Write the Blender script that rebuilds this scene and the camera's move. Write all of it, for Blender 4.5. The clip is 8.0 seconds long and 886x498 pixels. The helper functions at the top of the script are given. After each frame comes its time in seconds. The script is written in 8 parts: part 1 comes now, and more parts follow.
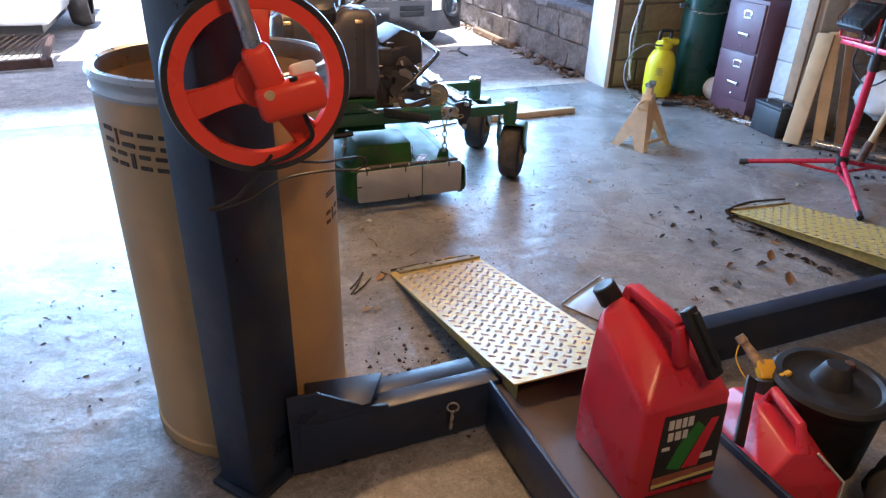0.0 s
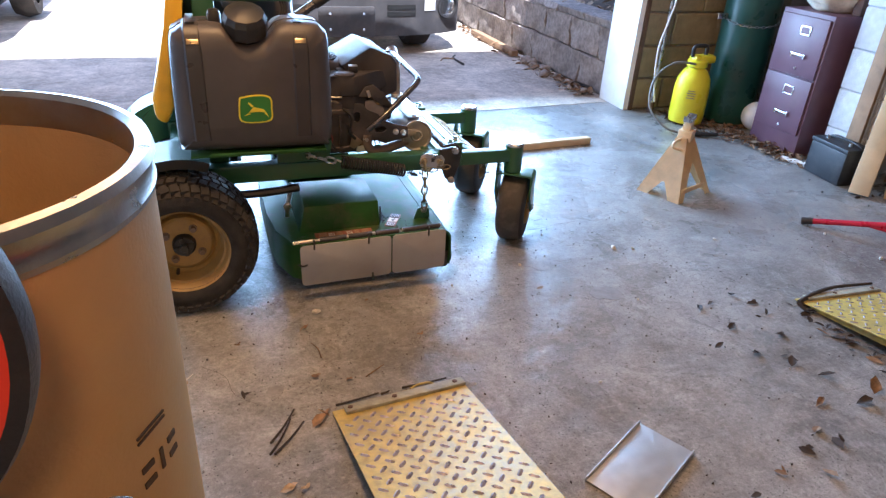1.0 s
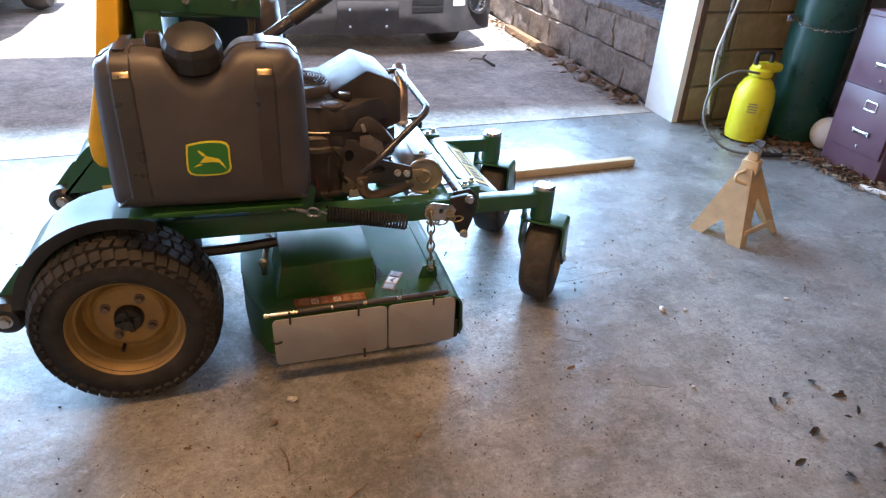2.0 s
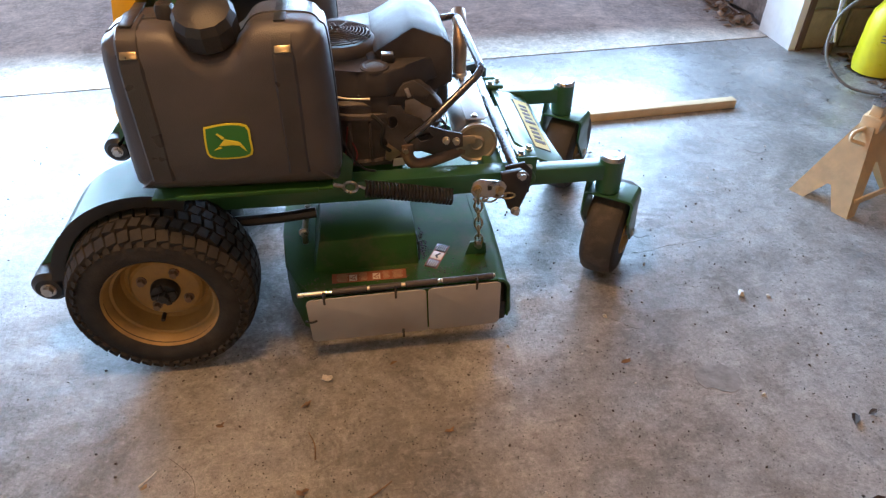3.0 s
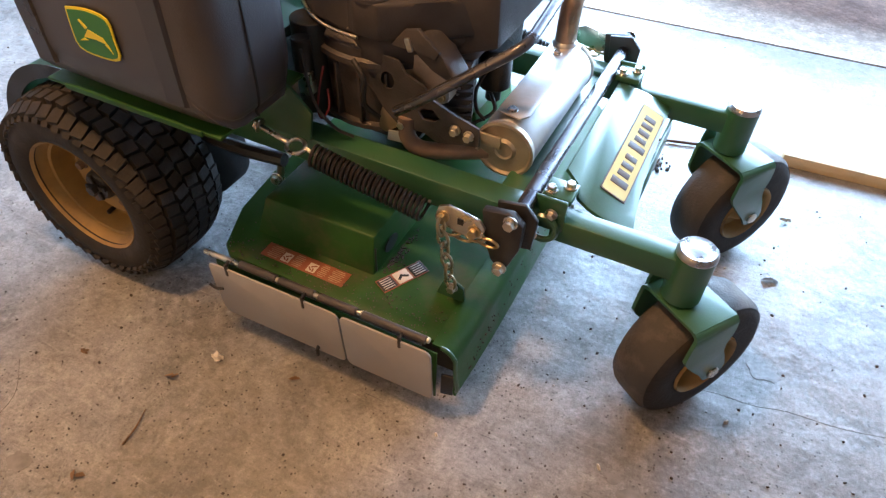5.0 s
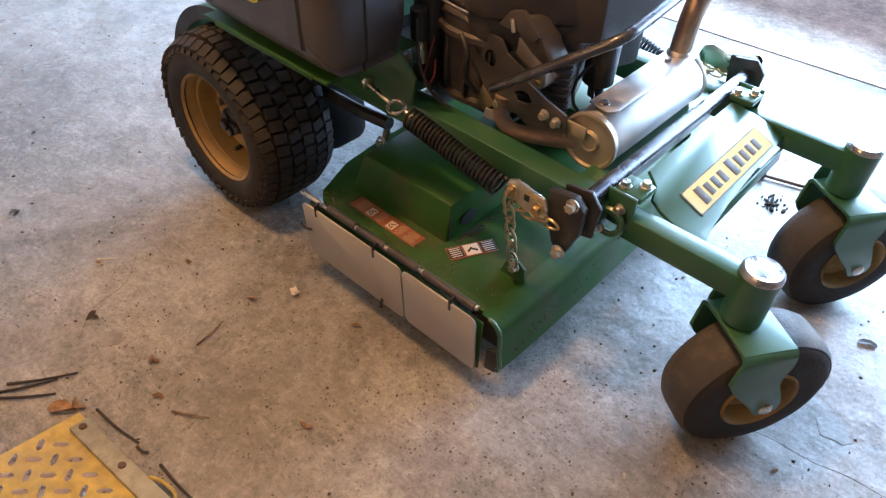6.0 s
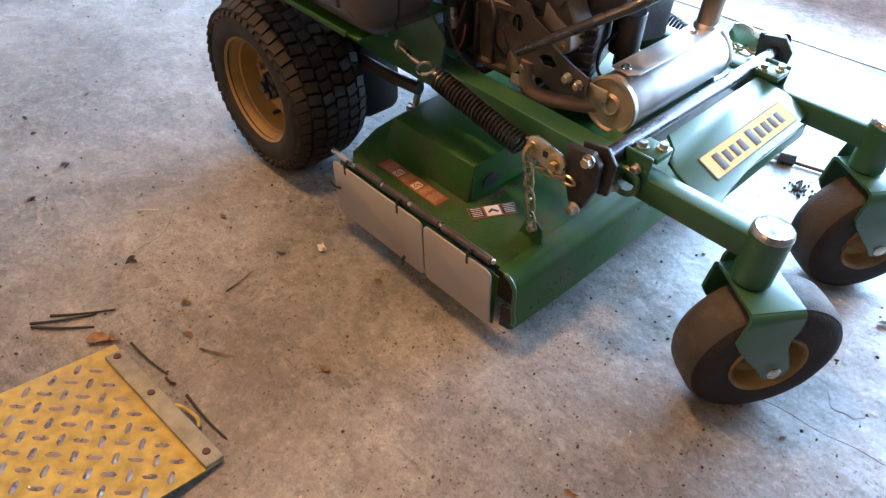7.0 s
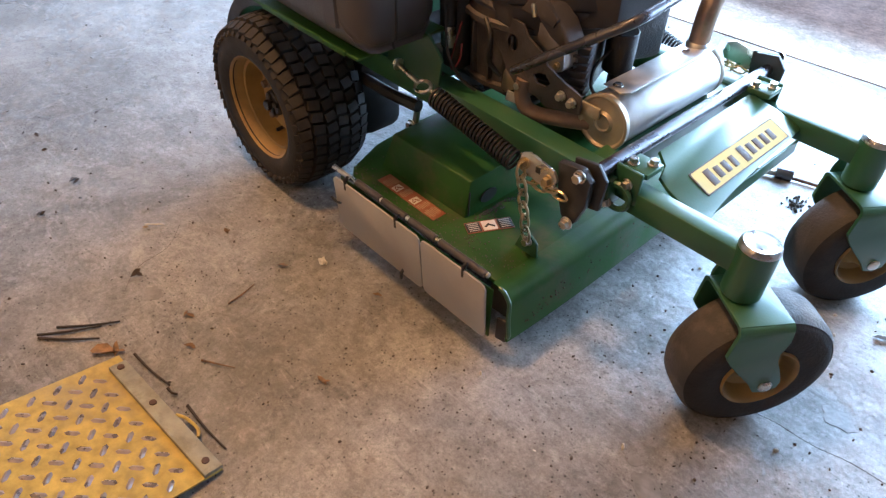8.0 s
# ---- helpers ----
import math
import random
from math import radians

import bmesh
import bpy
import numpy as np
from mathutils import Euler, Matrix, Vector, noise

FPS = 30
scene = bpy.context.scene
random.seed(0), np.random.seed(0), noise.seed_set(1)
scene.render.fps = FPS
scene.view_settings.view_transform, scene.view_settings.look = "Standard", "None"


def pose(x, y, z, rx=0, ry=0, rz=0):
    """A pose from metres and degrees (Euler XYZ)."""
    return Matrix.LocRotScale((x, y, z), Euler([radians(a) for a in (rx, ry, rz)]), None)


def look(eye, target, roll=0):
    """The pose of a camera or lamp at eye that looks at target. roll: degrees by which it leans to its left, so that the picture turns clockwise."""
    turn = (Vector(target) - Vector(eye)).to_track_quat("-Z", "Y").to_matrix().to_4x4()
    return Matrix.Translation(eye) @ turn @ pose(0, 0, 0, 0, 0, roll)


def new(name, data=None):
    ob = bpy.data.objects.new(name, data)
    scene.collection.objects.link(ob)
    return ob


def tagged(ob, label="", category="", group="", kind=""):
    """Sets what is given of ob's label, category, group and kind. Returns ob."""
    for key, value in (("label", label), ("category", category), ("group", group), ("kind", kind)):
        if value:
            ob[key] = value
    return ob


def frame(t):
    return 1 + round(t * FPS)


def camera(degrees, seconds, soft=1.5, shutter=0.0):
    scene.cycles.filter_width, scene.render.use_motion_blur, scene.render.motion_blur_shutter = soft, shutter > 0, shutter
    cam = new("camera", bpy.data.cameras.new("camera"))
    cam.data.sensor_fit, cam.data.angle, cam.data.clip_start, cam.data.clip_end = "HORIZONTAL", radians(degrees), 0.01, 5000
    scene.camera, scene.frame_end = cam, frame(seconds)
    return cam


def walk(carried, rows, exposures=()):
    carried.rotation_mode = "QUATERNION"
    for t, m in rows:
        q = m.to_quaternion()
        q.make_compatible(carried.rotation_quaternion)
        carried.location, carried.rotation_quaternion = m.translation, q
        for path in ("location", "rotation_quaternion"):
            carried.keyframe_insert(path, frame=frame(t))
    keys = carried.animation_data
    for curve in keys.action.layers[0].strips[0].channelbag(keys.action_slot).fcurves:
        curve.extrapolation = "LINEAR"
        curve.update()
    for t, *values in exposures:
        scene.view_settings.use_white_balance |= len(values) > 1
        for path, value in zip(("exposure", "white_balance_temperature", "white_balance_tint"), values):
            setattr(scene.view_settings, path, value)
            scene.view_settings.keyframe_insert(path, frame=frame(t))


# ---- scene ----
cam = camera(67.3, 8.0, 1.3)
EXPOSURE = 1.68
PATH = [
    (0, (-0.217, -2.634, 1.214), (0.391, -0.967, 0.292), 1.8),
    (0.5, (0.034, -2.217, 1.194), (0.644, -0.537, 0.296), -0.3),
    (1, (0.116, -1.858, 1.165), (0.735, -0.205, 0.226), 3.5),
    (1.5, (0.176, -1.617, 1.207), (0.878, 0.004, 0.27), 4.2),
    (2, (0.328, -1.43, 1.172), (0.847, 0.235, 0.192), 3.2),
    (2.2, (0.406, -1.346, 1.204), (0.793, 0.29, 0.12), 3.4),
    (3.3, (0.514, -1.175, 1.269), (0.714, 0.362, 0.005), 0.6),
    (3.5, (0.542, -1.095, 1.247), (0.745, 0.416, -0.048), 2.0),
    (4, (0.603, -0.859, 1.229), (0.679, 0.606, -0.131), 4.3),
    (4.2, (0.632, -0.8, 1.223), (0.647, 0.608, -0.198), 5.4),
    (5.3, (1.226, -0.613, 1.084), (0.422, 0.579, -0.306), 0.4),
    (5.5, (1.252, -0.617, 1.082), (0.369, 0.543, -0.287), 0.2),
    (6, (1.24, -0.646, 1.078), (0.29, 0.45, -0.299), 2.8),
    (6.5, (1.291, -0.691, 1.061), (0.329, 0.397, -0.314), 3.2),
    (7, (1.327, -0.692, 1.043), (0.295, 0.336, -0.328), 2.6),
    (7.5, (1.346, -0.693, 1.047), (0.295, 0.326, -0.316), 2.5),
    (8, (1.358, -0.687, 1.059), (0.284, 0.339, -0.279), 1.9),
]
walk(cam, [(t, look(eye, target, roll)) for t, eye, target, roll in PATH], exposures=[(0, EXPOSURE - 0.10, 5250, 13), (1.0, EXPOSURE + 0.06, 5520, 14), (2.2, EXPOSURE - 0.15, 5950, 14), (3.5, EXPOSURE - 0.19, 6100, 15), (4.2, EXPOSURE + 0.16, 6200, 15), (5.5, EXPOSURE + 0.18, 6200, 16), (8, EXPOSURE + 0.16, 6080, 16)])

# ---- world, sun, lamps ----
SUN_EL, SUN_AZ = 68.0, 190.0  # elevation; compass bearing of the sun, 0 is +y, clockwise
world = bpy.data.worlds.new("world")
scene.world = world
world.use_nodes = True
wn = world.node_tree.nodes
sky = wn.new("ShaderNodeTexSky")
sky.sky_type = "NISHITA"
sky.sun_disc = False
sky.sun_elevation = radians(SUN_EL)
sky.sun_rotation = radians(SUN_AZ)
wn["Background"].inputs[1].default_value = 0.15
world.node_tree.links.new(sky.outputs[0], wn["Background"].inputs[0])

sun = new("sun", bpy.data.lights.new("sun", "SUN"))
sun.data.energy, sun.data.angle, sun.data.color = 5.0, radians(0.5), (1.0, 0.95, 0.88)
sx, sy = math.sin(radians(SUN_AZ)), math.cos(radians(SUN_AZ))
ce, se = math.cos(radians(SUN_EL)), math.sin(radians(SUN_EL))
sun.matrix_world = look((sx * ce * 20, sy * ce * 20, se * 20), (0, 0, 0))

# daylight through the big door opening
door_day = new("door_daylight", bpy.data.lights.new("door_daylight", "AREA"))
door_day.data.shape, door_day.data.size, door_day.data.size_y = "RECTANGLE", 4.6, 1.3
door_day.data.energy, door_day.data.color = 100.0, (0.50, 0.75, 1.0)
door_day.data.spread = radians(150)
door_day.matrix_world = look((0.05, 2.20, 0.98), (0.05, -1.2, 0.70))

# unseen warm bulbs: first placed from warm shadows, second added to warm the lift floor
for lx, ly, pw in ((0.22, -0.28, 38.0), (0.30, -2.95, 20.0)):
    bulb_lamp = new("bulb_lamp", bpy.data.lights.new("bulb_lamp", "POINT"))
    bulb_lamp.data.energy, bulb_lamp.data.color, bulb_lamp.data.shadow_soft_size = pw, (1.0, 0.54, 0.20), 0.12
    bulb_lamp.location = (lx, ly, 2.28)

# ---- materials ----


def mat(name, base, rough=0.5, metal=0.0, var=0.18, scale=18.0, dirt=None, dirt_amt=0.0, dirt_scale=4.0, bump=0.15, bump_scale=220.0, coat=0.0, rvar=0.12, island=0.0, spec=0.5):
    m = bpy.data.materials.new(name)
    m.use_nodes = True
    nt = m.node_tree
    nd, ln = nt.nodes, nt.links
    bsdf = nd["Principled BSDF"]
    tc = nd.new("ShaderNodeTexCoord")
    n1 = nd.new("ShaderNodeTexNoise")
    n1.inputs["Scale"].default_value, n1.inputs["Detail"].default_value = scale, 6.0
    ln.new(tc.outputs["Object"], n1.inputs["Vector"])
    ramp = nd.new("ShaderNodeMapRange")
    ramp.inputs["From Min"].default_value, ramp.inputs["From Max"].default_value = 0.3, 0.7
    ramp.inputs["To Min"].default_value, ramp.inputs["To Max"].default_value = 1.0 - var, 1.0 + var
    ln.new(n1.outputs["Fac"], ramp.inputs["Value"])
    vec = nd.new("ShaderNodeVectorMath")
    vec.operation = "SCALE"
    vec.inputs[0].default_value = base
    ln.new(ramp.outputs[0], vec.inputs["Scale"])
    col = vec.outputs[0]
    if island:
        info = nd.new("ShaderNodeObjectInfo")
        r2 = nd.new("ShaderNodeMapRange")
        r2.inputs["To Min"].default_value, r2.inputs["To Max"].default_value = 1.0 - island, 1.0 + island
        ln.new(info.outputs["Random"], r2.inputs["Value"])
        v2 = nd.new("ShaderNodeVectorMath")
        v2.operation = "SCALE"
        ln.new(col, v2.inputs[0])
        ln.new(r2.outputs[0], v2.inputs["Scale"])
        col = v2.outputs[0]
    if dirt:
        n2 = nd.new("ShaderNodeTexNoise")
        n2.inputs["Scale"].default_value, n2.inputs["Detail"].default_value, n2.inputs["Roughness"].default_value = dirt_scale, 9.0, 0.68
        ln.new(tc.outputs["Object"], n2.inputs["Vector"])
        r3 = nd.new("ShaderNodeMapRange")
        r3.inputs["From Min"].default_value, r3.inputs["From Max"].default_value = 0.5, 0.72
        r3.inputs["To Max"].default_value = dirt_amt
        ln.new(n2.outputs["Fac"], r3.inputs["Value"])
        mix = nd.new("ShaderNodeMix")
        mix.data_type = "RGBA"
        mix.inputs["B"].default_value = (*dirt, 1)
        mix.inputs[7].default_value = (*dirt, 1)
        ln.new(r3.outputs[0], mix.inputs[0])
        ln.new(col, mix.inputs[6])
        col = mix.outputs[2]
    ln.new(col, bsdf.inputs["Base Color"])
    rr = nd.new("ShaderNodeMapRange")
    rr.inputs["From Min"].default_value, rr.inputs["From Max"].default_value = 0.3, 0.7
    rr.inputs["To Min"].default_value, rr.inputs["To Max"].default_value = max(0.03, rough - rvar), min(1.0, rough + rvar)
    ln.new(n1.outputs["Fac"], rr.inputs["Value"])
    ln.new(rr.outputs[0], bsdf.inputs["Roughness"])
    bsdf.inputs["Metallic"].default_value = metal
    bsdf.inputs["Coat Weight"].default_value = coat
    bsdf.inputs["Specular IOR Level"].default_value = spec
    if bump:
        n3 = nd.new("ShaderNodeTexNoise")
        n3.inputs["Scale"].default_value, n3.inputs["Detail"].default_value = bump_scale, 5.0
        ln.new(tc.outputs["Object"], n3.inputs["Vector"])
        bp = nd.new("ShaderNodeBump")
        bp.inputs["Strength"].default_value, bp.inputs["Distance"].default_value = bump, 0.004
        ln.new(n3.outputs["Fac"], bp.inputs["Height"])
        ln.new(bp.outputs[0], bsdf.inputs["Normal"])
    return m


def concrete(name, base, stain, rough, stain_amt=0.6, spill=None, worn=1.0):
    """Trowelled concrete: broad blotches, dark spots, speckle, fine pits and hairline scratches."""
    m = bpy.data.materials.new(name)
    m.use_nodes = True
    nt = m.node_tree
    nd, ln = nt.nodes, nt.links
    bsdf = nd["Principled BSDF"]
    tc = nd.new("ShaderNodeTexCoord")

    def noise_fac(scale, detail, lo, hi, a, b, rough_n=0.6, distort=0.0):
        n = nd.new("ShaderNodeTexNoise")
        n.inputs["Scale"].default_value, n.inputs["Detail"].default_value = scale, detail
        n.inputs["Roughness"].default_value, n.inputs["Distortion"].default_value = rough_n, distort
        ln.new(tc.outputs["Object"], n.inputs["Vector"])
        r = nd.new("ShaderNodeMapRange")
        for k, v in zip(("From Min", "From Max", "To Min", "To Max"), (lo, hi, a, b)):
            r.inputs[k].default_value = v
        ln.new(n.outputs["Fac"], r.inputs["Value"])
        return r.outputs[0]

    def mixc(fac, a, b):
        mx = nd.new("ShaderNodeMix")
        mx.data_type = "RGBA"
        ln.new(fac, mx.inputs[0])
        for sock, v in ((mx.inputs[6], a), (mx.inputs[7], b)):
            if isinstance(v, tuple):
                sock.default_value = (*v, 1)
            else:
                ln.new(v, sock)
        return mx.outputs[2]

    light = tuple(min(1, v * 1.35) for v in base)
    dark = tuple(v * 0.66 for v in base)
    c = mixc(noise_fac(1.9, 8, 0.40, 0.60, 0, 1, 0.62, 0.6), dark, light)
    c = mixc(noise_fac(5.5, 9, 0.52, 0.75, 0, stain_amt, 0.7, 0.9), c, stain)
    c = mixc(noise_fac(26, 6, 0.54, 0.70, 0, 0.65, 0.75), c, tuple(v * 0.6 for v in base))
    c = mixc(noise_fac(140, 3, 0.60, 0.70, 0, 0.6, 0.6), c, tuple(v * 0.42 for v in base))
    c = mixc(noise_fac(60, 4, 0.58, 0.70, 0, 0.55, 0.65), c, tuple(min(1, v * 1.6) for v in base))
    c = mixc(noise_fac(330, 3, 0.55, 0.68, 0, 0.45, 0.6), c, tuple(v * 0.5 for v in base))
    c = mixc(noise_fac(11, 8, 0.58, 0.70, 0, 0.7, 0.72, 1.2), c, tuple(v * f for v, f in zip(base, (0.62, 0.55, 0.5))))
    c = mixc(noise_fac(2.6, 6, 0.64, 0.72, 0, 0.75, 0.6, 1.6), c, tuple(v * 0.5 for v in base))
    def streaks(sx_, sy_, turn, lo, hi, amt, warp=0.4):
        mp_ = nd.new("ShaderNodeMapping")
        mp_.inputs["Rotation"].default_value = (0, 0, radians(turn))
        mp_.inputs["Scale"].default_value = (sx_, sy_, 1)
        ln.new(tc.outputs["Object"], mp_.inputs["Vector"])
        n_ = nd.new("ShaderNodeTexNoise")
        n_.inputs["Scale"].default_value, n_.inputs["Detail"].default_value = 1.0, 5.0
        n_.inputs["Roughness"].default_value, n_.inputs["Distortion"].default_value = 0.6, warp
        ln.new(mp_.outputs[0], n_.inputs["Vector"])
        r_ = nd.new("ShaderNodeMapRange")
        for k, v in zip(("From Min", "From Max", "To Min", "To Max"), (lo, hi, 0.0, amt)):
            r_.inputs[k].default_value = v
        ln.new(n_.outputs["Fac"], r_.inputs["Value"])
        return r_.outputs[0]

    c = mixc(noise_fac(70, 9, 0.46, 0.62, 0, 0.4, 0.82), c, tuple(v * 0.52 for v in base))
    c = mixc(noise_fac(30, 8, 0.46, 0.62, 0, 0.45, 0.78, 0.3), c, tuple(min(1, v * 1.45) for v in base))
    c = mixc(noise_fac(260, 6, 0.50, 0.64, 0, 0.35, 0.8), c, tuple(v * 0.5 for v in base))
    c = mixc(noise_fac(4.2, 9, 0.50, 0.60, 0, 0.35, 0.7, 1.4), c, tuple(v * f for v, f in zip(base, (0.60, 0.56, 0.54))))
    # trowel drags, tyre scuffs and hairline scratches
    c = mixc(streaks(9, 60, 35, 0.60, 0.72, 0.55 * worn), c, tuple(v * 0.55 for v in base))
    c = mixc(streaks(7, 75, -22, 0.62, 0.72, 0.45 * worn), c, tuple(min(1, v * 1.7) for v in base))
    c = mixc(streaks(14, 170, 48, 0.66, 0.72, 0.7 * worn), c, tuple(v * 0.38 for v in base))
    c = mixc(noise_fac(210, 4, 0.62, 0.72, 0, 0.75, 0.7), c, tuple(v * 0.3 for v in base))
    c = mixc(noise_fac(45, 7, 0.63, 0.69, 0, 0.8, 0.75, 0.5), c, tuple(v * 0.36 for v in base))
    if spill:
        # an old brown soak mark: centre, radii, colour
        (px, py), (rx_, ry_), tint = spill
        mp = nd.new("ShaderNodeMapping")
        mp.inputs["Location"].default_value = (-px / rx_, -py / ry_, 0)
        mp.inputs["Scale"].default_value = (1 / rx_, 1 / ry_, 0)
        ln.new(tc.outputs["Object"], mp.inputs["Vector"])
        ln_v = nd.new("ShaderNodeVectorMath")
        ln_v.operation = "LENGTH"
        ln.new(mp.outputs[0], ln_v.inputs[0])
        add = nd.new("ShaderNodeMath")
        add.operation = "ADD"
        ln.new(ln_v.outputs["Value"], add.inputs[0])
        ln.new(noise_fac(5, 8, 0.2, 0.8, -0.4, 0.4, 0.65, 0.8), add.inputs[1])
        rg = nd.new("ShaderNodeMapRange")
        for k, v in zip(("From Min", "From Max", "To Min", "To Max"), (0.62, 1.18, 0.72, 0.0)):
            rg.inputs[k].default_value = v
        ln.new(add.outputs[0], rg.inputs["Value"])
        c = mixc(rg.outputs[0], c, tint)
    # sharp grain over everything: sand, trowel mottling and pin holes
    def times(col_, fac_):
        vm = nd.new("ShaderNodeVectorMath")
        vm.operation = "SCALE"
        ln.new(col_, vm.inputs[0])
        ln.new(fac_, vm.inputs["Scale"])
        return vm.outputs[0]

    c = times(c, noise_fac(95, 8, 0.36, 0.64, 1 - 0.24 * worn, 1 + 0.26 * worn, 0.85))
    c = times(c, noise_fac(14, 8, 0.34, 0.66, 0.80, 1.20, 0.8, 0.4))
    vo = nd.new("ShaderNodeTexVoronoi")
    vo.inputs["Scale"].default_value = 75.0
    ln.new(tc.outputs["Object"], vo.inputs["Vector"])
    vr = nd.new("ShaderNodeMapRange")
    for k, v in zip(("From Min", "From Max", "To Min", "To Max"), (0.10, 0.19, 0.30, 1.0)):
        vr.inputs[k].default_value = v
    ln.new(vo.outputs["Distance"], vr.inputs["Value"])
    mxp = nd.new("ShaderNodeMath")
    mxp.operation = "MAXIMUM"
    ln.new(vr.outputs[0], mxp.inputs[0])
    ln.new(noise_fac(6, 4, 0.44, 0.56, 1.0, 0.0, 0.6), mxp.inputs[1])
    c = times(c, mxp.outputs[0])
    ln.new(c, bsdf.inputs["Base Color"])
    ln.new(noise_fac(3.1, 8, 0.35, 0.7, rough - 0.14, rough + 0.16, 0.65, 0.5), bsdf.inputs["Roughness"])
    bsdf.inputs["Specular IOR Level"].default_value = 0.36
    bp = nd.new("ShaderNodeBump")
    bp.inputs["Strength"].default_value, bp.inputs["Distance"].default_value = 0.28, 0.003
    ln.new(noise_fac(90, 8, 0.2, 0.8, 0, 1, 0.75), bp.inputs["Height"])
    bp2 = nd.new("ShaderNodeBump")
    bp2.inputs["Strength"].default_value, bp2.inputs["Distance"].default_value = 0.25, 0.02
    ln.new(noise_fac(7, 4, 0.2, 0.8, 0, 1, 0.5), bp2.inputs["Height"])
    ln.new(bp.outputs[0], bp2.inputs["Normal"])
    ln.new(bp2.outputs[0], bsdf.inputs["Normal"])
    return m


RUST, DUST = (0.13, 0.07, 0.035), (0.28, 0.23, 0.18)
M = {}
M["floor"] = concrete("garage_concrete", (0.262, 0.255, 0.246), (0.160, 0.138, 0.115), 0.30, 0.6)
M["drive"] = concrete("driveway_concrete", (0.56, 0.49, 0.41), (0.20, 0.16, 0.12), 0.7, 0.7, None, 0.35)
M["stain"] = mat("oil_soaked_concrete", (0.225, 0.215, 0.205), 0.42, var=0.3, scale=40, dirt=(0.22, 0.21, 0.20), dirt_amt=0.7, dirt_scale=25, bump=0.2, bump_scale=120)
M["soil"] = mat("soil", (0.11, 0.085, 0.06), 0.95, var=0.5, scale=6, dirt=(0.06, 0.07, 0.03), dirt_amt=0.7, dirt_scale=1.2, bump=0.8, bump_scale=40)
M["leaf"] = mat("dry_leaf", (0.20, 0.12, 0.065), 0.8, var=0.5, scale=60, bump=0.4, island=0.35)
M["leaf_pale"] = mat("pale_leaf", (0.36, 0.27, 0.18), 0.8, var=0.4, scale=60, bump=0.4)
M["twig"] = mat("twig", (0.045, 0.035, 0.03), 0.85, var=0.4, scale=90)
M["grit"] = mat("grit", (0.09, 0.075, 0.065), 0.9, var=0.5, scale=120)
M["pale_bit"] = mat("pale_chip", (0.62, 0.58, 0.52), 0.8, var=0.2, scale=150)
M["green"] = mat("green_paint", (0.026, 0.10, 0.046), 0.40, var=0.12, scale=9, dirt=(0.07, 0.085, 0.045), dirt_amt=0.35, dirt_scale=7, bump=0.04, coat=0.25)
M["green_dusty"] = mat("dusty_green_paint", (0.022, 0.080, 0.016), 0.46, var=0.2, scale=12, dirt=(0.095, 0.078, 0.045), dirt_amt=0.75, dirt_scale=9, bump=0.06, spec=0.22)
M["yellow"] = mat("yellow_paint", (0.80, 0.47, 0.02), 0.4, var=0.1, scale=9, dirt=(0.35, 0.22, 0.05), dirt_amt=0.3, dirt_scale=8, bump=0.04)
M["rim"] = mat("dusty_yellow_rim", (0.32, 0.20, 0.065), 0.5, var=0.2, scale=22, dirt=(0.15, 0.10, 0.06), dirt_amt=0.95, dirt_scale=11, bump=0.1)
M["tyre"] = mat("tyre_rubber", (0.034, 0.031, 0.030), 0.7, var=0.3, scale=30, dirt=(0.075, 0.06, 0.05), dirt_amt=0.6, dirt_scale=9, bump=0.3, bump_scale=160, spec=0.22)
M["tread_worn"] = mat("worn_tread_rubber", (0.048, 0.044, 0.042), 0.7, var=0.25, scale=25, dirt=(0.17, 0.145, 0.12), dirt_amt=0.7, dirt_scale=8, bump=0.3, bump_scale=200)
M["tank"] = mat("dark_plastic_tank", (0.064, 0.057, 0.061), 0.40, var=0.12, scale=14, dirt=(0.09, 0.075, 0.065), dirt_amt=0.45, dirt_scale=5, bump=0.25, bump_scale=420)
M["tank_shade"] = mat("shaded_tank_channel", (0.040, 0.036, 0.039), 0.36, var=0.12, scale=14, dirt=(0.08, 0.065, 0.055), dirt_amt=0.4, dirt_scale=6, bump=0.2, bump_scale=420)
M["black"] = mat("black_plastic_and_shade", (0.020, 0.019, 0.020), 0.42, var=0.25, scale=20, dirt=(0.07, 0.06, 0.05), dirt_amt=0.4, dirt_scale=9, bump=0.2, bump_scale=300)
M["engine"] = mat("engine_shroud_black", (0.060, 0.056, 0.060), 0.52, var=0.2, scale=16, dirt=(0.05, 0.042, 0.036), dirt_amt=0.5, dirt_scale=8, bump=0.2, bump_scale=350, spec=0.15)
M["castiron"] = mat("brown_black_engine_metal", (0.052, 0.047, 0.050), 0.45, metal=0.1, var=0.35, scale=25, dirt=(0.09, 0.06, 0.045), dirt_amt=0.45, dirt_scale=14, bump=0.4)
M["steel"] = mat("zinc_plated_steel", (0.62, 0.59, 0.54), 0.32, metal=1.0, var=0.15, scale=40, dirt=(0.30, 0.22, 0.13), dirt_amt=0.4, dirt_scale=30, bump=0.05)
M["brass_zinc"] = mat("yellow_zinc_chain", (0.50, 0.40, 0.24), 0.35, metal=1.0, var=0.2, scale=50, bump=0.05)
M["muffler"] = mat("brushed_muffler_steel", (0.62, 0.605, 0.59), 0.46, metal=1.0, var=0.10, scale=30, dirt=(0.38, 0.28, 0.19), dirt_amt=0.35, dirt_scale=9, bump=0.06)
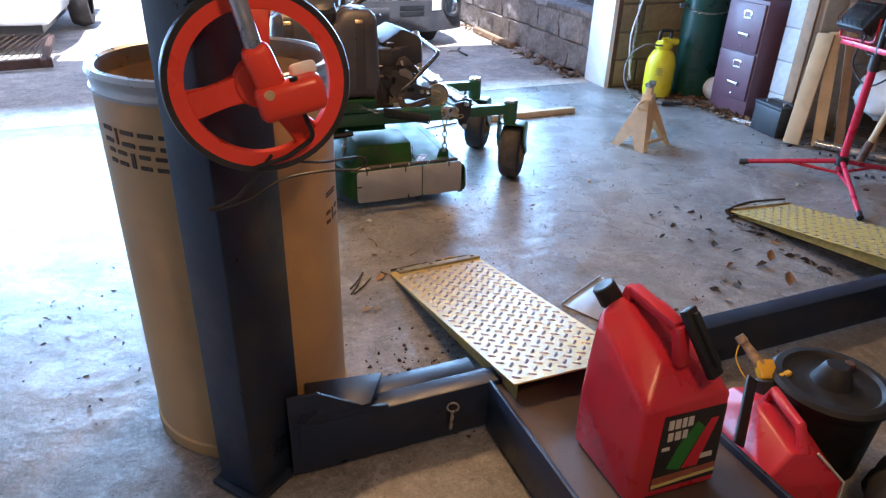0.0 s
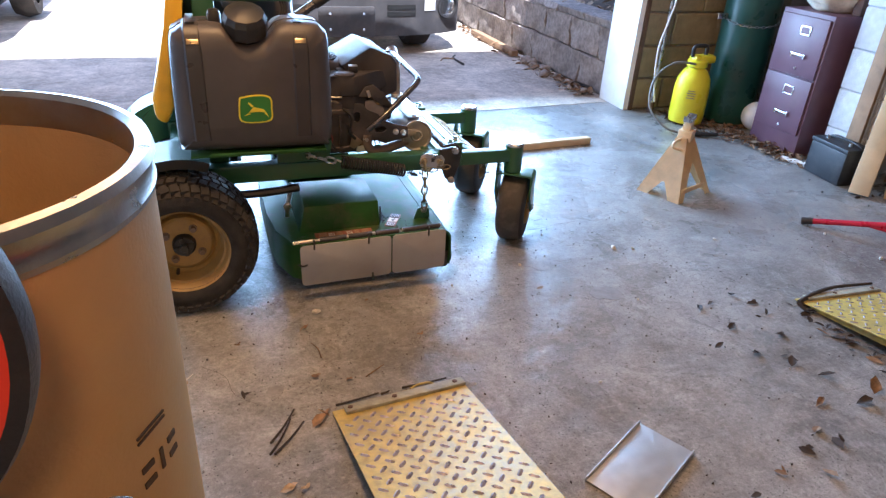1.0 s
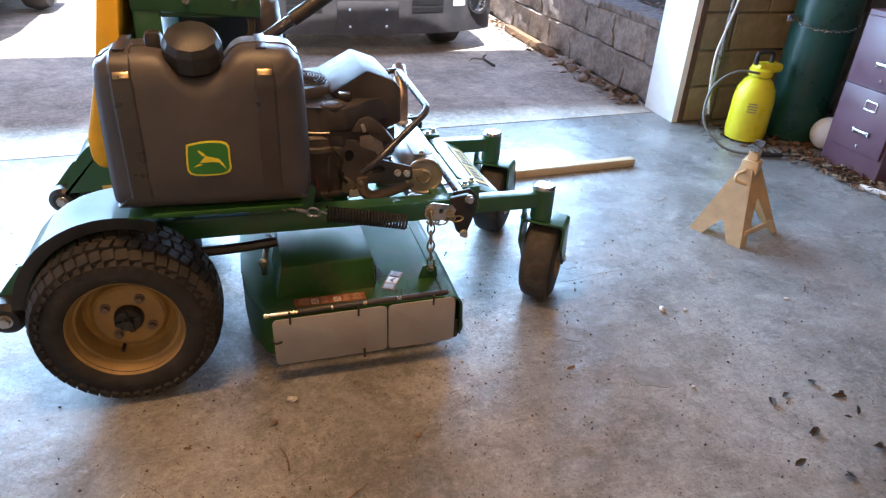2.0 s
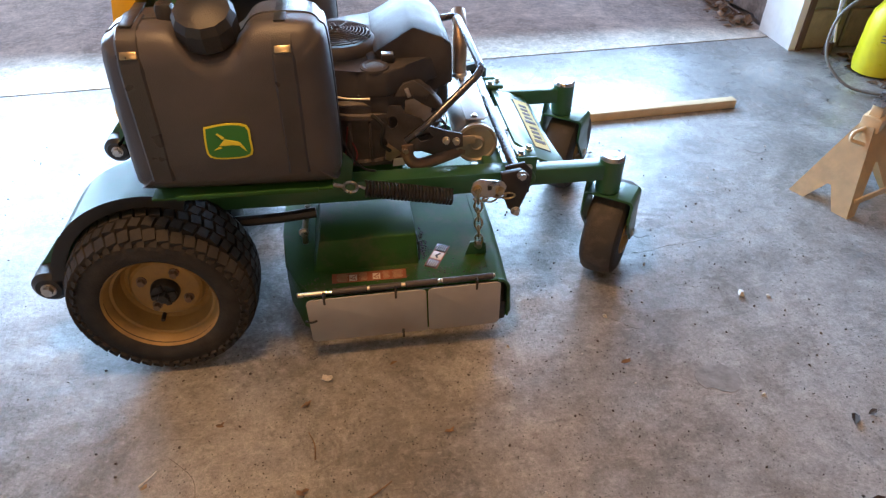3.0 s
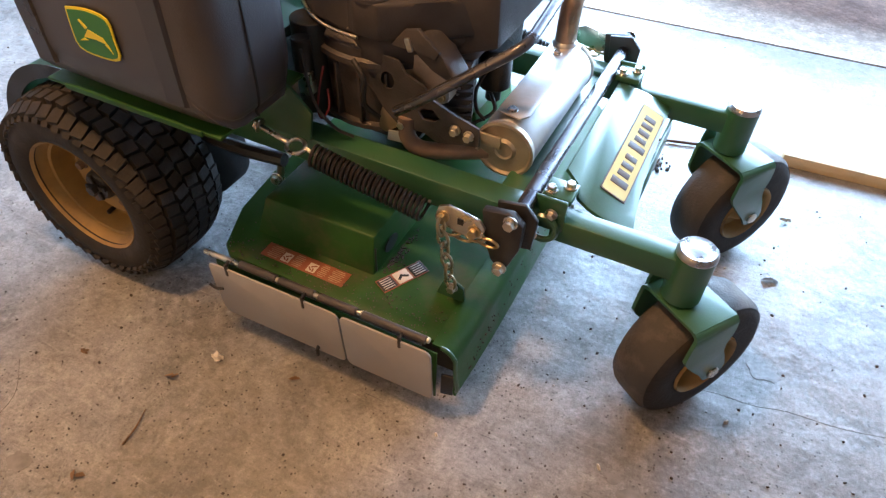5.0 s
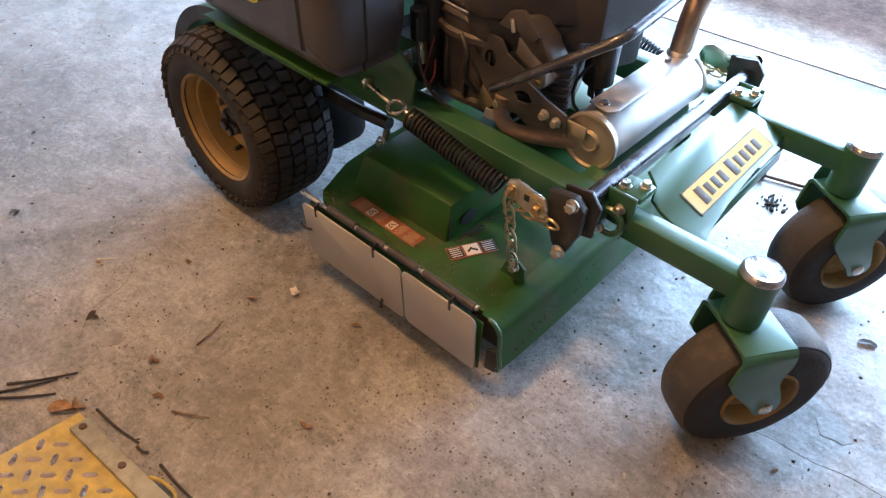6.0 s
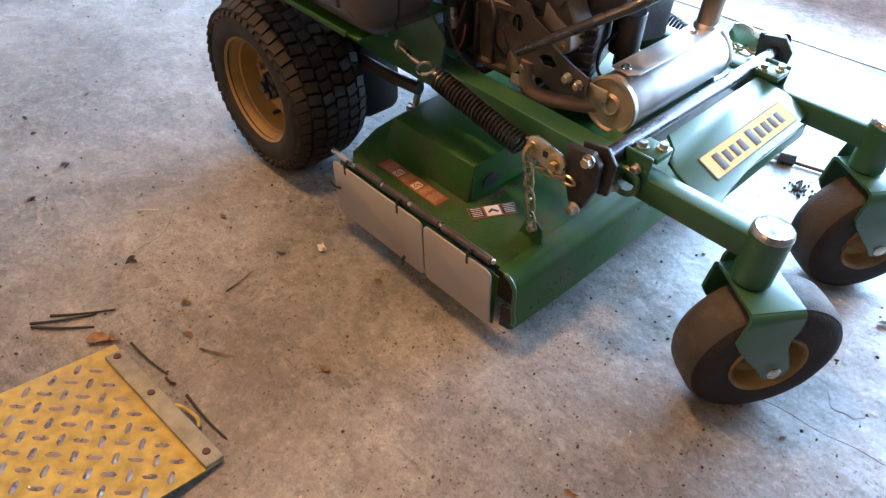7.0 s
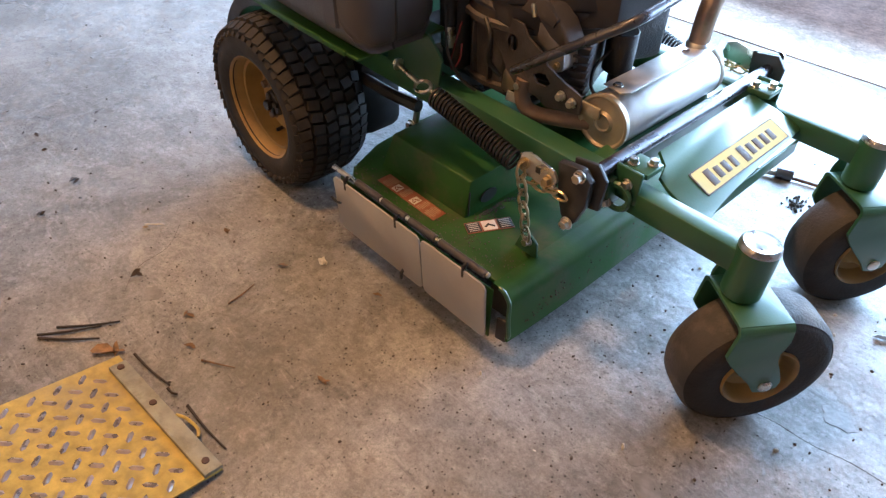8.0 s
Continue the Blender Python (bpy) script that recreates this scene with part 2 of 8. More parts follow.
M["rocker_alloy"] = mat("dull_cast_alloy", (0.46, 0.41, 0.36), 0.5, metal=0.5, var=0.15, scale=30, dirt=(0.20, 0.15, 0.11), dirt_amt=0.5, dirt_scale=16, bump=0.2)
M["muffler_end"] = mat("heat_tinted_steel", (0.42, 0.37, 0.29), 0.5, metal=0.6, var=0.15, scale=40, dirt=(0.22, 0.14, 0.07), dirt_amt=0.5, dirt_scale=20, bump=0.1)
M["pipe"] = mat("heat_browned_pipe", (0.42, 0.32, 0.25), 0.40, metal=0.9, var=0.2, scale=25, dirt=(0.15, 0.09, 0.06), dirt_amt=0.5, dirt_scale=12)
M["header"] = mat("dark_browned_header_pipe", (0.20, 0.145, 0.115), 0.6, metal=0.4, var=0.2, scale=25, dirt=(0.10, 0.06, 0.04), dirt_amt=0.5, dirt_scale=12)
M["bar"] = mat("dark_steel_bar", (0.10, 0.10, 0.115), 0.28, metal=0.7, var=0.2, scale=20, bump=0.05)
M["spring"] = mat("black_spring_steel", (0.034, 0.031, 0.032), 0.4, metal=0.5, var=0.3, scale=60)
M["skirt"] = mat("grey_plastic_sheet", (0.35, 0.34, 0.335), 0.5, var=0.10, scale=10, dirt=(0.30, 0.24, 0.19), dirt_amt=0.35, dirt_scale=6, bump=0.15, bump_scale=300)
M["decal_orange"] = mat("orange_decal", (0.27, 0.085, 0.045), 0.5, var=0.25, scale=40, dirt=(0.15, 0.10, 0.06), dirt_amt=0.6, dirt_scale=30, bump=0)
M["decal_faded"] = mat("faded_cream_print", (0.40, 0.28, 0.19), 0.6, var=0.25, scale=60, bump=0)
M["decal_white"] = mat("white_decal", (0.62, 0.58, 0.52), 0.5, var=0.1, scale=40, bump=0)
M["decal_hole_black"] = mat("print_and_hole_black", (0.02, 0.02, 0.02), 0.5, bump=0)
M["decal_yellow"] = mat("pale_yellow_decal", (0.55, 0.46, 0.17), 0.7, var=0.08, scale=30, bump=0, spec=0.2)
M["logo_yellow"] = mat("logo_yellow", (0.80, 0.66, 0.03), 0.45, var=0.05, bump=0)
M["logo_green"] = mat("logo_green", (0.035, 0.19, 0.03), 0.45, var=0.05, bump=0)
M["red_wire"] = mat("red_wire", (0.17, 0.02, 0.025), 0.5, bump=0)
M["card"] = mat("fibre_drum_board", (0.50, 0.315, 0.13), 0.5, var=0.10, scale=7, dirt=(0.38, 0.22, 0.10), dirt_amt=0.5, dirt_scale=3, bump=0.2, bump_scale=160)
M["print"] = mat("faded_black_print", (0.07, 0.045, 0.03), 0.7, var=0.4, scale=60, bump=0)
M["galv"] = mat("galvanised_band", (0.46, 0.46, 0.47), 0.30, metal=0.95, var=0.2, scale=30, dirt=(0.28, 0.24, 0.2), dirt_amt=0.4, dirt_scale=12)
M["rim_band"] = mat("dull_steel_rim_band", (0.37, 0.36, 0.345), 0.36, metal=1.0, var=0.12, scale=30, dirt=(0.34, 0.27, 0.2), dirt_amt=0.12, dirt_scale=14)
M["lift_blue"] = mat("navy_lift_paint", (0.010, 0.020, 0.046), 0.36, var=0.25, scale=10, dirt=(0.06, 0.052, 0.05), dirt_amt=0.5, dirt_scale=6, bump=0.12, bump_scale=90)
M["runway"] = mat("dusty_runway_steel", (0.075, 0.055, 0.045), 0.5, var=0.3, scale=9, dirt=(0.16, 0.12, 0.09), dirt_amt=0.6, dirt_scale=5, bump=0.15)
M["ramp"] = mat("worn_yellow_plate", (0.50, 0.37, 0.085), 0.42, metal=0.12, var=0.28, scale=45, dirt=(0.36, 0.30, 0.16), dirt_amt=0.7, dirt_scale=9, bump=0.12, spec=0.6)
M["ramp_lug"] = mat("worn_plate_lug", (0.31, 0.265, 0.265), 0.32, metal=0.35, var=0.3, scale=60, dirt=(0.36, 0.28, 0.15), dirt_amt=0.5, dirt_scale=30, spec=0.8)
M["ramp_bar"] = mat("greyed_hinge_bar", (0.34, 0.325, 0.245), 0.6, metal=0.1, var=0.25, scale=25, dirt=(0.12, 0.10, 0.07), dirt_amt=0.8, dirt_scale=20, bump=0.3)
M["bin_and_shade_black"] = mat("plastic_and_shade_black", (0.009, 0.009, 0.010), 0.6, var=0.2, scale=20, dirt=(0.03, 0.028, 0.026), dirt_amt=0.4, dirt_scale=9, bump=0.15, bump_scale=200)
M["red_wheel"] = mat("orange_red_plastic", (0.75, 0.055, 0.018), 0.36, var=0.08, scale=20, dirt=(0.40, 0.04, 0.02), dirt_amt=0.3, dirt_scale=10, bump=0.05)
M["can_red"] = mat("red_fuel_can_plastic", (0.54, 0.022, 0.036), 0.33, var=0.12, scale=9, dirt=(0.40, 0.07, 0.07), dirt_amt=0.5, dirt_scale=6, bump=0.07, bump_scale=260)
M["alu"] = mat("brushed_aluminium", (0.56, 0.58, 0.60), 0.42, metal=0.6, var=0.06, scale=40, dirt=(0.4, 0.38, 0.35), dirt_amt=0.12, dirt_scale=12)
M["jack"] = mat("tan_jack_paint", (0.70, 0.51, 0.29), 0.42, var=0.12, scale=20, dirt=(0.34, 0.23, 0.13), dirt_amt=0.35, dirt_scale=12)
M["lime"] = mat("lime_yellow_plastic", (0.72, 0.66, 0.015), 0.35, var=0.06, scale=12, dirt=(0.45, 0.38, 0.06), dirt_amt=0.3, dirt_scale=8, bump=0.05)
M["hose"] = mat("grey_rubber_hose", (0.19, 0.19, 0.18), 0.6, var=0.2, scale=30)
M["cyl_green"] = mat("dark_green_cylinder", (0.010, 0.060, 0.048), 0.34, var=0.25, scale=8, dirt=(0.05, 0.055, 0.04), dirt_amt=0.7, dirt_scale=5, bump=0.08)
M["cabinet"] = mat("maroon_cabinet_paint", (0.125, 0.062, 0.088), 0.42, var=0.12, scale=14, dirt=(0.16, 0.10, 0.09), dirt_amt=0.4, dirt_scale=5, bump=0.08)
M["block_grey"] = mat("painted_grey_block", (0.52, 0.54, 0.56), 0.85, var=0.12, scale=25, dirt=(0.30, 0.27, 0.23), dirt_amt=0.45, dirt_scale=5, bump=0.7, bump_scale=120, island=0.08)
M["block_olive"] = mat("tan_block", (0.26, 0.215, 0.135), 0.9, var=0.2, scale=22, dirt=(0.13, 0.10, 0.06), dirt_amt=0.5, dirt_scale=5, bump=0.7, bump_scale=110, island=0.15)
M["block_split"] = mat("weathered_retaining_block", (0.32, 0.275, 0.24), 0.95, var=0.35, scale=30, dirt=(0.12, 0.095, 0.08), dirt_amt=0.8, dirt_scale=6, bump=1.0, bump_scale=60, island=0.2)
M["mortar"] = mat("mortar", (0.30, 0.27, 0.24), 0.95, var=0.2, scale=40, bump=0.5)
M["wall"] = mat("dusty_wall", (0.27, 0.225, 0.18), 0.9, var=0.2, scale=5, dirt=(0.10, 0.08, 0.06), dirt_amt=0.5, dirt_scale=2, bump=0.4, bump_scale=80)
M["ceiling"] = mat("ceiling_board", (0.20, 0.155, 0.115), 0.9, var=0.1, scale=4, dirt=(0.14, 0.11, 0.08), dirt_amt=0.4, dirt_scale=1.5, bump=0.2)
M["white_trim"] = mat("white_door_trim", (0.80, 0.79, 0.77), 0.55, var=0.05, scale=8, dirt=(0.5, 0.45, 0.4), dirt_amt=0.35, dirt_scale=6, bump=0.1)
M["brown_trim"] = mat("brown_jamb_board", (0.09, 0.05, 0.035), 0.7, var=0.3, scale=14, bump=0.3)
M["wood"] = mat("pine_board", (0.56, 0.42, 0.24), 0.65, var=0.16, scale=16, dirt=(0.33, 0.19, 0.09), dirt_amt=0.5, dirt_scale=8, bump=0.25, bump_scale=90)
M["wood_old"] = mat("weathered_board", (0.30, 0.19, 0.11), 0.75, var=0.25, scale=16, dirt=(0.14, 0.09, 0.06), dirt_amt=0.6, dirt_scale=8, bump=0.4, bump_scale=90)
M["tripod_red"] = mat("red_tripod_paint", (0.50, 0.015, 0.05), 0.33, var=0.1, scale=20, bump=0.03)
M["battery"] = mat("dusty_black_battery", (0.016, 0.018, 0.023), 0.5, var=0.3, scale=18, dirt=(0.09, 0.085, 0.08), dirt_amt=0.55, dirt_scale=9)
M["cloth"] = mat("patterned_pale_cloth", (0.62, 0.56, 0.46), 0.9, var=0.15, scale=30, dirt=(0.35, 0.33, 0.22), dirt_amt=0.6, dirt_scale=16, bump=0.5)
M["car_white"] = mat("white_car_paint", (0.78, 0.79, 0.80), 0.25, var=0.04, scale=5, coat=0.5, bump=0)
M["car_black"] = mat("grey_black_bumper", (0.060, 0.058, 0.062), 0.5, var=0.2, scale=8, dirt=(0.13, 0.115, 0.10), dirt_amt=0.4, dirt_scale=4, bump=0.15)
M["chrome"] = mat("chrome", (0.8, 0.8, 0.82), 0.12, metal=1.0, var=0.03, bump=0)
M["car_grille"] = mat("grey_grille_metal", (0.42, 0.45, 0.42), 0.25, metal=0.8, var=0.15, scale=20, bump=0)
M["rust_steel"] = mat("rusted_steel", (0.11, 0.065, 0.05), 0.7, metal=0.3, var=0.4, scale=25, dirt=(0.2, 0.09, 0.04), dirt_amt=0.6, dirt_scale=10, bump=0.4)
M["bark"] = mat("bark", (0.10, 0.075, 0.055), 0.95, var=0.5, scale=18, bump=1.0, bump_scale=40)
glass = bpy.data.materials.new("lens_glass")
glass.use_nodes = True
gb = glass.node_tree.nodes["Principled BSDF"]
gb.inputs["Transmission Weight"].default_value, gb.inputs["Roughness"].default_value, gb.inputs["Base Color"].default_value = 1.0, 0.05, (0.9, 0.93, 0.92, 1)
M["glass"] = glass
bulbm = bpy.data.materials.new("lit_bulb")
bulbm.use_nodes = True
bb = bulbm.node_tree.nodes["Principled BSDF"]
bb.inputs["Emission Color"].default_value, bb.inputs["Emission Strength"].default_value = (1.0, 0.66, 0.36, 1), 12.0
M["bulb"] = bulbm

# ---- shapes ----


def finish(name, bm, material, parent=None, label="", angle=38):
    me = bpy.data.meshes.new(name)
    bmesh.ops.recalc_face_normals(bm, faces=bm.faces)
    bm.to_mesh(me)
    bm.free()
    me.materials.append(M[material])
    me.shade_smooth()
    me.set_sharp_from_angle(angle=radians(angle))
    ob = new(name, me)
    if parent is not None:
        ob.parent = parent
        if parent.type == "EMPTY":
            ob.matrix_parent_inverse = Matrix.Translation(parent.location).inverted()
    if label:
        ob["label"] = label
    return ob


part = finish


def pieces(name, bm, material, parent, label=""):
    """Link every loose piece of a bmesh as a part of its own."""
    left = set(bm.verts)
    while left:
        island, todo = set(), [next(v for v in bm.verts if v in left)]
        while todo:
            v = todo.pop()
            if v in island:
                continue
            island.add(v)
            todo.extend(e.other_vert(v) for e in v.link_edges)
        left -= island
        one = bmesh.new()
        made = {v: one.verts.new(v.co) for v in bm.verts if v in island}
        for f in bm.faces:
            if f.verts[0] in island:
                one.faces.new([made[v] for v in f.verts])
        part(name, one, material, parent, label)
    bm.free()


def thing(name, loc, label, category, group=""):
    ob = new(name)
    ob.empty_display_size = 0.1
    ob.location = loc
    return tagged(ob, label, category, group)


def box(bm, c, s, bev=0.004, rot=None, seg=2):
    m = Matrix.Translation(c) @ (rot if rot is not None else Matrix.Identity(4)) @ Matrix.Diagonal((*s, 1))
    vs = bmesh.ops.create_cube(bm, size=1.0, matrix=m)["verts"]
    if bev > 0:
        es = list({e for v in vs for e in v.link_edges})
        bmesh.ops.bevel(bm, geom=es, offset=min(bev, min(s) * 0.45), segments=seg, affect="EDGES", profile=0.5)
    return bm


def B(c, s, bev=0.004, rot=None, seg=2):
    return box(bmesh.new(), c, s, bev, rot, seg)


def span(x0, x1, y0, y1, z0, z1, bev=0.004, bm=None):
    return box(bm or bmesh.new(), ((x0 + x1) / 2, (y0 + y1) / 2, (z0 + z1) / 2), (abs(x1 - x0), abs(y1 - y0), abs(z1 - z0)), bev)


def frame_to(d):
    return Vector(d).normalized().to_track_quat("Z", "Y").to_matrix().to_4x4()


def lathe(bm, prof, m=None, seg=32, close=False):
    """Turns (radius, height) pairs round z, then places them by m."""
    m = m or Matrix.Identity(4)
    rings = []
    for r, h in prof:
        if r < 1e-5:
            rings.append([bm.verts.new(m @ Vector((0, 0, h)))])
        else:
            rings.append([bm.verts.new(m @ Vector((r * math.cos(2 * math.pi * k / seg), r * math.sin(2 * math.pi * k / seg), h))) for k in range(seg)])
    pairs = list(zip(rings, rings[1:]))
    if close:
        pairs.append((rings[-1], rings[0]))
    for a, b in pairs:
        for k in range(seg):
            k2 = (k + 1) % seg
            if len(a) == 1 and len(b) == 1:
                continue
            if len(a) == 1:
                bm.faces.new((a[0], b[k], b[k2]))
            elif len(b) == 1:
                bm.faces.new((a[k], b[0], a[k2]))
            else:
                bm.faces.new((a[k], a[k2], b[k2], b[k]))
    return bm


def cyl(bm, p0, p1, r, r1=None, seg=24, bev=0.0015):
    p0, p1 = Vector(p0), Vector(p1)
    h = (p1 - p0).length
    r1 = r if r1 is None else r1
    b = min(bev, r * 0.4, r1 * 0.4, h * 0.4)
    prof = [(0, 0), (r - b, 0), (r, b), (r1, h - b), (r1 - b, h), (0, h)]
    return lathe(bm, prof, Matrix.Translation(p0) @ frame_to(p1 - p0), seg)


def C(p0, p1, r, r1=None, seg=24, bev=0.0015):
    return cyl(bmesh.new(), p0, p1, r, r1, seg, bev)


def smooth_path(pts, n=6):
    pts = [Vector(p) for p in pts]
    out = []
    for i in range(len(pts) - 1):
        a, b, c, d = pts[max(i - 1, 0)], pts[i], pts[i + 1], pts[min(i + 2, len(pts) - 1)]
        for k in range(n):
            t = k / n
            out.append(0.5 * ((2 * b) + (c - a) * t + (2 * a - 5 * b + 4 * c - d) * t * t + (3 * b - a - 3 * c + d) * t ** 3))
    return out + [pts[-1]]


def sweep(bm, pts, r, seg=10, smooth=6, taper=1.0, closed=False):
    """A round rod along points; smooth=0 keeps the corners, rounding them a little."""
    path = smooth_path(pts, smooth) if smooth else [Vector(p) for p in pts]
    if not smooth and len(path) > 2:
        rounded = [path[0]]
        for a, b, c in zip(path, path[1:], path[2:]):
            d = min(r * 3, (b - a).length * 0.45, (c - b).length * 0.45)
            p, q = b + (a - b).normalized() * d, b + (c - b).normalized() * d
            for k in range(6):
                t = k / 5
                rounded.append(p * (1 - t) ** 2 + b * 2 * t * (1 - t) + q * t * t)
        path = rounded + [path[-1]]
    n = len(path)
    ref = None
    rings = []
    for i, p in enumerate(path):
        if closed:
            d = (path[(i + 1) % n] - path[i - 1]).normalized()
        else:
            d = (path[min(i + 1, n - 1)] - path[max(i - 1, 0)]).normalized()
        if ref is None:
            ref = d.orthogonal().normalized()
        ref = (ref - d * ref.dot(d)).normalized()
        side = d.cross(ref)
        rr = r * (1 + (taper - 1) * i / max(1, n - 1))
        rings.append([bm.verts.new(p + (ref * math.cos(2 * math.pi * k / seg) + side * math.sin(2 * math.pi * k / seg)) * rr) for k in range(seg)])
    pairs = list(zip(rings, rings[1:]))
    if closed:
        pairs.append((rings[-1], rings[0]))
    for a, b in pairs:
        for k in range(seg):
            bm.faces.new((a[k], a[(k + 1) % seg], b[(k + 1) % seg], b[k]))
    if not closed:
        bm.faces.new(rings[0])
        bm.faces.new(rings[-1])
    return bm


def S(pts, r, seg=10, smooth=6, taper=1.0, closed=False):
    return sweep(bmesh.new(), pts, r, seg, smooth, taper, closed)


def prism(bm, pts, depth, m=None, bev=0.0):
    """A flat outline in x, y raised by depth along z, then placed by m."""
    m = m or Matrix.Identity(4)
    lo = [bm.verts.new(m @ Vector((x, y, 0))) for x, y in pts]
    hi = [bm.verts.new(m @ Vector((x, y, depth))) for x, y in pts]
    n = len(pts)
    fs = [bm.faces.new(lo), bm.faces.new(hi)]
    for k in range(n):
        fs.append(bm.faces.new((lo[k], lo[(k + 1) % n], hi[(k + 1) % n], hi[k])))
    if bev:
        es = list({e for f in fs for e in f.edges})
        bmesh.ops.bevel(bm, geom=es, offset=bev, segments=2, affect="EDGES", profile=0.5)
    return bm


def Pz(pts, depth, m=None, bev=0.0):
    return prism(bmesh.new(), pts, depth, m, bev)


def axes(o, x, y):
    """The placing of a flat outline: origin, its x way and its y way."""
    x = Vector(x).normalized()
    z = x.cross(Vector(y)).normalized()
    y = z.cross(x)
    m = Matrix((x, y, z)).transposed().to_4x4()
    m.translation = Vector(o)
    return m


def round_rect(w, h, r, n=5, cx=0.0, cy=0.0):
    out = []
    for sx_, sy_, a0 in ((1, 1, 0), (-1, 1, 90), (-1, -1, 180), (1, -1, 270)):
        for k in range(n + 1):
            a = radians(a0 + 90 * k / n)
            out.append((cx + sx_ * (w / 2 - r) + r * math.cos(a), cy + sy_ * (h / 2 - r) + r * math.sin(a)))
    return out


def bolt(bm, p, d, r=0.008, h=0.006):
    cyl(bm, p, Vector(p) + Vector(d).normalized() * h * 0.35, r * 1.35, seg=16, bev=0.0006)
    q = Vector(p) + Vector(d).normalized() * h * 0.3
    return cyl(bm, q, q + Vector(d).normalized() * h, r, seg=6, bev=0.0008)


def torus(bm, c, axis, R, r, seg=28, rs=8):
    m = Matrix.Translation(c) @ frame_to(axis)
    pts = [m @ Vector((R * math.cos(2 * math.pi * k / seg), R * math.sin(2 * math.pi * k / seg), 0)) for k in range(seg)]
    return ring(bm, pts, r, rs)


def ring(bm, pts, r, rs=8):
    n = len(pts)
    mid = sum(pts, Vector()) / n
    nrm = (pts[0] - mid).cross(pts[1] - mid).normalized()
    rings = []
    for p in pts:
        out = (p - mid).normalized()
        rings.append([bm.verts.new(p + (out * math.cos(2 * math.pi * k / rs) + nrm * math.sin(2 * math.pi * k / rs)) * r) for k in range(rs)])
    for i in range(n):
        a, b = rings[i], rings[(i + 1) % n]
        for k in range(rs):
            bm.faces.new((a[k], a[(k + 1) % rs], b[(k + 1) % rs], b[k]))
    return bm


def bolts(name, spots, material, parent, r=0.008, h=0.009, label=""):
    """Each bolt a part of its own: spots are (place, way it points)."""
    for p, w in spots:
        b_ = bmesh.new()
        bolt(b_, p, w, r, h)
        finish(name, b_, material, parent, label)

# ---- the setting ----
J0, J1 = (-2.7, 1.520), (2.67, 1.925)  # the joint between slab and driveway


def structure(ob, label=""):
    return tagged(ob, label, kind="structure")


floor = finish("floor", Pz([(-2.7, -5.2), (3.95, -5.2), (3.95, 2.1), J1, J0], 0.12, Matrix.Translation((0, 0, -0.12))), "floor")
structure(floor, "stained grey concrete garage floor slab")
drive = finish("road", Pz([(J0[0] - 3, J0[1] - 0.19), (J0[0], J0[1] + 0.022), (J1[0], J1[1] + 0.022), (2.68, 2.1), (2.68, 9.0), (-5.7, 9.0)], 0.12, Matrix.Translation((0, 0, -0.124))), "drive")
structure(drive, "weathered concrete driveway outside the garage door")
joint = finish("trim", Pz([(J0[0], J0[1] - 0.002), (J1[0], J1[1] - 0.002), (J1[0], J1[1] + 0.026), (J0[0], J0[1] + 0.026)], 0.01, Matrix.Translation((0, 0, -0.018))), "twig")
structure(joint, "dirt-filled expansion joint at the door")

gm = bmesh.new()
bmesh.ops.create_grid(gm, x_segments=40, y_segments=40, size=600)
for v in gm.verts:
    v.co.z = -0.14
ground = finish("ground", gm, "soil")
structure(ground, "bare brown ground around the house")

# bank above the retaining wall
bk = bmesh.new()
nx, ny = 40, 60
grid = []
for i in range(nx + 1):
    row = []
    for j in range(ny + 1):
        x, y = 2.84 + 5.0 * (i / nx) ** 1.4, 1.95 + 8.0 * j / ny
        z = 0.43 + 0.22 * (x - 2.84) + 0.05 * noise.noise(Vector((x * 2, y * 2, 0))) + 0.03 * noise.noise(Vector((x * 7, y * 7, 3)))
        row.append(bk.verts.new((x, y, z)))
    grid.append(row)
for i in range(nx):
    for j in range(ny):
        bk.faces.new((grid[i][j], grid[i + 1][j], grid[i + 1][j + 1], grid[i][j + 1]))
bank = finish("ground", bk, "soil")
structure(bank, "leaf-strewn earth bank above the retaining wall")


def wall(name, x0, x1, y0, y1, z0, z1, material, label):
    return structure(finish(name, span(x0, x1, y0, y1, z0, z1, 0), material), label)


wall("wall_east", 3.78, 3.95, -5.2, 1.75, 0, 2.6, "wall", "dim dusty block side wall of the garage")
# the west wall is out of view; kept pale so its reflection brightens the post
wall("wall_west", -2.87, -2.7, -5.2, 1.75, 0, 2.6, "block_grey", "unseen side wall of the garage, pale to brighten the lift post")
wall("wall_south", -2.87, 3.95, -5.37, -5.2, 0, 2.6, "wall", "dim dusty back wall of the garage")
wall_n = wall("wall_north", 2.706, 3.95, 1.755, 2.02, 0, 2.6, "mortar", "tan concrete block wall beside the door opening")
wall("wall_north", -2.87, -2.35, 1.75, 2.02, 0, 2.6, "wall", "wall beside the door opening")
wall("wall_north", -2.35, 2.76, 1.75, 2.02, 2.15, 2.6, "wall", "lintel above the garage door opening")
wall("ceiling", -2.87, 3.95, -5.37, 2.45, 2.6, 2.72, "ceiling", "dark boarded ceiling with a short eave over the door")
wall("trim", 2.640, 2.675, 1.738, 2.03, 0, 2.15, "white_trim", "white painted door jamb board")
wall("trim", 2.678, 2.703, 1.728, 1.85, 0, 2.15, "brown_trim", "dark brown door stop board")
wall("trim", -2.38, -2.352, 1.76, 2.03, 0, 2.15, "white_trim", "white painted door jamb board")

pier = structure(finish("wall_pier", span(3.206, 3.775, 0.466, 0.694, 0, 2.598, 0), "block_grey"), "pale grey painted block pier against the side wall")

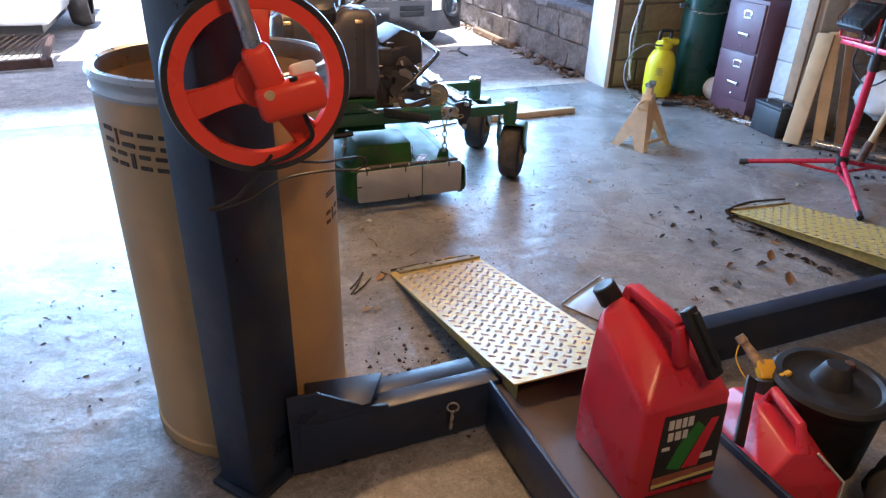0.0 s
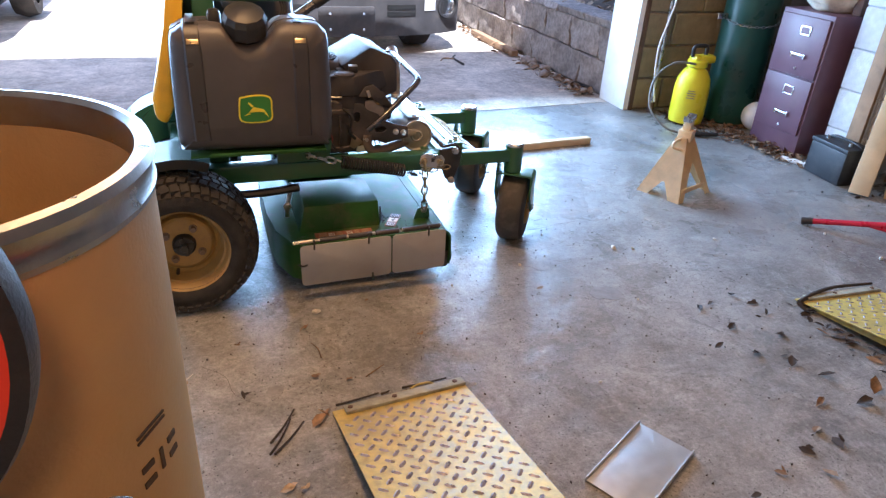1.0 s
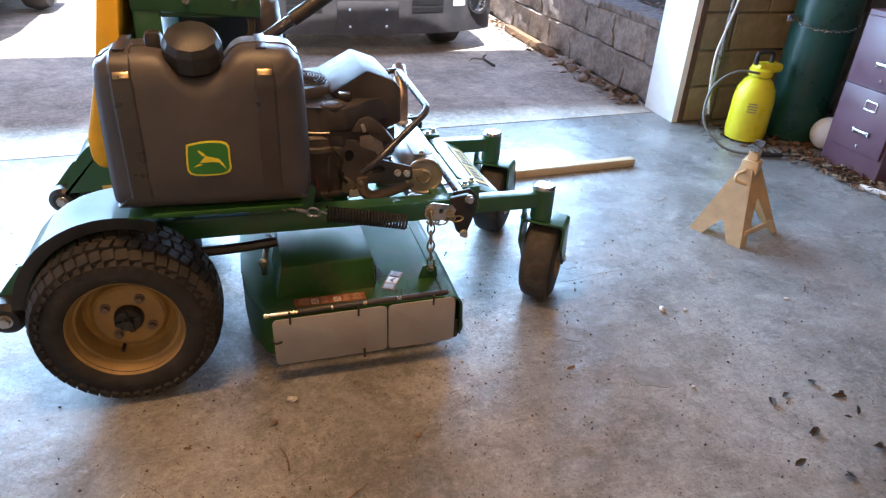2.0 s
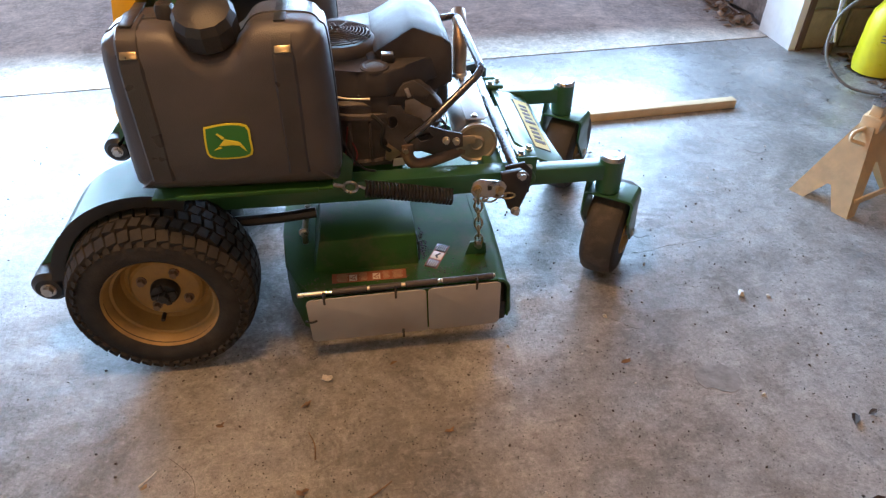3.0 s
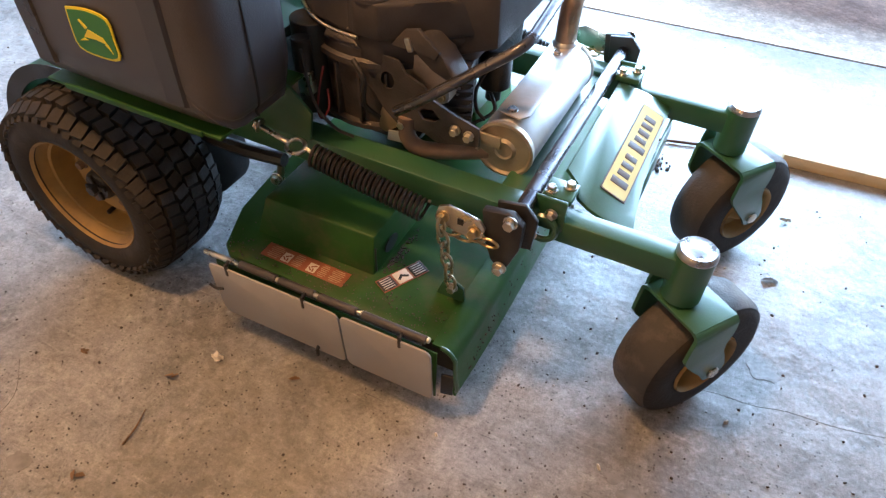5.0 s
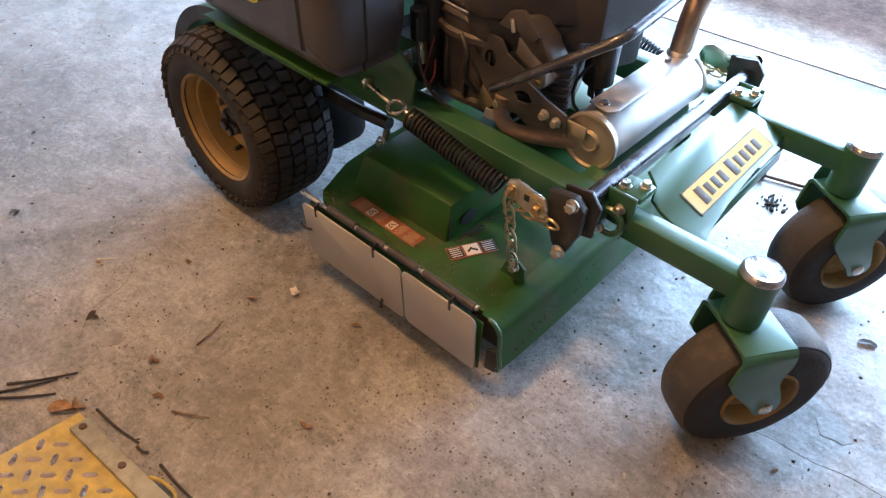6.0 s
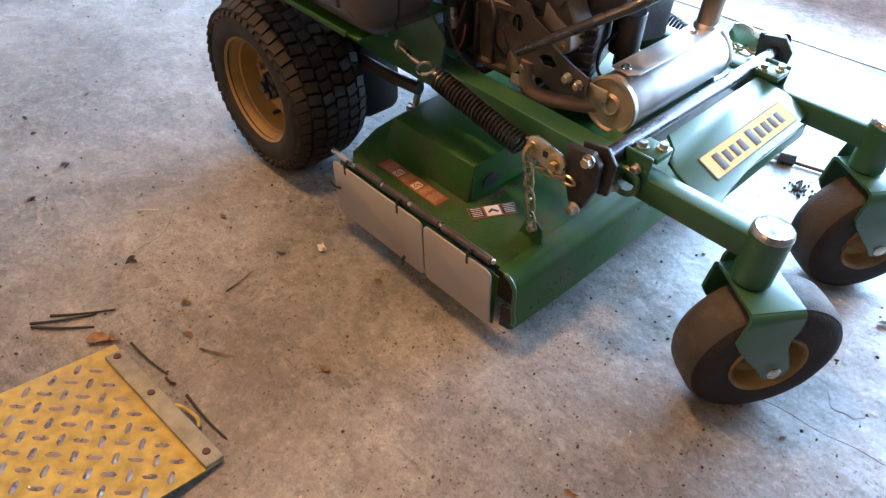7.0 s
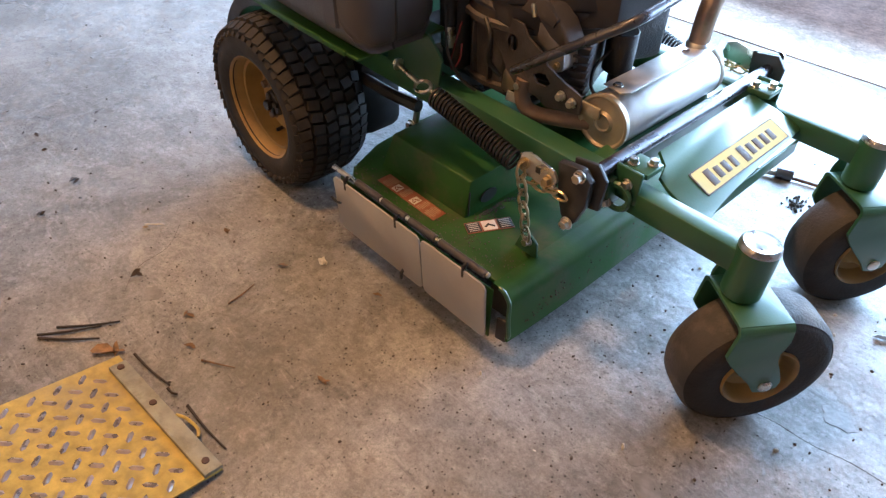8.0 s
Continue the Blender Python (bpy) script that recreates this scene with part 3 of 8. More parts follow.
# retaining wall: core with split-face blocks
retain = structure(finish("wall_retaining", span(2.745, 2.86, 2.05, 8.9, -0.1, 0.44, 0), "mortar"), "weathered split-face block retaining wall along the driveway")

# leaning cables and conduit by the jamb
conduit = thing("conduit", (2.80, 1.67, 0), "thin grey metal conduit running up beside the door", "conduit")
part("tube", C((2.80, 1.67, 0.06), (2.83, 1.69, 2.2), 0.011), "galv", conduit)
part("foot", C((2.798, 1.668, 0.0), (2.80, 1.67, 0.062), 0.02), "rust_steel", conduit)
cable = thing("cable", (2.78, 1.62, 0), "slack white cable hanging against the brown jamb", "cable")
part("cord", S([(2.77, 1.66, 1.2), (2.74, 1.64, 0.95), (2.79, 1.62, 0.72), (2.77, 1.62, 0.58), (2.72, 1.60, 0.42), (2.74, 1.61, 0.24), (2.79, 1.63, 0.08)], 0.006), "white_trim", cable)

# ceiling bulbs for the warm light, added out of view
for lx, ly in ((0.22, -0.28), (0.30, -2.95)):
    lampob = thing("ceiling_lamp", (lx, ly, 2.6), "bare warm bulb in a ceiling socket, added out of view", "lamp")
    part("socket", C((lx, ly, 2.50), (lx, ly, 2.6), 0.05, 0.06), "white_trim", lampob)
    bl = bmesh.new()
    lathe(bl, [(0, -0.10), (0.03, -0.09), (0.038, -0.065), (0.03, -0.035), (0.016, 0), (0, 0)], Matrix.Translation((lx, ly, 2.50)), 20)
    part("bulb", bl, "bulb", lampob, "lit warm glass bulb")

# ---- the stand-on mower ----
mower = thing("stand_on_mower", (0.45, 0.44, 0), "green stand-on lawn mower with yellow wheels and dark plastic tanks", "lawn mower")
MY = 0.425  # its middle line


def mirrored(y):
    return 2 * MY - y


def rear_wheel(hy, out):
    """A drive wheel; hy: its hub's y, out: -1 where its face looks to -y."""
    R = 0.2125
    c = Vector((0.004, hy - out * 0.098, R))
    m = Matrix.Translation(c) @ frame_to((0, out, 0))
    bm = bmesh.new()
    w = 0.098
    prof = [(0.118, -0.080), (0.127, -w + 0.006), (0.155, -w - 0.002), (0.180, -w + 0.004), (0.1955, -w + 0.020), (0.2045, 0), (0.1955, w - 0.020), (0.180, w - 0.004), (0.152, w + 0.001), (0.131, w - 0.008), (0.125, 0.080)]
    lathe(bm, prof, m, 64)
    tyre = part("drive_wheel", bm, "tyre", mower, "wide black turf tyre on a dusty yellow rim")
    # staggered turf lugs in rings across the tread
    bm = bmesh.new()
    n = 46
    cols = (-0.080, -0.048, -0.016, 0.016, 0.048, 0.080)
    for ci, h in enumerate(cols):
        for k in range(n):
            a = 2 * math.pi * (k + (0.5 if ci % 2 else 0.0) + 0.12 * (1 if ci % 2 else -1)) / n
            edge = abs(h) > 0.07
            rr = 0.2035 if abs(h) < 0.03 else 0.2015 if not edge else 0.1915
            mm = m @ Matrix.Rotation(a, 4, "Z") @ Matrix.Translation((rr + 0.004, 0, h)) @ Matrix.Rotation(radians((24 if edge else 7 if abs(h) > 0.03 else 0) * (-1 if h > 0 else 1)), 4, "Y") @ Matrix.Rotation(radians(10 if ci % 2 else -10), 4, "X")
            vs = bmesh.ops.create_cube(bm, size=1.0, matrix=mm @ Matrix.Diagonal((0.014, 0.0235, 0.0300, 1)))["verts"]
            top = [v for v in vs if ((m.inverted() @ v.co).xy.length > rr + 0.004)]
            mid = sum((v.co for v in top), Vector()) / max(1, len(top))
            for v in top:
                v.co = mid + (v.co - mid) * 0.92
    tagged(part("tread", bm, "tyre", tyre, "staggered turf tread lugs", angle=20), kind="stuff")
    # shoulder bars reaching down the sidewall
    bm = bmesh.new()
    for k in range(n):
        a = 2 * math.pi * (k + 0.3) / n
        for sgn in (1, -1):
            mm = m @ Matrix.Rotation(a, 4, "Z") @ Matrix.Translation((0.1845, 0, sgn * 0.0925)) @ Matrix.Rotation(radians(-52 * sgn), 4, "Y")
            bmesh.ops.create_cube(bm, size=1.0, matrix=mm @ Matrix.Diagonal((0.007, 0.015, 0.016, 1)))
    tagged(part("shoulder_tread", bm, "tyre", tyre, angle=20), kind="stuff")
    bm = bmesh.new()
    lathe(bm, [(0.124, 0.084), (0.129, 0.090), (0.131, 0.086), (0.125, 0.076), (0.119, 0.066), (0.117, 0.058), (0.111, 0.056), (0.107, 0.034), (0.103, 0.014), (0.096, 0.006), (0.089, 0.008), (0.083, 0.022), (0.076, 0.027), (0.040, 0.029), (0.0, 0.029)], m, 56)
    lathe(bm, [(0.125, -0.085), (0.115, -0.06), (0.107, 0.004)], m, 40)
    rim = part("rim", bm, "rim", tyre, "dusty yellow dished steel rim", angle=24)
    bm = bmesh.new()
    cyl(bm, m @ Vector((0, 0, 0.026)), m @ Vector((0, 0, 0.050)), 0.034, 0.032, 28, 0.004)
    for q in range(4):
        box(bm, m @ Matrix.Rotation(radians(13 + 90 * q), 4, "Z") @ Vector((0.020, 0, 0.051)), (0.020, 0.012, 0.010), 0.002, (m @ Matrix.Rotation(radians(13 + 90 * q), 4, "Z")).to_3x3().to_4x4())
    cyl(bm, m @ Vector((0, 0, 0.048)), m @ Vector((0, 0, 0.068)), 0.013, seg=6)
    part("hub", bm, "black", tyre, "dark greasy hub nut")
    bolts("lug_nut", [(m @ Vector((0.056 * math.cos(a), 0.056 * math.sin(a), 0.027)), m.to_3x3() @ Vector((0, 0, 1))) for a in (radians(58 + 90 * k) for k in range(4))], "header", tyre, 0.0090, 0.012)
    bm = bmesh.new()
    cyl(bm, m @ Vector((-0.028, -0.093, 0.010)), m @ Vector((-0.029, -0.096, 0.034)), 0.0050)
    part("valve", bm, "black", tyre)
    return tyre


rear_wheel(-0.044, -1)
rear_wheel(mirrored(-0.044), 1)


# fenders over the drive wheels
def fender(y0, y1):
    bm = bmesh.new()
    R, t = 0.246, 0.004
    arc = [(0.010 + R * math.cos(radians(68 + 104 * k / 24)), 0.226 + R * math.sin(radians(68 + 104 * k / 24))) for k in range(25)]
    rows = [[bm.verts.new((x, y, z)) for y in (y0, y1)] for x, z in arc]
    for a, b in zip(rows, rows[1:]):
        bm.faces.new((a[0], a[1], b[1], b[0]))
    bmesh.ops.solidify(bm, geom=list(bm.faces), thickness=t)
    ob = part("fender", bm, "green", mower, "curved green steel wheel guard")
    yi = y1 if y0 < MY else y0
    part("web", Pz(arc + [(-0.236, 0.272), (0.090, 0.272)], 0.004, axes((0, yi + 0.002, 0), (1, 0, 0), (0, 0, 1))), "green", ob, "green inner web of the guard")
    part("web_decal", B((-0.075, yi - 0.003, 0.283), (0.110, 0.001, 0.014), 0), "decal_yellow", ob, "narrow pale yellow strip")
    # a black lip hung from the outer edge stands in for the underside's shade
    bm = bmesh.new()
    edge = y0 if y0 < MY else y1
    sg = 1 if y0 < MY else -1
    inner = [(0.010 + (x - 0.010) * 0.885, 0.226 + (z - 0.226) * 0.885) for x, z in arc]
    rows = [[bm.verts.new(p) for p in ((x, edge, z + 0.002), (x, edge + sg * 0.008, z - 0.003), (xi, edge + sg * 0.010, zi), (xi, edge + sg * 0.004, zi))] for (x, z), (xi, zi) in zip(arc, inner)]
    for a, b in zip(rows, rows[1:]):
        for k in range(4):
            bm.faces.new((a[k], a[(k + 1) % 4], b[(k + 1) % 4], b[k]))
    for r_ in (rows[0], list(reversed(rows[-1]))):
        bm.faces.new(r_)
    bmesh.ops.recalc_face_normals(bm, faces=bm.faces)
    part("fender_edge", bm, "black", ob, "black lip standing in for the shade under the guard")
    return ob


fender(0.026, 0.20)
fender(mirrored(0.20), mirrored(0.026))


# fuel tanks over the wheels
def tank(y_out, y_in):
    """A moulded tank with two strap channels painted as darker strips; y_out is its outer face."""
    s = -1 if y_out < y_in else 1
    outline = [(0.070, 0.507), (0.405, 0.500), (0.437, 0.515), (0.449, 0.560), (0.443, 0.790), (0.430, 0.826), (0.408, 0.843), (0.335, 0.846), (0.305, 0.836), (0.283, 0.812), (0.258, 0.799), (0.228, 0.797), (0.198, 0.806), (0.175, 0.830), (0.152, 0.842), (0.085, 0.840), (0.055, 0.827), (0.036, 0.790), (0.029, 0.560), (0.038, 0.520)]
    pts = [Vector((x, 0, z)) for x, z in outline]
    loop = []
    n = len(pts)
    for i in range(n):
        a, b, c, d = pts[i - 1], pts[i], pts[(i + 1) % n], pts[(i + 2) % n]
        for k in range(4):
            t = k / 4
            loop.append(0.5 * ((2 * b) + (c - a) * t + (2 * a - 5 * b + 4 * c - d) * t * t + (3 * b - a - 3 * c + d) * t ** 3))
    cx, cz = 0.24, 0.68
    bm = bmesh.new()
    dep = abs(y_in - y_out)
    layers = [(0.0, 0.075), (0.004, 0.042), (0.014, 0.018), (0.030, 0.004), (0.05, 0.0), (dep - 0.05, 0.0), (dep - 0.014, 0.018), (dep, 0.05)]
    rings = []
    for d, ins in layers:
        row = []
        for p in loop:
            v = Vector((p.x - cx, 0, p.z - cz))
            sx_ = 1 - ins / 0.21
            sz_ = 1 - ins / 0.18
            row.append(bm.verts.new((cx + v.x * sx_, y_out - s * d, cz + v.z * sz_)))
        rings.append(row)
    m = len(loop)
    for a, b in zip(rings, rings[1:]):
        for k in range(m):
            bm.faces.new((a[k], a[(k + 1) % m], b[(k + 1) % m], b[k]))
    bm.faces.new(rings[0])
    bm.faces.new(rings[-1])
    ob = part("fuel_tank", bm, "tank", mower, "dark grey-brown moulded plastic fuel tank", angle=50)
    # darkened raised strips stand in for shaded recessed channels; clips and straps above
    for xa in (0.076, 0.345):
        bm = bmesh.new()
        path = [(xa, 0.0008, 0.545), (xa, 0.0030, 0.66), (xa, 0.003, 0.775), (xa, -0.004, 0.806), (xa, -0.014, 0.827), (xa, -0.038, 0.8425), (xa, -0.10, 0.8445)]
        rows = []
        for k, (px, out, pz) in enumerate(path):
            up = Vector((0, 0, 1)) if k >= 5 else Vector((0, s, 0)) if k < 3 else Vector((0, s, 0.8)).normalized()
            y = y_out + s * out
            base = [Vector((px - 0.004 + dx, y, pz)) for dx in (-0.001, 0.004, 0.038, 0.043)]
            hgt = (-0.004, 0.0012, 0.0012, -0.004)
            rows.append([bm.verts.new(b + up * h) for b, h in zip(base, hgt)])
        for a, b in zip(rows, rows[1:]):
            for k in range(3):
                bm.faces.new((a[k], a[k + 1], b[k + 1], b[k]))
        part("strap_channel", bm, "tank_shade", ob)
        bm = bmesh.new()
        box(bm, (xa + 0.018, y_out - s * 0.003, 0.8045), (0.030, 0.014, 0.005), 0.002, Matrix.Rotation(radians(58 * s * -1), 4, "X"))
        part("clip", bm, "brass_zinc", ob)
        bm = bmesh.new()
        box(bm, (xa + 0.016, (y_out + y_in) / 2, 0.8455), (0.022, dep - 0.07, 0.004), 0.0015)
        part("strap", bm, "black", ob)
    # parting seam round the inner half
    seam = [(p.x, y_out - s * 0.082, p.z) for p in loop]
    part("seam", S(seam, 0.0026, 6, 1, 1.0, True), "bin_and_shade_black", ob, "black parting seam")
    # cap in the notch
    bm = bmesh.new()
    yc = y_out - s * 0.070
    m4 = Matrix.Translation((0.228, yc, 0.804)) @ Matrix.Rotation(radians(24 * -s), 4, "X")
    lathe(bm, [(0, -0.01), (0.038, -0.01), (0.038, 0.012), (0.054, 0.014), (0.058, 0.020), (0.058, 0.056), (0.050, 0.072), (0.030, 0.080), (0, 0.082)], m4, 12)
    part("filler_cap", bm, "black", ob, "faceted black filler cap", angle=25)
    bm = bmesh.new()
    box(bm, (0.153, yc + s * -0.02, 0.842), (0.036, 0.036, 0.060), 0.013)
    part("vent", bm, "black", ob)
    if s < 0:
        # badge: a shield with plain slanted strokes
        mb = axes((0.2345, y_out - 0.0035, 0.6285), (1, 0, 0), (0, 0, 1)) @ Matrix.Scale(0.90, 4)
        sh = [(-0.045, 0.036), (0, 0.043), (0.045, 0.036), (0.049, 0), (0.045, -0.036), (0, -0.043), (-0.045, -0.036), (-0.049, 0)]
        big = [(p.x, p.y) for p in smooth_path([(*q, 0) for q in sh + sh[:1]], 3)[:-1]]
        part("badge_edge", Pz(big, 0.0022, mb), "logo_yellow", ob, "yellow border of the badge")
        part("badge", Pz([(x * 0.91, y * 0.90) for x, y in big], 0.0034, mb), "logo_green", ob, "green badge with plain yellow strokes")
        for stroke in ([(-0.020, -0.009), (-0.006, 0.007), (0.024, -0.001), (0.030, -0.011), (0.008, -0.008)], [(-0.022, 0.020), (-0.018, 0.022), (-0.005, 0.010), (-0.011, 0.006)], [(-0.034, -0.019), (-0.021, -0.011), (-0.014, -0.014)], [(0.024, -0.012), (0.031, -0.011), (0.037, -0.026)]):
            part("badge_stroke", Pz(stroke, 0.0046, mb), "logo_yellow", ob)
    return ob


tank(-0.036, 0.165)
tank(mirrored(-0.036), mirrored(0.165))

# deck: shell with dropped skirt
bm = bmesh.new()
dk = [(0.315, 0.02), (0.275, 0.12), (0.262, 0.25), (0.262, mirrored(0.25)), (0.275, mirrored(0.12)), (0.315, mirrored(0.02)), (0.790, mirrored(-0.0)), (0.800, mirrored(0.02)), (0.802, mirrored(0.2)), (0.802, 0.20), (0.800, 0.03), (0.790, 0.0), (0.34, 0.0)]
prism(bm, dk, 0.012, Matrix.Translation((0, 0, 0.170)), 0.004)
deck = part("mower_deck", bm, "green_dusty", mower, "dusty green stamped steel cutting deck")


def skirt_wall(pts, z0, z1, t=0.005):
    b = bmesh.new()
    n = len(pts)
    rows = []
    for i, (x, y) in enumerate(pts):
        (xa, ya), (xb, yb_) = pts[max(i - 1, 0)], pts[min(i + 1, n - 1)]
        w = Vector((yb_ - ya, xa - xb, 0)).normalized() * t / 2
        rows.append([b.verts.new((x + w.x * s_, y + w.y * s_, z)) for s_, z in ((1, z0), (1, z1), (-1, z1), (-1, z0))])
    for p, q in zip(rows, rows[1:]):
        for k in range(4):
            b.faces.new((p[k], p[(k + 1) % 4], q[(k + 1) % 4], q[k]))
    b.faces.new(rows[0])
    b.faces.new(rows[-1])
    return b


part("deck_back", skirt_wall([(0.34, 0.004), (0.315, 0.024), (0.278, 0.122), (0.266, 0.25), (0.266, mirrored(0.25)), (0.278, mirrored(0.122)), (0.318, mirrored(0.02)), (0.80, mirrored(0.004))], 0.055, 0.174), "green_dusty", deck)
# front: the sheet bends down over a wide radius and stays open at its ends
fold = [(0.786, 0.1835)] + [(0.806 + 0.0325 * math.cos(radians(a)), 0.151 + 0.0325 * math.sin(radians(a))) for a in range(90, -1, -10)] + [(0.841, 0.110), (0.843, 0.056)]
fold_in = [(0.786, 0.1785)] + [(0.806 + 0.0275 * math.cos(radians(a)), 0.151 + 0.0275 * math.sin(radians(a))) for a in range(90, -1, -10)] + [(0.836, 0.110), (0.838, 0.056)]
bm = bmesh.new()
rows = []
for k in range(25):
    y = -0.008 + (mirrored(-0.008) + 0.008) * k / 24
    dx = -0.007 * (2 * k / 24 - 1) ** 4
    rows.append([bm.verts.new((x + dx * (x - 0.78) / 0.06, y, z)) for x, z in fold + fold_in[::-1]])
n_ = len(rows[0])
for p, q in zip(rows, rows[1:]):
    for k in range(n_):
        bm.faces.new((p[k], p[(k + 1) % n_], q[(k + 1) % n_], q[k]))
bm.faces.new(rows[0])
bm.faces.new(rows[-1])
bmesh.ops.recalc_face_normals(bm, faces=bm.faces)
part("deck_front", bm, "green_dusty", deck, "dusty green front of the deck, bent down")
part("end_lip", S([(x - 0.007 * (x - 0.78) / 0.06, -0.009, z) for x, z in fold[1::2]] + [(0.837, -0.006, 0.075), (0.828, 0.0, 0.056)], 0.0045, 8, 3), "green", deck, "bare-edged green lip of the open end")
# a black sheet across the open end stands in for the shade inside
part("baffle", Pz([(0.740, 0.050), (0.834, 0.056), (0.832, 0.150), (0.822, 0.170), (0.800, 0.178), (0.740, 0.178)], 0.004, axes((0, 0.045, 0), (1, 0, 0), (0, 0, 1))), "bin_and_shade_black", deck, "black sheet put in for the shade inside the deck")
part("rubber_flap", B((0.816, -0.004, 0.074), (0.024, 0.006, 0.058), 0.002, Matrix.Rotation(radians(12), 4, "Z")), "black", deck, "dirty black rubber strip at the open end")
# belt cover box
bm = bmesh.new()
v = [bm.verts.new(p) for p in ((0.348, 0.078, 0.180), (0.614, 0.083, 0.180), (0.614, 0.30, 0.180), (0.348, 0.30, 0.180), (0.368, 0.096, 0.264), (0.610, 0.099, 0.265), (0.606, 0.30, 0.268), (0.368, 0.30, 0.268))]
for q in ((0, 1, 5, 4), (1, 2, 6, 5), (2, 3, 7, 6), (3, 0, 4, 7), (4, 5, 6, 7)):
    bm.faces.new([v[i] for i in q])
bmesh.ops.bevel(bm, geom=list(bm.edges), offset=0.004, segments=2, affect="EDGES", profile=0.5)
cover = part("belt_cover", bm, "green_dusty", mower, "green folded steel belt cover")
bm = bmesh.new()
v = [bm.verts.new(p) for p in ((0.348, mirrored(0.078), 0.180), (0.614, mirrored(0.083), 0.180), (0.614, mirrored(0.30), 0.180), (0.348, mirrored(0.30), 0.180), (0.368, mirrored(0.096), 0.264), (0.610, mirrored(0.099), 0.265), (0.606, mirrored(0.30), 0.268), (0.368, mirrored(0.30), 0.268))]
for q in ((0, 1, 5, 4), (1, 2, 6, 5), (2, 3, 7, 6), (3, 0, 4, 7), (4, 5, 6, 7)):
    bm.faces.new([v[i] for i in q])
bmesh.ops.bevel(bm, geom=list(bm.edges), offset=0.004, segments=2, affect="EDGES", profile=0.5)
part("belt_cover", bm, "green_dusty", mower, "green folded steel belt cover")
# the cover's end: a flat black disc painted for the shade in its opening
part("cover_opening", Pz([(0.016 * math.cos(a) * 1.5, 0.016 * math.sin(a)) for a in (2 * math.pi * k / 20 for k in range(20))], 0.002, axes((0.6142, 0.150, 0.212), (0, 1, 0), (0, 0, 1))), "decal_hole_black", cover, "black disc drawn for a shaded oval opening")
part("cover_seam", B((0.6155, 0.092, 0.216), (0.003, 0.004, 0.060), 0.001), "decal_hole_black", cover)
# caked dust and crumbs on the deck plate
rng = random.Random(21)
bm = bmesh.new()
for k in range(300):
    x, y = rng.uniform(0.31, 0.80), abs(rng.gauss(0, 0.04)) + 0.006
    r_ = rng.uniform(0.0008, 0.0026)
    bmesh.ops.create_cube(bm, size=r_, matrix=Matrix.Translation((x, y, 0.1822 + r_ * 0.3)) @ Matrix.Rotation(rng.uniform(0, 3), 4, "Z"))
tagged(part("deck_crumb", bm, "grit", deck), kind="stuff")
bm = bmesh.new()
for k in range(160):
    y = rng.uniform(0.02, 0.75)
    r_ = rng.uniform(0.001, 0.003)
    bmesh.ops.create_cube(bm, size=r_, matrix=Matrix.Translation((0.8405, y, 0.085 + abs(rng.gauss(0, 0.025)))) @ Matrix.Rotation(rng.uniform(0, 3), 4, "X"))
tagged(part("mud_fleck", bm, "rust_steel", deck), kind="stuff")
# grass clumps on the deck beside the cover
rng = random.Random(5)
bm = bmesh.new()
for k in range(130):
    x, y = 0.624 + abs(rng.gauss(0, 0.008)), 0.15 + rng.gauss(0, 0.035)
    r_ = rng.uniform(0.0012, 0.004)
    bmesh.ops.create_cube(bm, size=r_, matrix=Matrix.Translation((x, y, 0.1825 + r_ * 0.2)) @ Matrix.Rotation(rng.uniform(0, 3), 4, "Z") @ Matrix.Diagonal((1.6, 0.6, 0.5, 1)))
tagged(part("caked_dirt", bm, "twig", deck, "dark caked grass and dirt"), kind="stuff")

# warning decals: plain bars in their colours
dec = part("decal", B((0.485, 0.046, 0.1835), (0.185, 0.036, 0.0012), 0.0003), "decal_orange", mower, "long orange warning decal, worn")
for cx, w, matname in ((0.418, 0.030, "print"), (0.445, 0.019, "decal_white"), (0.470, 0.022, "print"), (0.503, 0.019, "decal_white"), (0.527, 0.018, "print"), (0.556, 0.028, "print")):
    if matname == "decal_white":
        b2 = B((cx, 0.043, 0.1844), (w, 0.022, 0.0008), 0.0002)
    else:
        b2 = bmesh.new()
        for q in range(7):
            box(b2, (cx, 0.0325 + 0.0044 * q, 0.1844), (w * (0.95 if q % 3 else 0.7), 0.0016, 0.0006), 0)
    pieces("print_bar" if matname == "print" else "pictogram", b2, "decal_faded" if matname == "print" else "decal_white", dec)
    if matname == "decal_white":
        b2 = bmesh.new()
        for ox, oy, ow, oh, tn in ((0.002, 0.004, 0.012, 0.003, 0.6), (-0.003, -0.004, 0.010, 0.0025, -0.7), (0.004, -0.005, 0.003, 0.008, 0.2)):
            box(b2, (cx + ox, 0.043 + oy, 0.1851), (ow, oh, 0.0006), 0, Matrix.Rotation(tn, 4, "Z"))
        pieces("pictogram_stroke", b2, "decal_orange", dec)
rot2 = Matrix.Rotation(radians(62), 4, "Z")
dec2 = part("decal", B((0.664, 0.105, 0.1835), (0.100, 0.034, 0.0012), 0.0003, rot2), "decal_orange", mower, "orange, white and black warning decal")
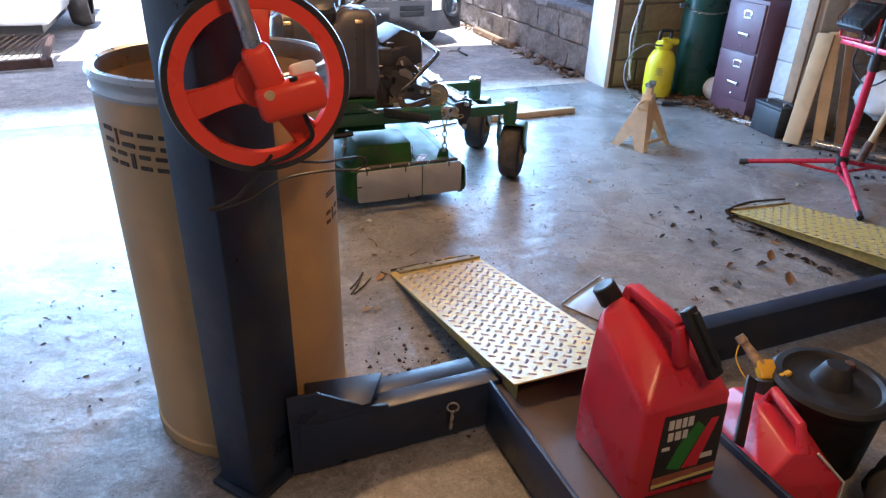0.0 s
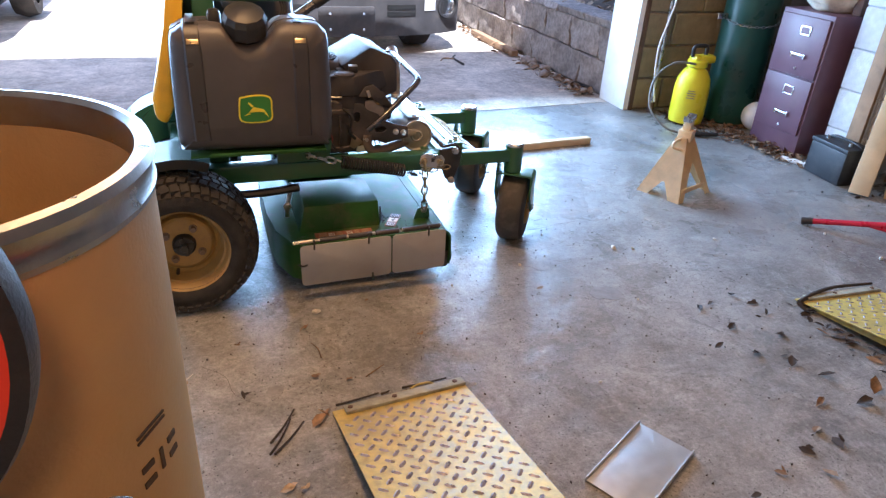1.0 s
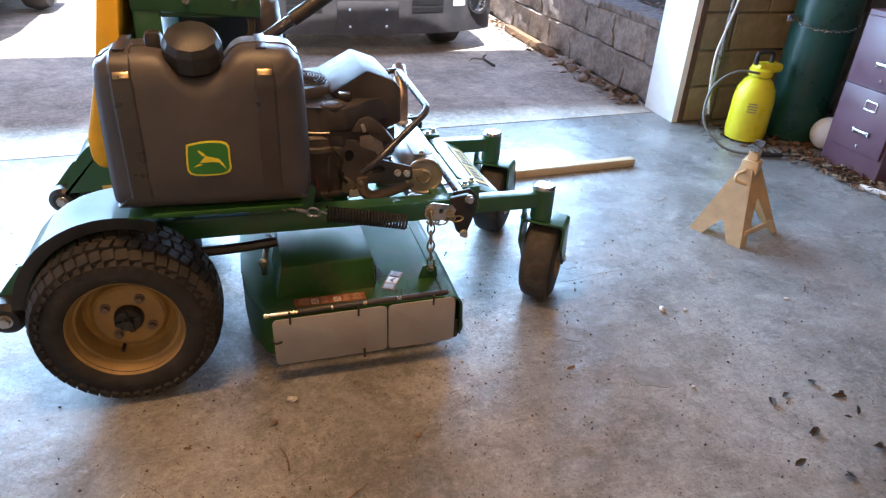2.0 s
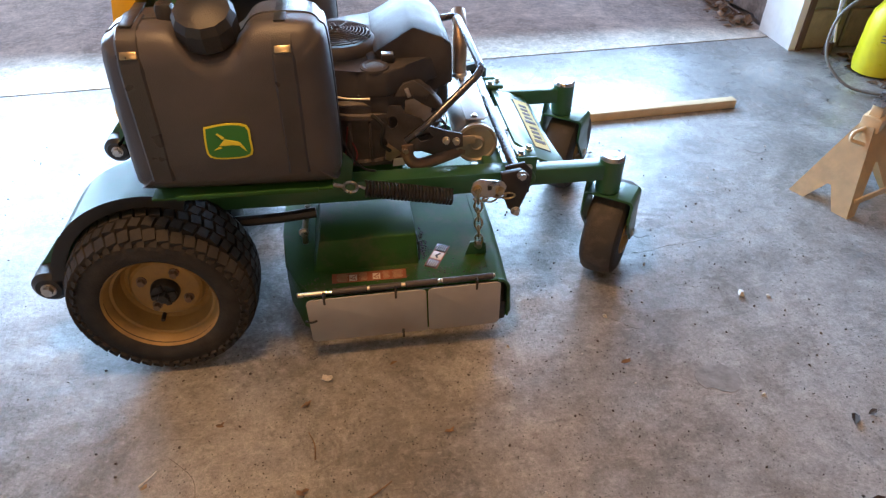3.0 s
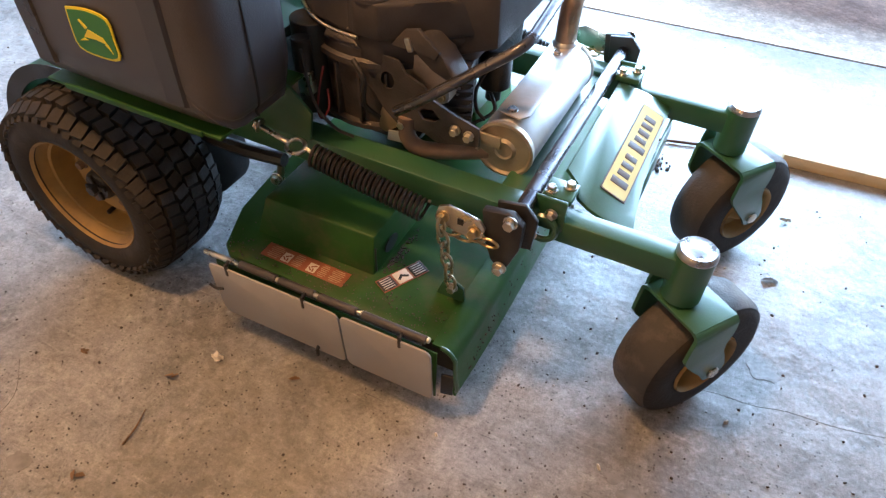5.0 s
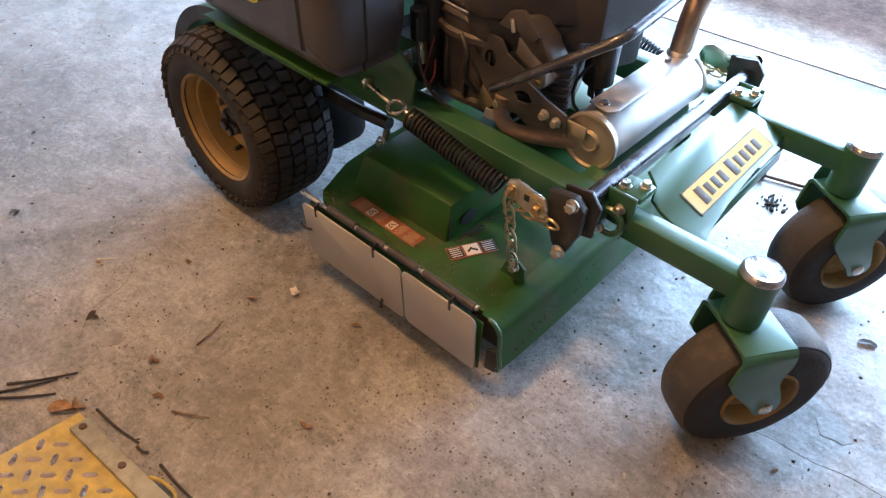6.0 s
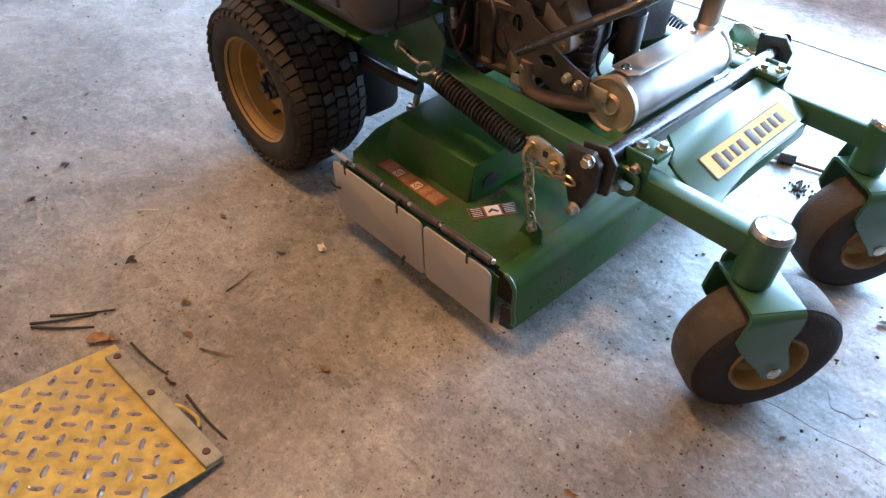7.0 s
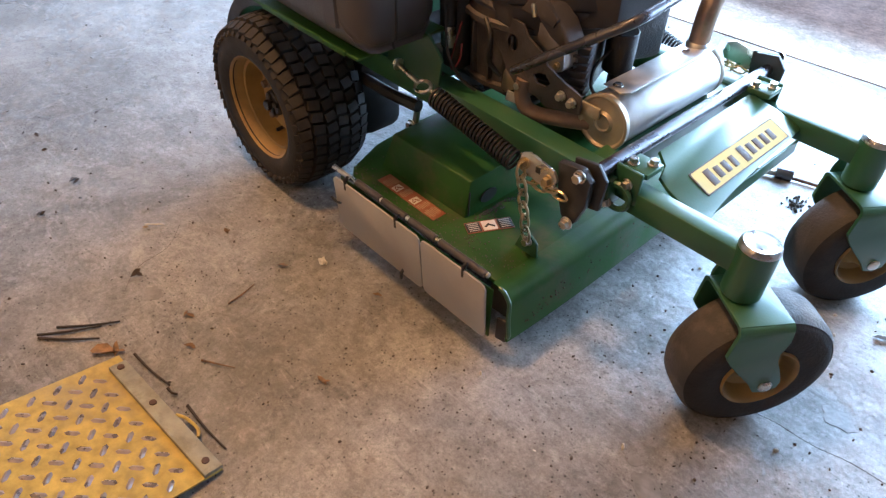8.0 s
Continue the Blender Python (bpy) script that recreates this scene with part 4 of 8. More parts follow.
for off, matname in ((-0.034, "decal_hole_black"), (0.0, "decal_white"), (0.034, "decal_hole_black")):
    c0 = Vector((0.664, 0.105, 0.1844)) + rot2.to_3x3() @ Vector((off, 0, 0))
    part("print_panel", B(c0, (0.030, 0.029, 0.0009), 0.0002, rot2), matname, dec2)
    if matname == "decal_hole_black":
        b2 = bmesh.new()
        for q in range(5):
            box(b2, c0 + rot2.to_3x3() @ Vector((0, -0.011 + 0.0055 * q, 0.0006)), (0.022, 0.0018, 0.0006), 0, rot2)
    else:
        b2 = bmesh.new()
        box(b2, c0 + Vector((0.003, 0.003, 0.0006)), (0.016, 0.005, 0.0006), 0, Matrix.Rotation(0.5, 4, "Z"))
        box(b2, c0 + Vector((-0.002, -0.004, 0.0006)), (0.005, 0.014, 0.0006), 0, Matrix.Rotation(0.2, 4, "Z"))
    pieces("print_bar", b2, "decal_white" if matname == "decal_hole_black" else "decal_hole_black", dec2)

# discharge skirt: two grey sheets tied on a rod
for x0, x1 in ((0.333, 0.620), (0.624, 0.803)):
    pts = round_rect(x1 - x0, 0.143, 0.012, 5, (x0 + x1) / 2, 0.0)
    part("skirt_panel", Pz(pts, 0.004, axes((0, -0.040, 0.1205), (1, 0, 0.022), (0, -0.05, 1)), 0.0012), "skirt", mower, "grey plastic discharge flap panel")
part("skirt_panel", B((0.57, -0.028, 0.127), (0.470, 0.004, 0.130), 0.002), "green_dusty", mower, "green backing plate behind the flap")
rod = part("hinge_rod", C((0.312, -0.030, 0.205), (0.790, -0.026, 0.215), 0.0055), "steel", mower, "bare steel hinge rod")
for x, xe in ((0.395, 0.478), (0.484, 0.560), (0.570, 0.648), (0.660, 0.785)):
    part("sleeve", C((x, -0.0285, 0.205 + 0.021 * (x - 0.31)), (xe, -0.028, 0.205 + 0.021 * (xe - 0.31)), 0.0078), "castiron", rod)
for x, z, tall in ((0.375, 0.198, 0.03), (0.545, 0.200, 0.03), (0.742, 0.206, 0.03), (0.560, 0.061, 0.020)):
    bm = bmesh.new()
    box(bm, (x, -0.046, z), (0.006, 0.006, tall), 0.002)
    cyl(bm, (x, -0.048, z + 0.004), (x, -0.036, z + 0.016), 0.0035)
    part("tie", bm, "black", rod, "black cable tie")
part("tie", S([(0.325, -0.052, 0.14), (0.338, -0.050, 0.132), (0.352, -0.046, 0.133)], 0.0028), "black", rod, "black cable tie")

# frame rails
for y in (0.182, mirrored(0.182)):
    bm = bmesh.new()
    span(-0.03, 0.885, y - 0.026, y + 0.026, 0.335, 0.392, 0.005, bm)
    rail = part("frame_rail", bm, "green", mower, "green box-section frame rail")
    s = -1 if y < MY else 1
    tri = [(0.30, 0.40), (0.46, 0.40), (0.47, 0.46), (0.43, 0.50), (0.36, 0.505), (0.30, 0.505)]
    part("gusset", Pz([(x, z) for x, z in tri], 0.006, axes((0, y + s * 0.035, 0), (1, 0, 0), (0, 0, 1)), 0.001), "green", rail)
    part("tank_shelf", B((0.24, y + s * 0.100, 0.496), (0.37, 0.22, 0.006), 0.002), "green_dusty", rail, "dusty green shelf under the tank")
    part("tank_lip", B((0.250, y + s * 0.214, 0.500), (0.29, 0.006, 0.011), 0.002), "green_dusty", rail)
for x in (-0.02, 0.30, 0.80):
    part("cross_member", span(x, x + 0.05, 0.20, mirrored(0.20), 0.33, 0.385, 0.004), "green", mower)
# axle housings and dark drive gear under the rails
for y in (0.10, mirrored(0.10)):
    s = -1 if y < MY else 1
    part("axle_housing", C((0, y, 0.213), (0, MY + s * 0.10, 0.213), 0.05, 0.06), "castiron", mower)
part("transmission", B((0.02, MY, 0.27), (0.20, 0.34, 0.14), 0.03), "bin_and_shade_black", mower, "dark gearbox between the wheels")
for y in (0.225, mirrored(0.225)):
    motor = part("wheel_motor", B((0.045, y, 0.225), (0.25, 0.13, 0.21), 0.03), "bin_and_shade_black", mower, "dark greasy wheel motor")
    part("motor_cover", C((0.045, y - 0.07, 0.225), (0.045, y + 0.07, 0.225), 0.085, seg=28, bev=0.01), "bin_and_shade_black", motor)
bm = bmesh.new()
sweep(bm, [(0.16, 0.172, 0.290), (0.27, 0.170, 0.294), (0.365, 0.172, 0.302)], 0.014, 8, 3)
part("link_rod", bm, "black", mower)
bm = bmesh.new()
sweep(bm, [(0.325, 0.196, 0.19), (0.328, 0.194, 0.235), (0.345, 0.194, 0.31)], 0.008, 8, 3)
bolt(bm, (0.326, 0.186, 0.232), (0, -1, 0), 0.010, 0.010)
part("deck_hanger", bm, "steel", mower)

# lift spring and eyebolt
for y, s in ((0.105, 1), (mirrored(0.105), -1)):
    a, b = Vector((0.492, y, 0.405)), Vector((0.703, y + s * 0.012, 0.356))
    d = (b - a).normalized()
    u = d.orthogonal().normalized()
    w = d.cross(u)
    turns, rad = 25, 0.0185
    pts = []
    for k in range(turns * 14 + 1):
        t = k / (turns * 14)
        ang = 2 * math.pi * turns * t
        pts.append(a + (b - a) * t + (u * math.cos(ang) + w * math.sin(ang)) * rad)
    bm = bmesh.new()
    sweep(bm, pts, 0.0033, 6, 1)
    spr = part("coil_spring", bm, "spring", mower, "long black coil spring")
    bm = bmesh.new()
    e = a - d * 0.035
    torus(bm, e, (0.15, -0.25, 1.0), 0.016, 0.0038, 20, 8)
    sweep(bm, [a, a - d * 0.014 + u * 0.004, a - d * 0.02], 0.0035, 8, 3)
    cyl(bm, e - d * 0.015, Vector((0.385, y - s * 0.008, 0.438)), 0.0048)
    bolt(bm, Vector((0.392, y - s * 0.008, 0.437)), -d, 0.010, 0.008)
    part("eyebolt", bm, "steel", spr, "bright zinc eyebolt")
    # bell-crank plates and chain
    bell = [(-0.040, -0.010), (-0.036, 0.014), (-0.020, 0.024), (0.035, 0.020), (0.046, 0.008), (0.044, -0.014), (0.028, -0.024), (-0.012, -0.020), (-0.030, -0.024)]
    yo = 0.078 if s > 0 else mirrored(0.078) - 0.006
    crank = part("bell_crank", Pz(bell, 0.006, axes((0.782, yo + 0.006, 0.398), (1, 0, -0.12), (0.12, 0, 1)), 0.0012), "steel", mower, "zinc lift crank plate")
    yb = yo if s > 0 else yo + 0.006
    bolts("crank_bolt", [((px, yb, pz), (0, -s, 0)) for px, pz in ((0.757, 0.400), (0.812, 0.392))], "brass_zinc", crank, 0.0085, 0.010)
    part("crank_slot", B((0.787, yb - s * 0.0004, 0.400), (0.010, 0.0016, 0.012), 0), "decal_hole_black", crank)
    arm = [(-0.03, 0.03), (0.02, 0.038), (0.04, 0.02), (0.038, -0.03), (0.022, -0.075), (0.006, -0.082), (-0.008, -0.07), (-0.022, -0.03)]
    arm_ob = part("lift_arm", Pz(arm, 0.016, axes((0.846, yo + 0.028 if s > 0 else yo - 0.008, 0.398), (1, 0, 0), (0, 0, 1)), 0.003), "black", mower, "black lift arm")
    bolts("arm_bolt", [((0.857, yb + s * 0.010, 0.322), (0, -s, 0)), ((0.866, yb + s * 0.010, 0.425), (0, -s, 0))], "steel", arm_ob, 0.009, 0.011)
    # chain of oval links down to the deck
    links = 6
    top, bot = Vector((0.757, yb - s * 0.012, 0.398)), Vector((0.770, 0.094 if s > 0 else mirrored(0.094), 0.222))
    bm = bmesh.new()
    for k in range(links):
        t = (k + 0.5) / links
        c = top + (bot - top) * t
        dd = (bot - top).normalized()
        side = Vector((1, 0, 0)) if k % 2 else Vector((0.1, 1, 0)).normalized()
        pts = []
        for q in range(16):
            ang = 2 * math.pi * q / 16
            pts.append(c + dd * 0.021 * math.cos(ang) + side * 0.0095 * math.sin(ang))
        ring(bm, pts, 0.0031, 7)
    # loose link run towards the arm
    for k in range(4):
        c = Vector((0.768 + 0.022 * k, yb + s * 0.005, 0.368 - 0.006 * (k % 2) + 0.003 * k))
        side = Vector((0, 0, 1)) if k % 2 else Vector((0, 1, 0.2)).normalized()
        ring(bm, [c + Vector((0.017 * math.cos(2 * math.pi * q / 14), 0, 0)) + side * 0.008 * math.sin(2 * math.pi * q / 14) for q in range(14)], 0.0028, 6)
    part("chain", bm, "brass_zinc", mower, "yellow-zinc lift chain")
    tab = [(-0.035, 0.0), (0.022, 0.0), (0.018, 0.035), (0.002, 0.046), (-0.022, 0.040)]
    tab_ob = part("chain_tab", Pz(tab, 0.006, axes((0.772, 0.108 if s > 0 else mirrored(0.102), 0.180), (1, 0, 0), (0, 0, 1)), 0.001), "green", mower)
    bm = bmesh.new()
    bolt(bm, (0.770, 0.101 if s > 0 else mirrored(0.101), 0.215), (0, -s, 0), 0.008, 0.010)
    part("tab_bolt", bm, "steel", tab_ob)

# cross bar
part("cross_bar", C((0.864, 0.125, 0.408), (0.866, mirrored(0.125), 0.406), 0.0135), "bar", mower, "dark steel cross bar")
for y in (0.125, mirrored(0.125)):
    bm = bmesh.new()
    s = -1 if y < MY else 1
    prism(bm, [(-0.035, 0.028), (0.012, 0.036), (0.034, 0.012), (0.03, -0.05), (0.008, -0.055), (-0.03, -0.02)], 0.008, axes((0.866, y + s * 0.006 + 0.004, 0.405), (1, 0, 0), (0, 0, 1)), 0.002)
    part("bar_bracket", bm, "black", mower)

# front plate with a name band
pl = axes((0.893, 0.0, 0.405), (1, 0, -0.42), (0, 1, 0))
outl = [(0.0, 0.282), (0.0, 0.600), (0.012, 0.612), (0.060, 0.632), (0.118, 0.640), (0.121, 0.590), (0.123, 0.520), (0.127, 0.450), (0.132, 0.370), (0.140, 0.300), (0.150, 0.250), (0.146, 0.228), (0.064, 0.230), (0.040, 0.236), (0.030, 0.268)]
plate = part("front_plate", Pz(outl, 0.007, pl @ Matrix.Translation((0, 0, -0.007)), 0.0015), "green", mower, "sloping green front plate")
part("plate_lip", Pz([(0.0, 0.262), (0.022, 0.275), (0.022, 0.600), (0.0, 0.612)], 0.005, axes((1.009, 0, 0.350), (0.20, 0, -0.98), (0, 1, 0)), 0.001), "green", plate)
BY0, BY1 = 0.292, 0.590
band = part("name_band", Pz(round_rect(0.052, BY1 - BY0, 0.004, 3, 0.090, (BY0 + BY1) / 2), 0.0014, pl @ Matrix.Translation((0, 0, 0.0004))), "print", mower, "pale yellow name band with a dark border and plain dark bars")
bm = bmesh.new()
prism(bm, round_rect(0.0475, BY1 - BY0 - 0.006, 0.004, 3, 0.090, (BY0 + BY1) / 2), 0.0014, pl @ Matrix.Translation((0, 0, 0.0006)))
part("band_face", bm, "decal_yellow", band)
bm = bmesh.new()
yy = BY0 + 0.030
for k in range(9):
    wd, tall = (0.019, 0.034) if k in (0, 4) else (0.016, 0.024)
    box(bm, pl @ Vector((0.091, yy + wd / 2, 0.0022)), (tall, wd, 0.0008), 0.0002, pl.to_3x3().to_4x4())
    yy += wd + (0.020 if k == 3 else 0.0095)
pieces("print_bar", bm, "print", band)
# bolts and small brackets along the plate's rear edge
for y in (0.215, mirrored(0.215)):
    s = -1 if y < MY else 1
    bm = bmesh.new()
    box(bm, (0.905, y, 0.408), (0.05, 0.05, 0.012), 0.003)
    box(bm, (0.90, y + s * 0.034, 0.385), (0.055, 0.008, 0.065), 0.003)
    torus(bm, (0.895, y + s * 0.048, 0.362), (0, 1, 0), 0.024, 0.006, 24, 6)
    part("bracket", bm, "green", plate)
    bolts("bolt", [((0.905 + dx, y + dy, 0.4135), (0, 0, 1)) for dx, dy in ((-0.014, -0.012), (0.012, 0.010))] + [((0.905, y + s * 0.040, 0.39), (0, s, 0)), ((0.88, y + s * 0.052, 0.345), (0, s, 0))], "steel", plate)


# casters
def caster(sx_, sy_, ax, ay):
    top = 0.394
    s = -1 if sy_ < MY else 1
    bm = bmesh.new()
    span(0.905, sx_ - 0.005, sy_ - 0.021, sy_ + 0.021, 0.332, 0.378, 0.004, bm)
    arm_o = part("caster_arm", bm, "green", mower, "green box-section caster arm")
    part("swivel_tube", C((sx_, sy_, 0.292), (sx_, sy_, top - 0.004), 0.0325, seg=32, bev=0.003), "green", arm_o)
    bm = bmesh.new()
    lathe(bm, [(0, 0.004), (0.012, 0.005), (0.018, 0.003), (0.028, 0.005), (0.0325, 0.0), (0.033, -0.006), (0, -0.006)], Matrix.Translation((sx_, sy_, top)), 32)
    part("swivel_cap", bm, "galv", arm_o, "bright pressed metal cap")
    a = Vector((ax, ay, 0)).normalized()
    t = Vector((-a.y, a.x, 0))
    R, w = 0.138, 0.053
    c = Vector((sx_, sy_, R)) + t * 0.057 + a * 0.015
    m = Matrix.Translation(c) @ frame_to(a)
    bm = bmesh.new()
    lathe(bm, [(0.064, -w + 0.012), (0.070, -w + 0.004), (0.094, -w), (R - 0.022, -w + 0.003), (R - 0.009, -w + 0.011), (R - 0.0022, -w + 0.022), (R - 0.001, 0), (R - 0.0022, w - 0.022), (R - 0.009, w - 0.011), (R - 0.022, w - 0.003), (0.094, w), (0.070, w - 0.004), (0.064, w - 0.012)], m, 64)
    wh = part("caster_wheel", bm, "tyre", mower, "smooth grey-black caster tyre on a yellow rim")
    bm = bmesh.new()
    lathe(bm, [(R - 0.0075, -w + 0.011), (R - 0.0012, -w + 0.022), (R, -0.02), (R + 0.0002, 0), (R, 0.02), (R - 0.0012, w - 0.022), (R - 0.0075, w - 0.011)], m, 64)
    part("tread_band", bm, "tread_worn", wh, "scuffed grey tread face")
    bm = bmesh.new()
    for sg in (1, -1):
        lathe(bm, [(0.069, sg * (w - 0.004)), (0.067, sg * (w + 0.001)), (0.064, sg * (w - 0.001)), (0.061, sg * (w - 0.010)), (0.054, sg * (w - 0.032)), (0.040, sg * (w - 0.036)), (0.030, sg * (w - 0.030)), (0.022, sg * (w - 0.010)), (0.016, sg * (w - 0.004)), (0, sg * (w - 0.004))], m, 44)
    part("rim", bm, "rim", wh, "dusty yellow caster rim")
    bm = bmesh.new()
    cyl(bm, c + a * (w + 0.008), c - a * (w + 0.008), 0.013, seg=16)
    part("axle", bm, "galv", wh)
    # fork: one folded strap, flat crown rolled over into two waisted cheeks
    off = w + 0.011
    zc = 0.290 - R
    fo = Vector((sx_, sy_, R)) + a * 0.015
    ol = [(-0.034, 1.0), (-0.036, 0.86), (-0.040, 0.62), (-0.030, 0.50), (-0.006, 0.30), (0.024, 0.08), (0.040, -0.11), (0.062, -0.13), (0.080, -0.06), (0.083, 0.06), (0.070, 0.28), (0.056, 0.46), (0.052, 0.60), (0.060, 0.76), (0.060, 0.88), (0.058, 1.0)]
    bm = bmesh.new()
    box(bm, fo + t * 0.012 + Vector((0, 0, zc - 0.004)), (2 * off - 0.010, 0.092, 0.007), 0.002, Matrix((a, t, Vector((0, 0, 1)))).transposed().to_4x4())
    fork = part("fork", bm, "green", mower, "green folded steel caster fork")
    for sg in (1, -1):
        bm = bmesh.new()
        rows = []
        for u, v in ol:
            rows.append((u, v * (zc - 0.012)))
        mm = axes(fo + a * (sg * off), t, (0, 0, 1))
        prism(bm, rows, 0.007, mm @ Matrix.Translation((0, 0, -0.0035)), 0.0012)
        part("cheek", bm, "green", fork)
        # rolled shoulder between crown and cheek
        bm = bmesh.new()
        prof = []
        for k in range(7):
            an = radians(90 * k / 6)
            prof.append((sg * (off - 0.012 + 0.0155 * math.sin(an)), zc - 0.0160 + 0.0155 * math.cos(an)))
        for k in range(6, -1, -1):
            an = radians(90 * k / 6)
            prof.append((sg * (off - 0.012 + 0.0085 * math.sin(an)), zc - 0.0160 + 0.0085 * math.cos(an)))
        prism(bm, prof, 0.092, axes(fo + t * 0.058, a, (0, 0, 1)), 0.0)
        part("shoulder", bm, "green", fork)
    # upright stop ear behind the crown, on the side away from the deck's middle
    ear = [(-0.030, -0.020), (0.020, -0.020), (0.022, 0.006), (0.014, 0.028), (-0.004, 0.036), (-0.022, 0.026), (-0.030, 0.004)]
    part("stop_ear", Pz(ear, 0.007, axes(fo - a * (off + 0.002) + t * 0.006 + Vector((0, 0, zc)), t, (0, 0, 1)) @ Matrix.Translation((0, 0, -0.0035)), 0.0015), "green", fork)
    for sg in (1, -1):
        bm = bmesh.new()
        p = c + a * (sg * (w + 0.0145))
        lathe(bm, [(0, 0.006), (0.008, 0.0055), (0.0125, 0.002), (0.0125, -0.002), (0, -0.002)], Matrix.Translation(p) @ frame_to(a * sg), 20)
        part("axle_bolt", bm, "steel", fork, "domed zinc axle bolt")
    cyl_b = C((sx_, sy_, 0.285), (sx_, sy_, 0.296), 0.024)
    part("bearing", cyl_b, "black", fork)


caster(1.136, 0.199, 0.82, -0.572)
caster(1.136, 0.658, 0.815, -0.58)

# engine
EX, EY = 0.50, 0.40
bm = bmesh.new()
span(0.30, 0.62, 0.24, mirrored(0.24), 0.385, 0.395, 0.002, bm)
part("engine_plate", bm, "black", mower)
bm = bmesh.new()
cyl(bm, (0.500, EY - 0.035, 0.388), (0.500, EY - 0.035, 0.565), 0.128, 0.138, 48, 0.012)
box(bm, (0.615, 0.345, 0.47), (0.13, 0.13, 0.13), 0.015, Matrix.Rotation(radians(20), 4, "Z"))
box(bm, (0.60, 0.56, 0.47), (0.13, 0.13, 0.13), 0.015, Matrix.Rotation(radians(-20), 4, "Z"))
eng = part("engine", bm, "castiron", mower, "dark brown-black twin engine block")
for k in range(7):
    part("cooling_fin", B((0.640, 0.320, 0.420 + 0.016 * k), (0.10, 0.08, 0.005), 0.001, Matrix.Rotation(radians(20), 4, "Z")), "castiron", eng)
# shroud
sh = [(0.375, 0.27), (0.42, 0.246), (0.495, 0.238), (0.515, 0.222), (0.560, 0.220), (0.610, 0.258), (0.655, 0.290), (0.70, 0.32), (0.70, 0.40), (0.70, 0.55), (0.66, 0.62), (0.55, 0.64), (0.43, 0.60), (0.385, 0.54)]
bm = bmesh.new()
prism(bm, sh, 0.062, Matrix.Translation((0, 0, 0.580)), 0.006)
shroud = part("engine_shroud", bm, "engine", eng, "black plastic blower shroud")
bm = bmesh.new()
lathe(bm, [(0.128, 0.0), (0.132, 0.02), (0.120, 0.028), (0.12, 0.01)], Matrix.Translation((0.485, EY + 0.02, 0.545)), 36)
part("shroud_lip", bm, "engine", eng)
bm = bmesh.new()
prism(bm, [(x * 0.97 + 0.015, 0.40 + (y - 0.40) * 0.96) for x, y in sh], 0.05, Matrix.Translation((0, 0, 0.530)), 0.010)
part("shroud_skirt", bm, "engine", eng)
bm = bmesh.new()
prism(bm, [(0.595, 0.592), (0.640, 0.598), (0.668, 0.572), (0.700, 0.535), (0.692, 0.522), (0.650, 0.545), (0.622, 0.566)], 0.05, axes((0, 0.290, 0), (1, 0, 0), (0, 0, 1)), 0.008)
part("intake_elbow", bm, "engine", eng, "black moulded intake elbow")
# fan screen: rings and spokes on a dome
fc = Vector((0.452, 0.395, 0.640))
bm = bmesh.new()
lathe(bm, [(0.098, 0), (0.098, 0.010), (0.090, 0.024), (0.083, 0.028), (0.080, 0.02), (0.086, 0.0)], Matrix.Translation(fc), 40, True)
part("screen_rim", bm, "engine", eng)
bm = bmesh.new()
for k in range(10):
    r = 0.012 + 0.0078 * k
    torus(bm, fc + Vector((0, 0, 0.034 + 0.014 * (1 - (r / 0.085) ** 2))), (0, 0, 1), r, 0.0016, 30, 5)
for k in range(8):
    a = 2 * math.pi * k / 8
    pts = [fc + Vector((r * math.cos(a + r * 6), r * math.sin(a + r * 6), 0.034 + 0.014 * (1 - (r / 0.085) ** 2))) for r in (0.008, 0.03, 0.055, 0.086)]
    sweep(bm, pts, 0.0018, 5, 3)
part("fan_screen", bm, "engine", eng, "dark radial fan screen")
part("screen_floor", C(fc + Vector((0, 0, 0.001)), fc + Vector((0, 0, 0.006)), 0.082), "decal_hole_black", eng)
# air cleaner cover: a gabled black hood with a chamfered corner
bm = bmesh.new()
gable = [(0.534, 0.658), (0.632, 0.716), (0.704, 0.688), (0.728, 0.660), (0.731, 0.562), (0.664, 0.545), (0.600, 0.580)]
prism(bm, gable, 0.305, axes((0, 0.605, 0), (1, 0, 0), (0, 0, 1)), 0.007)
for v in bm.verts:
    if v.co.x > 0.715 and v.co.y < 0.33:
        v.co.y += 0.022
    if v.co.y > 0.58:
        v.co.z = 0.56 + (v.co.z - 0.56) * 0.92
air = part("air_cleaner_cover", bm, "engine", eng, "gabled black air cleaner cover", angle=30)
part("latch", B((0.568, 0.276, 0.652), (0.030, 0.014, 0.022), 0.004), "black", eng)
part("latch_top", B((0.568, 0.278, 0.664), (0.028, 0.016, 0.004), 0.001), "muffler", eng)
bm = bmesh.new()
lathe(bm, [(0.034, 0.0), (0.034, 0.006), (0.028, 0.009), (0.022, 0.006), (0.016, 0.009), (0, 0.009)], Matrix.Translation((0.535, 0.252, 0.640)), 30)
part("shroud_boss", bm, "engine", eng)
part("sticker", B((0.650, 0.430, 0.6935), (0.030, 0.05, 0.001), 0, Matrix.Rotation(radians(21), 4, "Y")), "decal_white", eng, "small white label")
bm = bmesh.new()
prism(bm, [(0.522, 0.27), (0.540, 0.27), (0.526, 0.52), (0.508, 0.52)], 0.007, Matrix.Translation((0, 0, 0.640)), 0.002)
part("shroud_trim", bm, "engine", eng)
part("shroud_lead", S([(0.385, 0.262, 0.600), (0.42, 0.236, 0.590), (0.46, 0.226, 0.580), (0.52, 0.222, 0.577)], 0.003), "steel", eng)
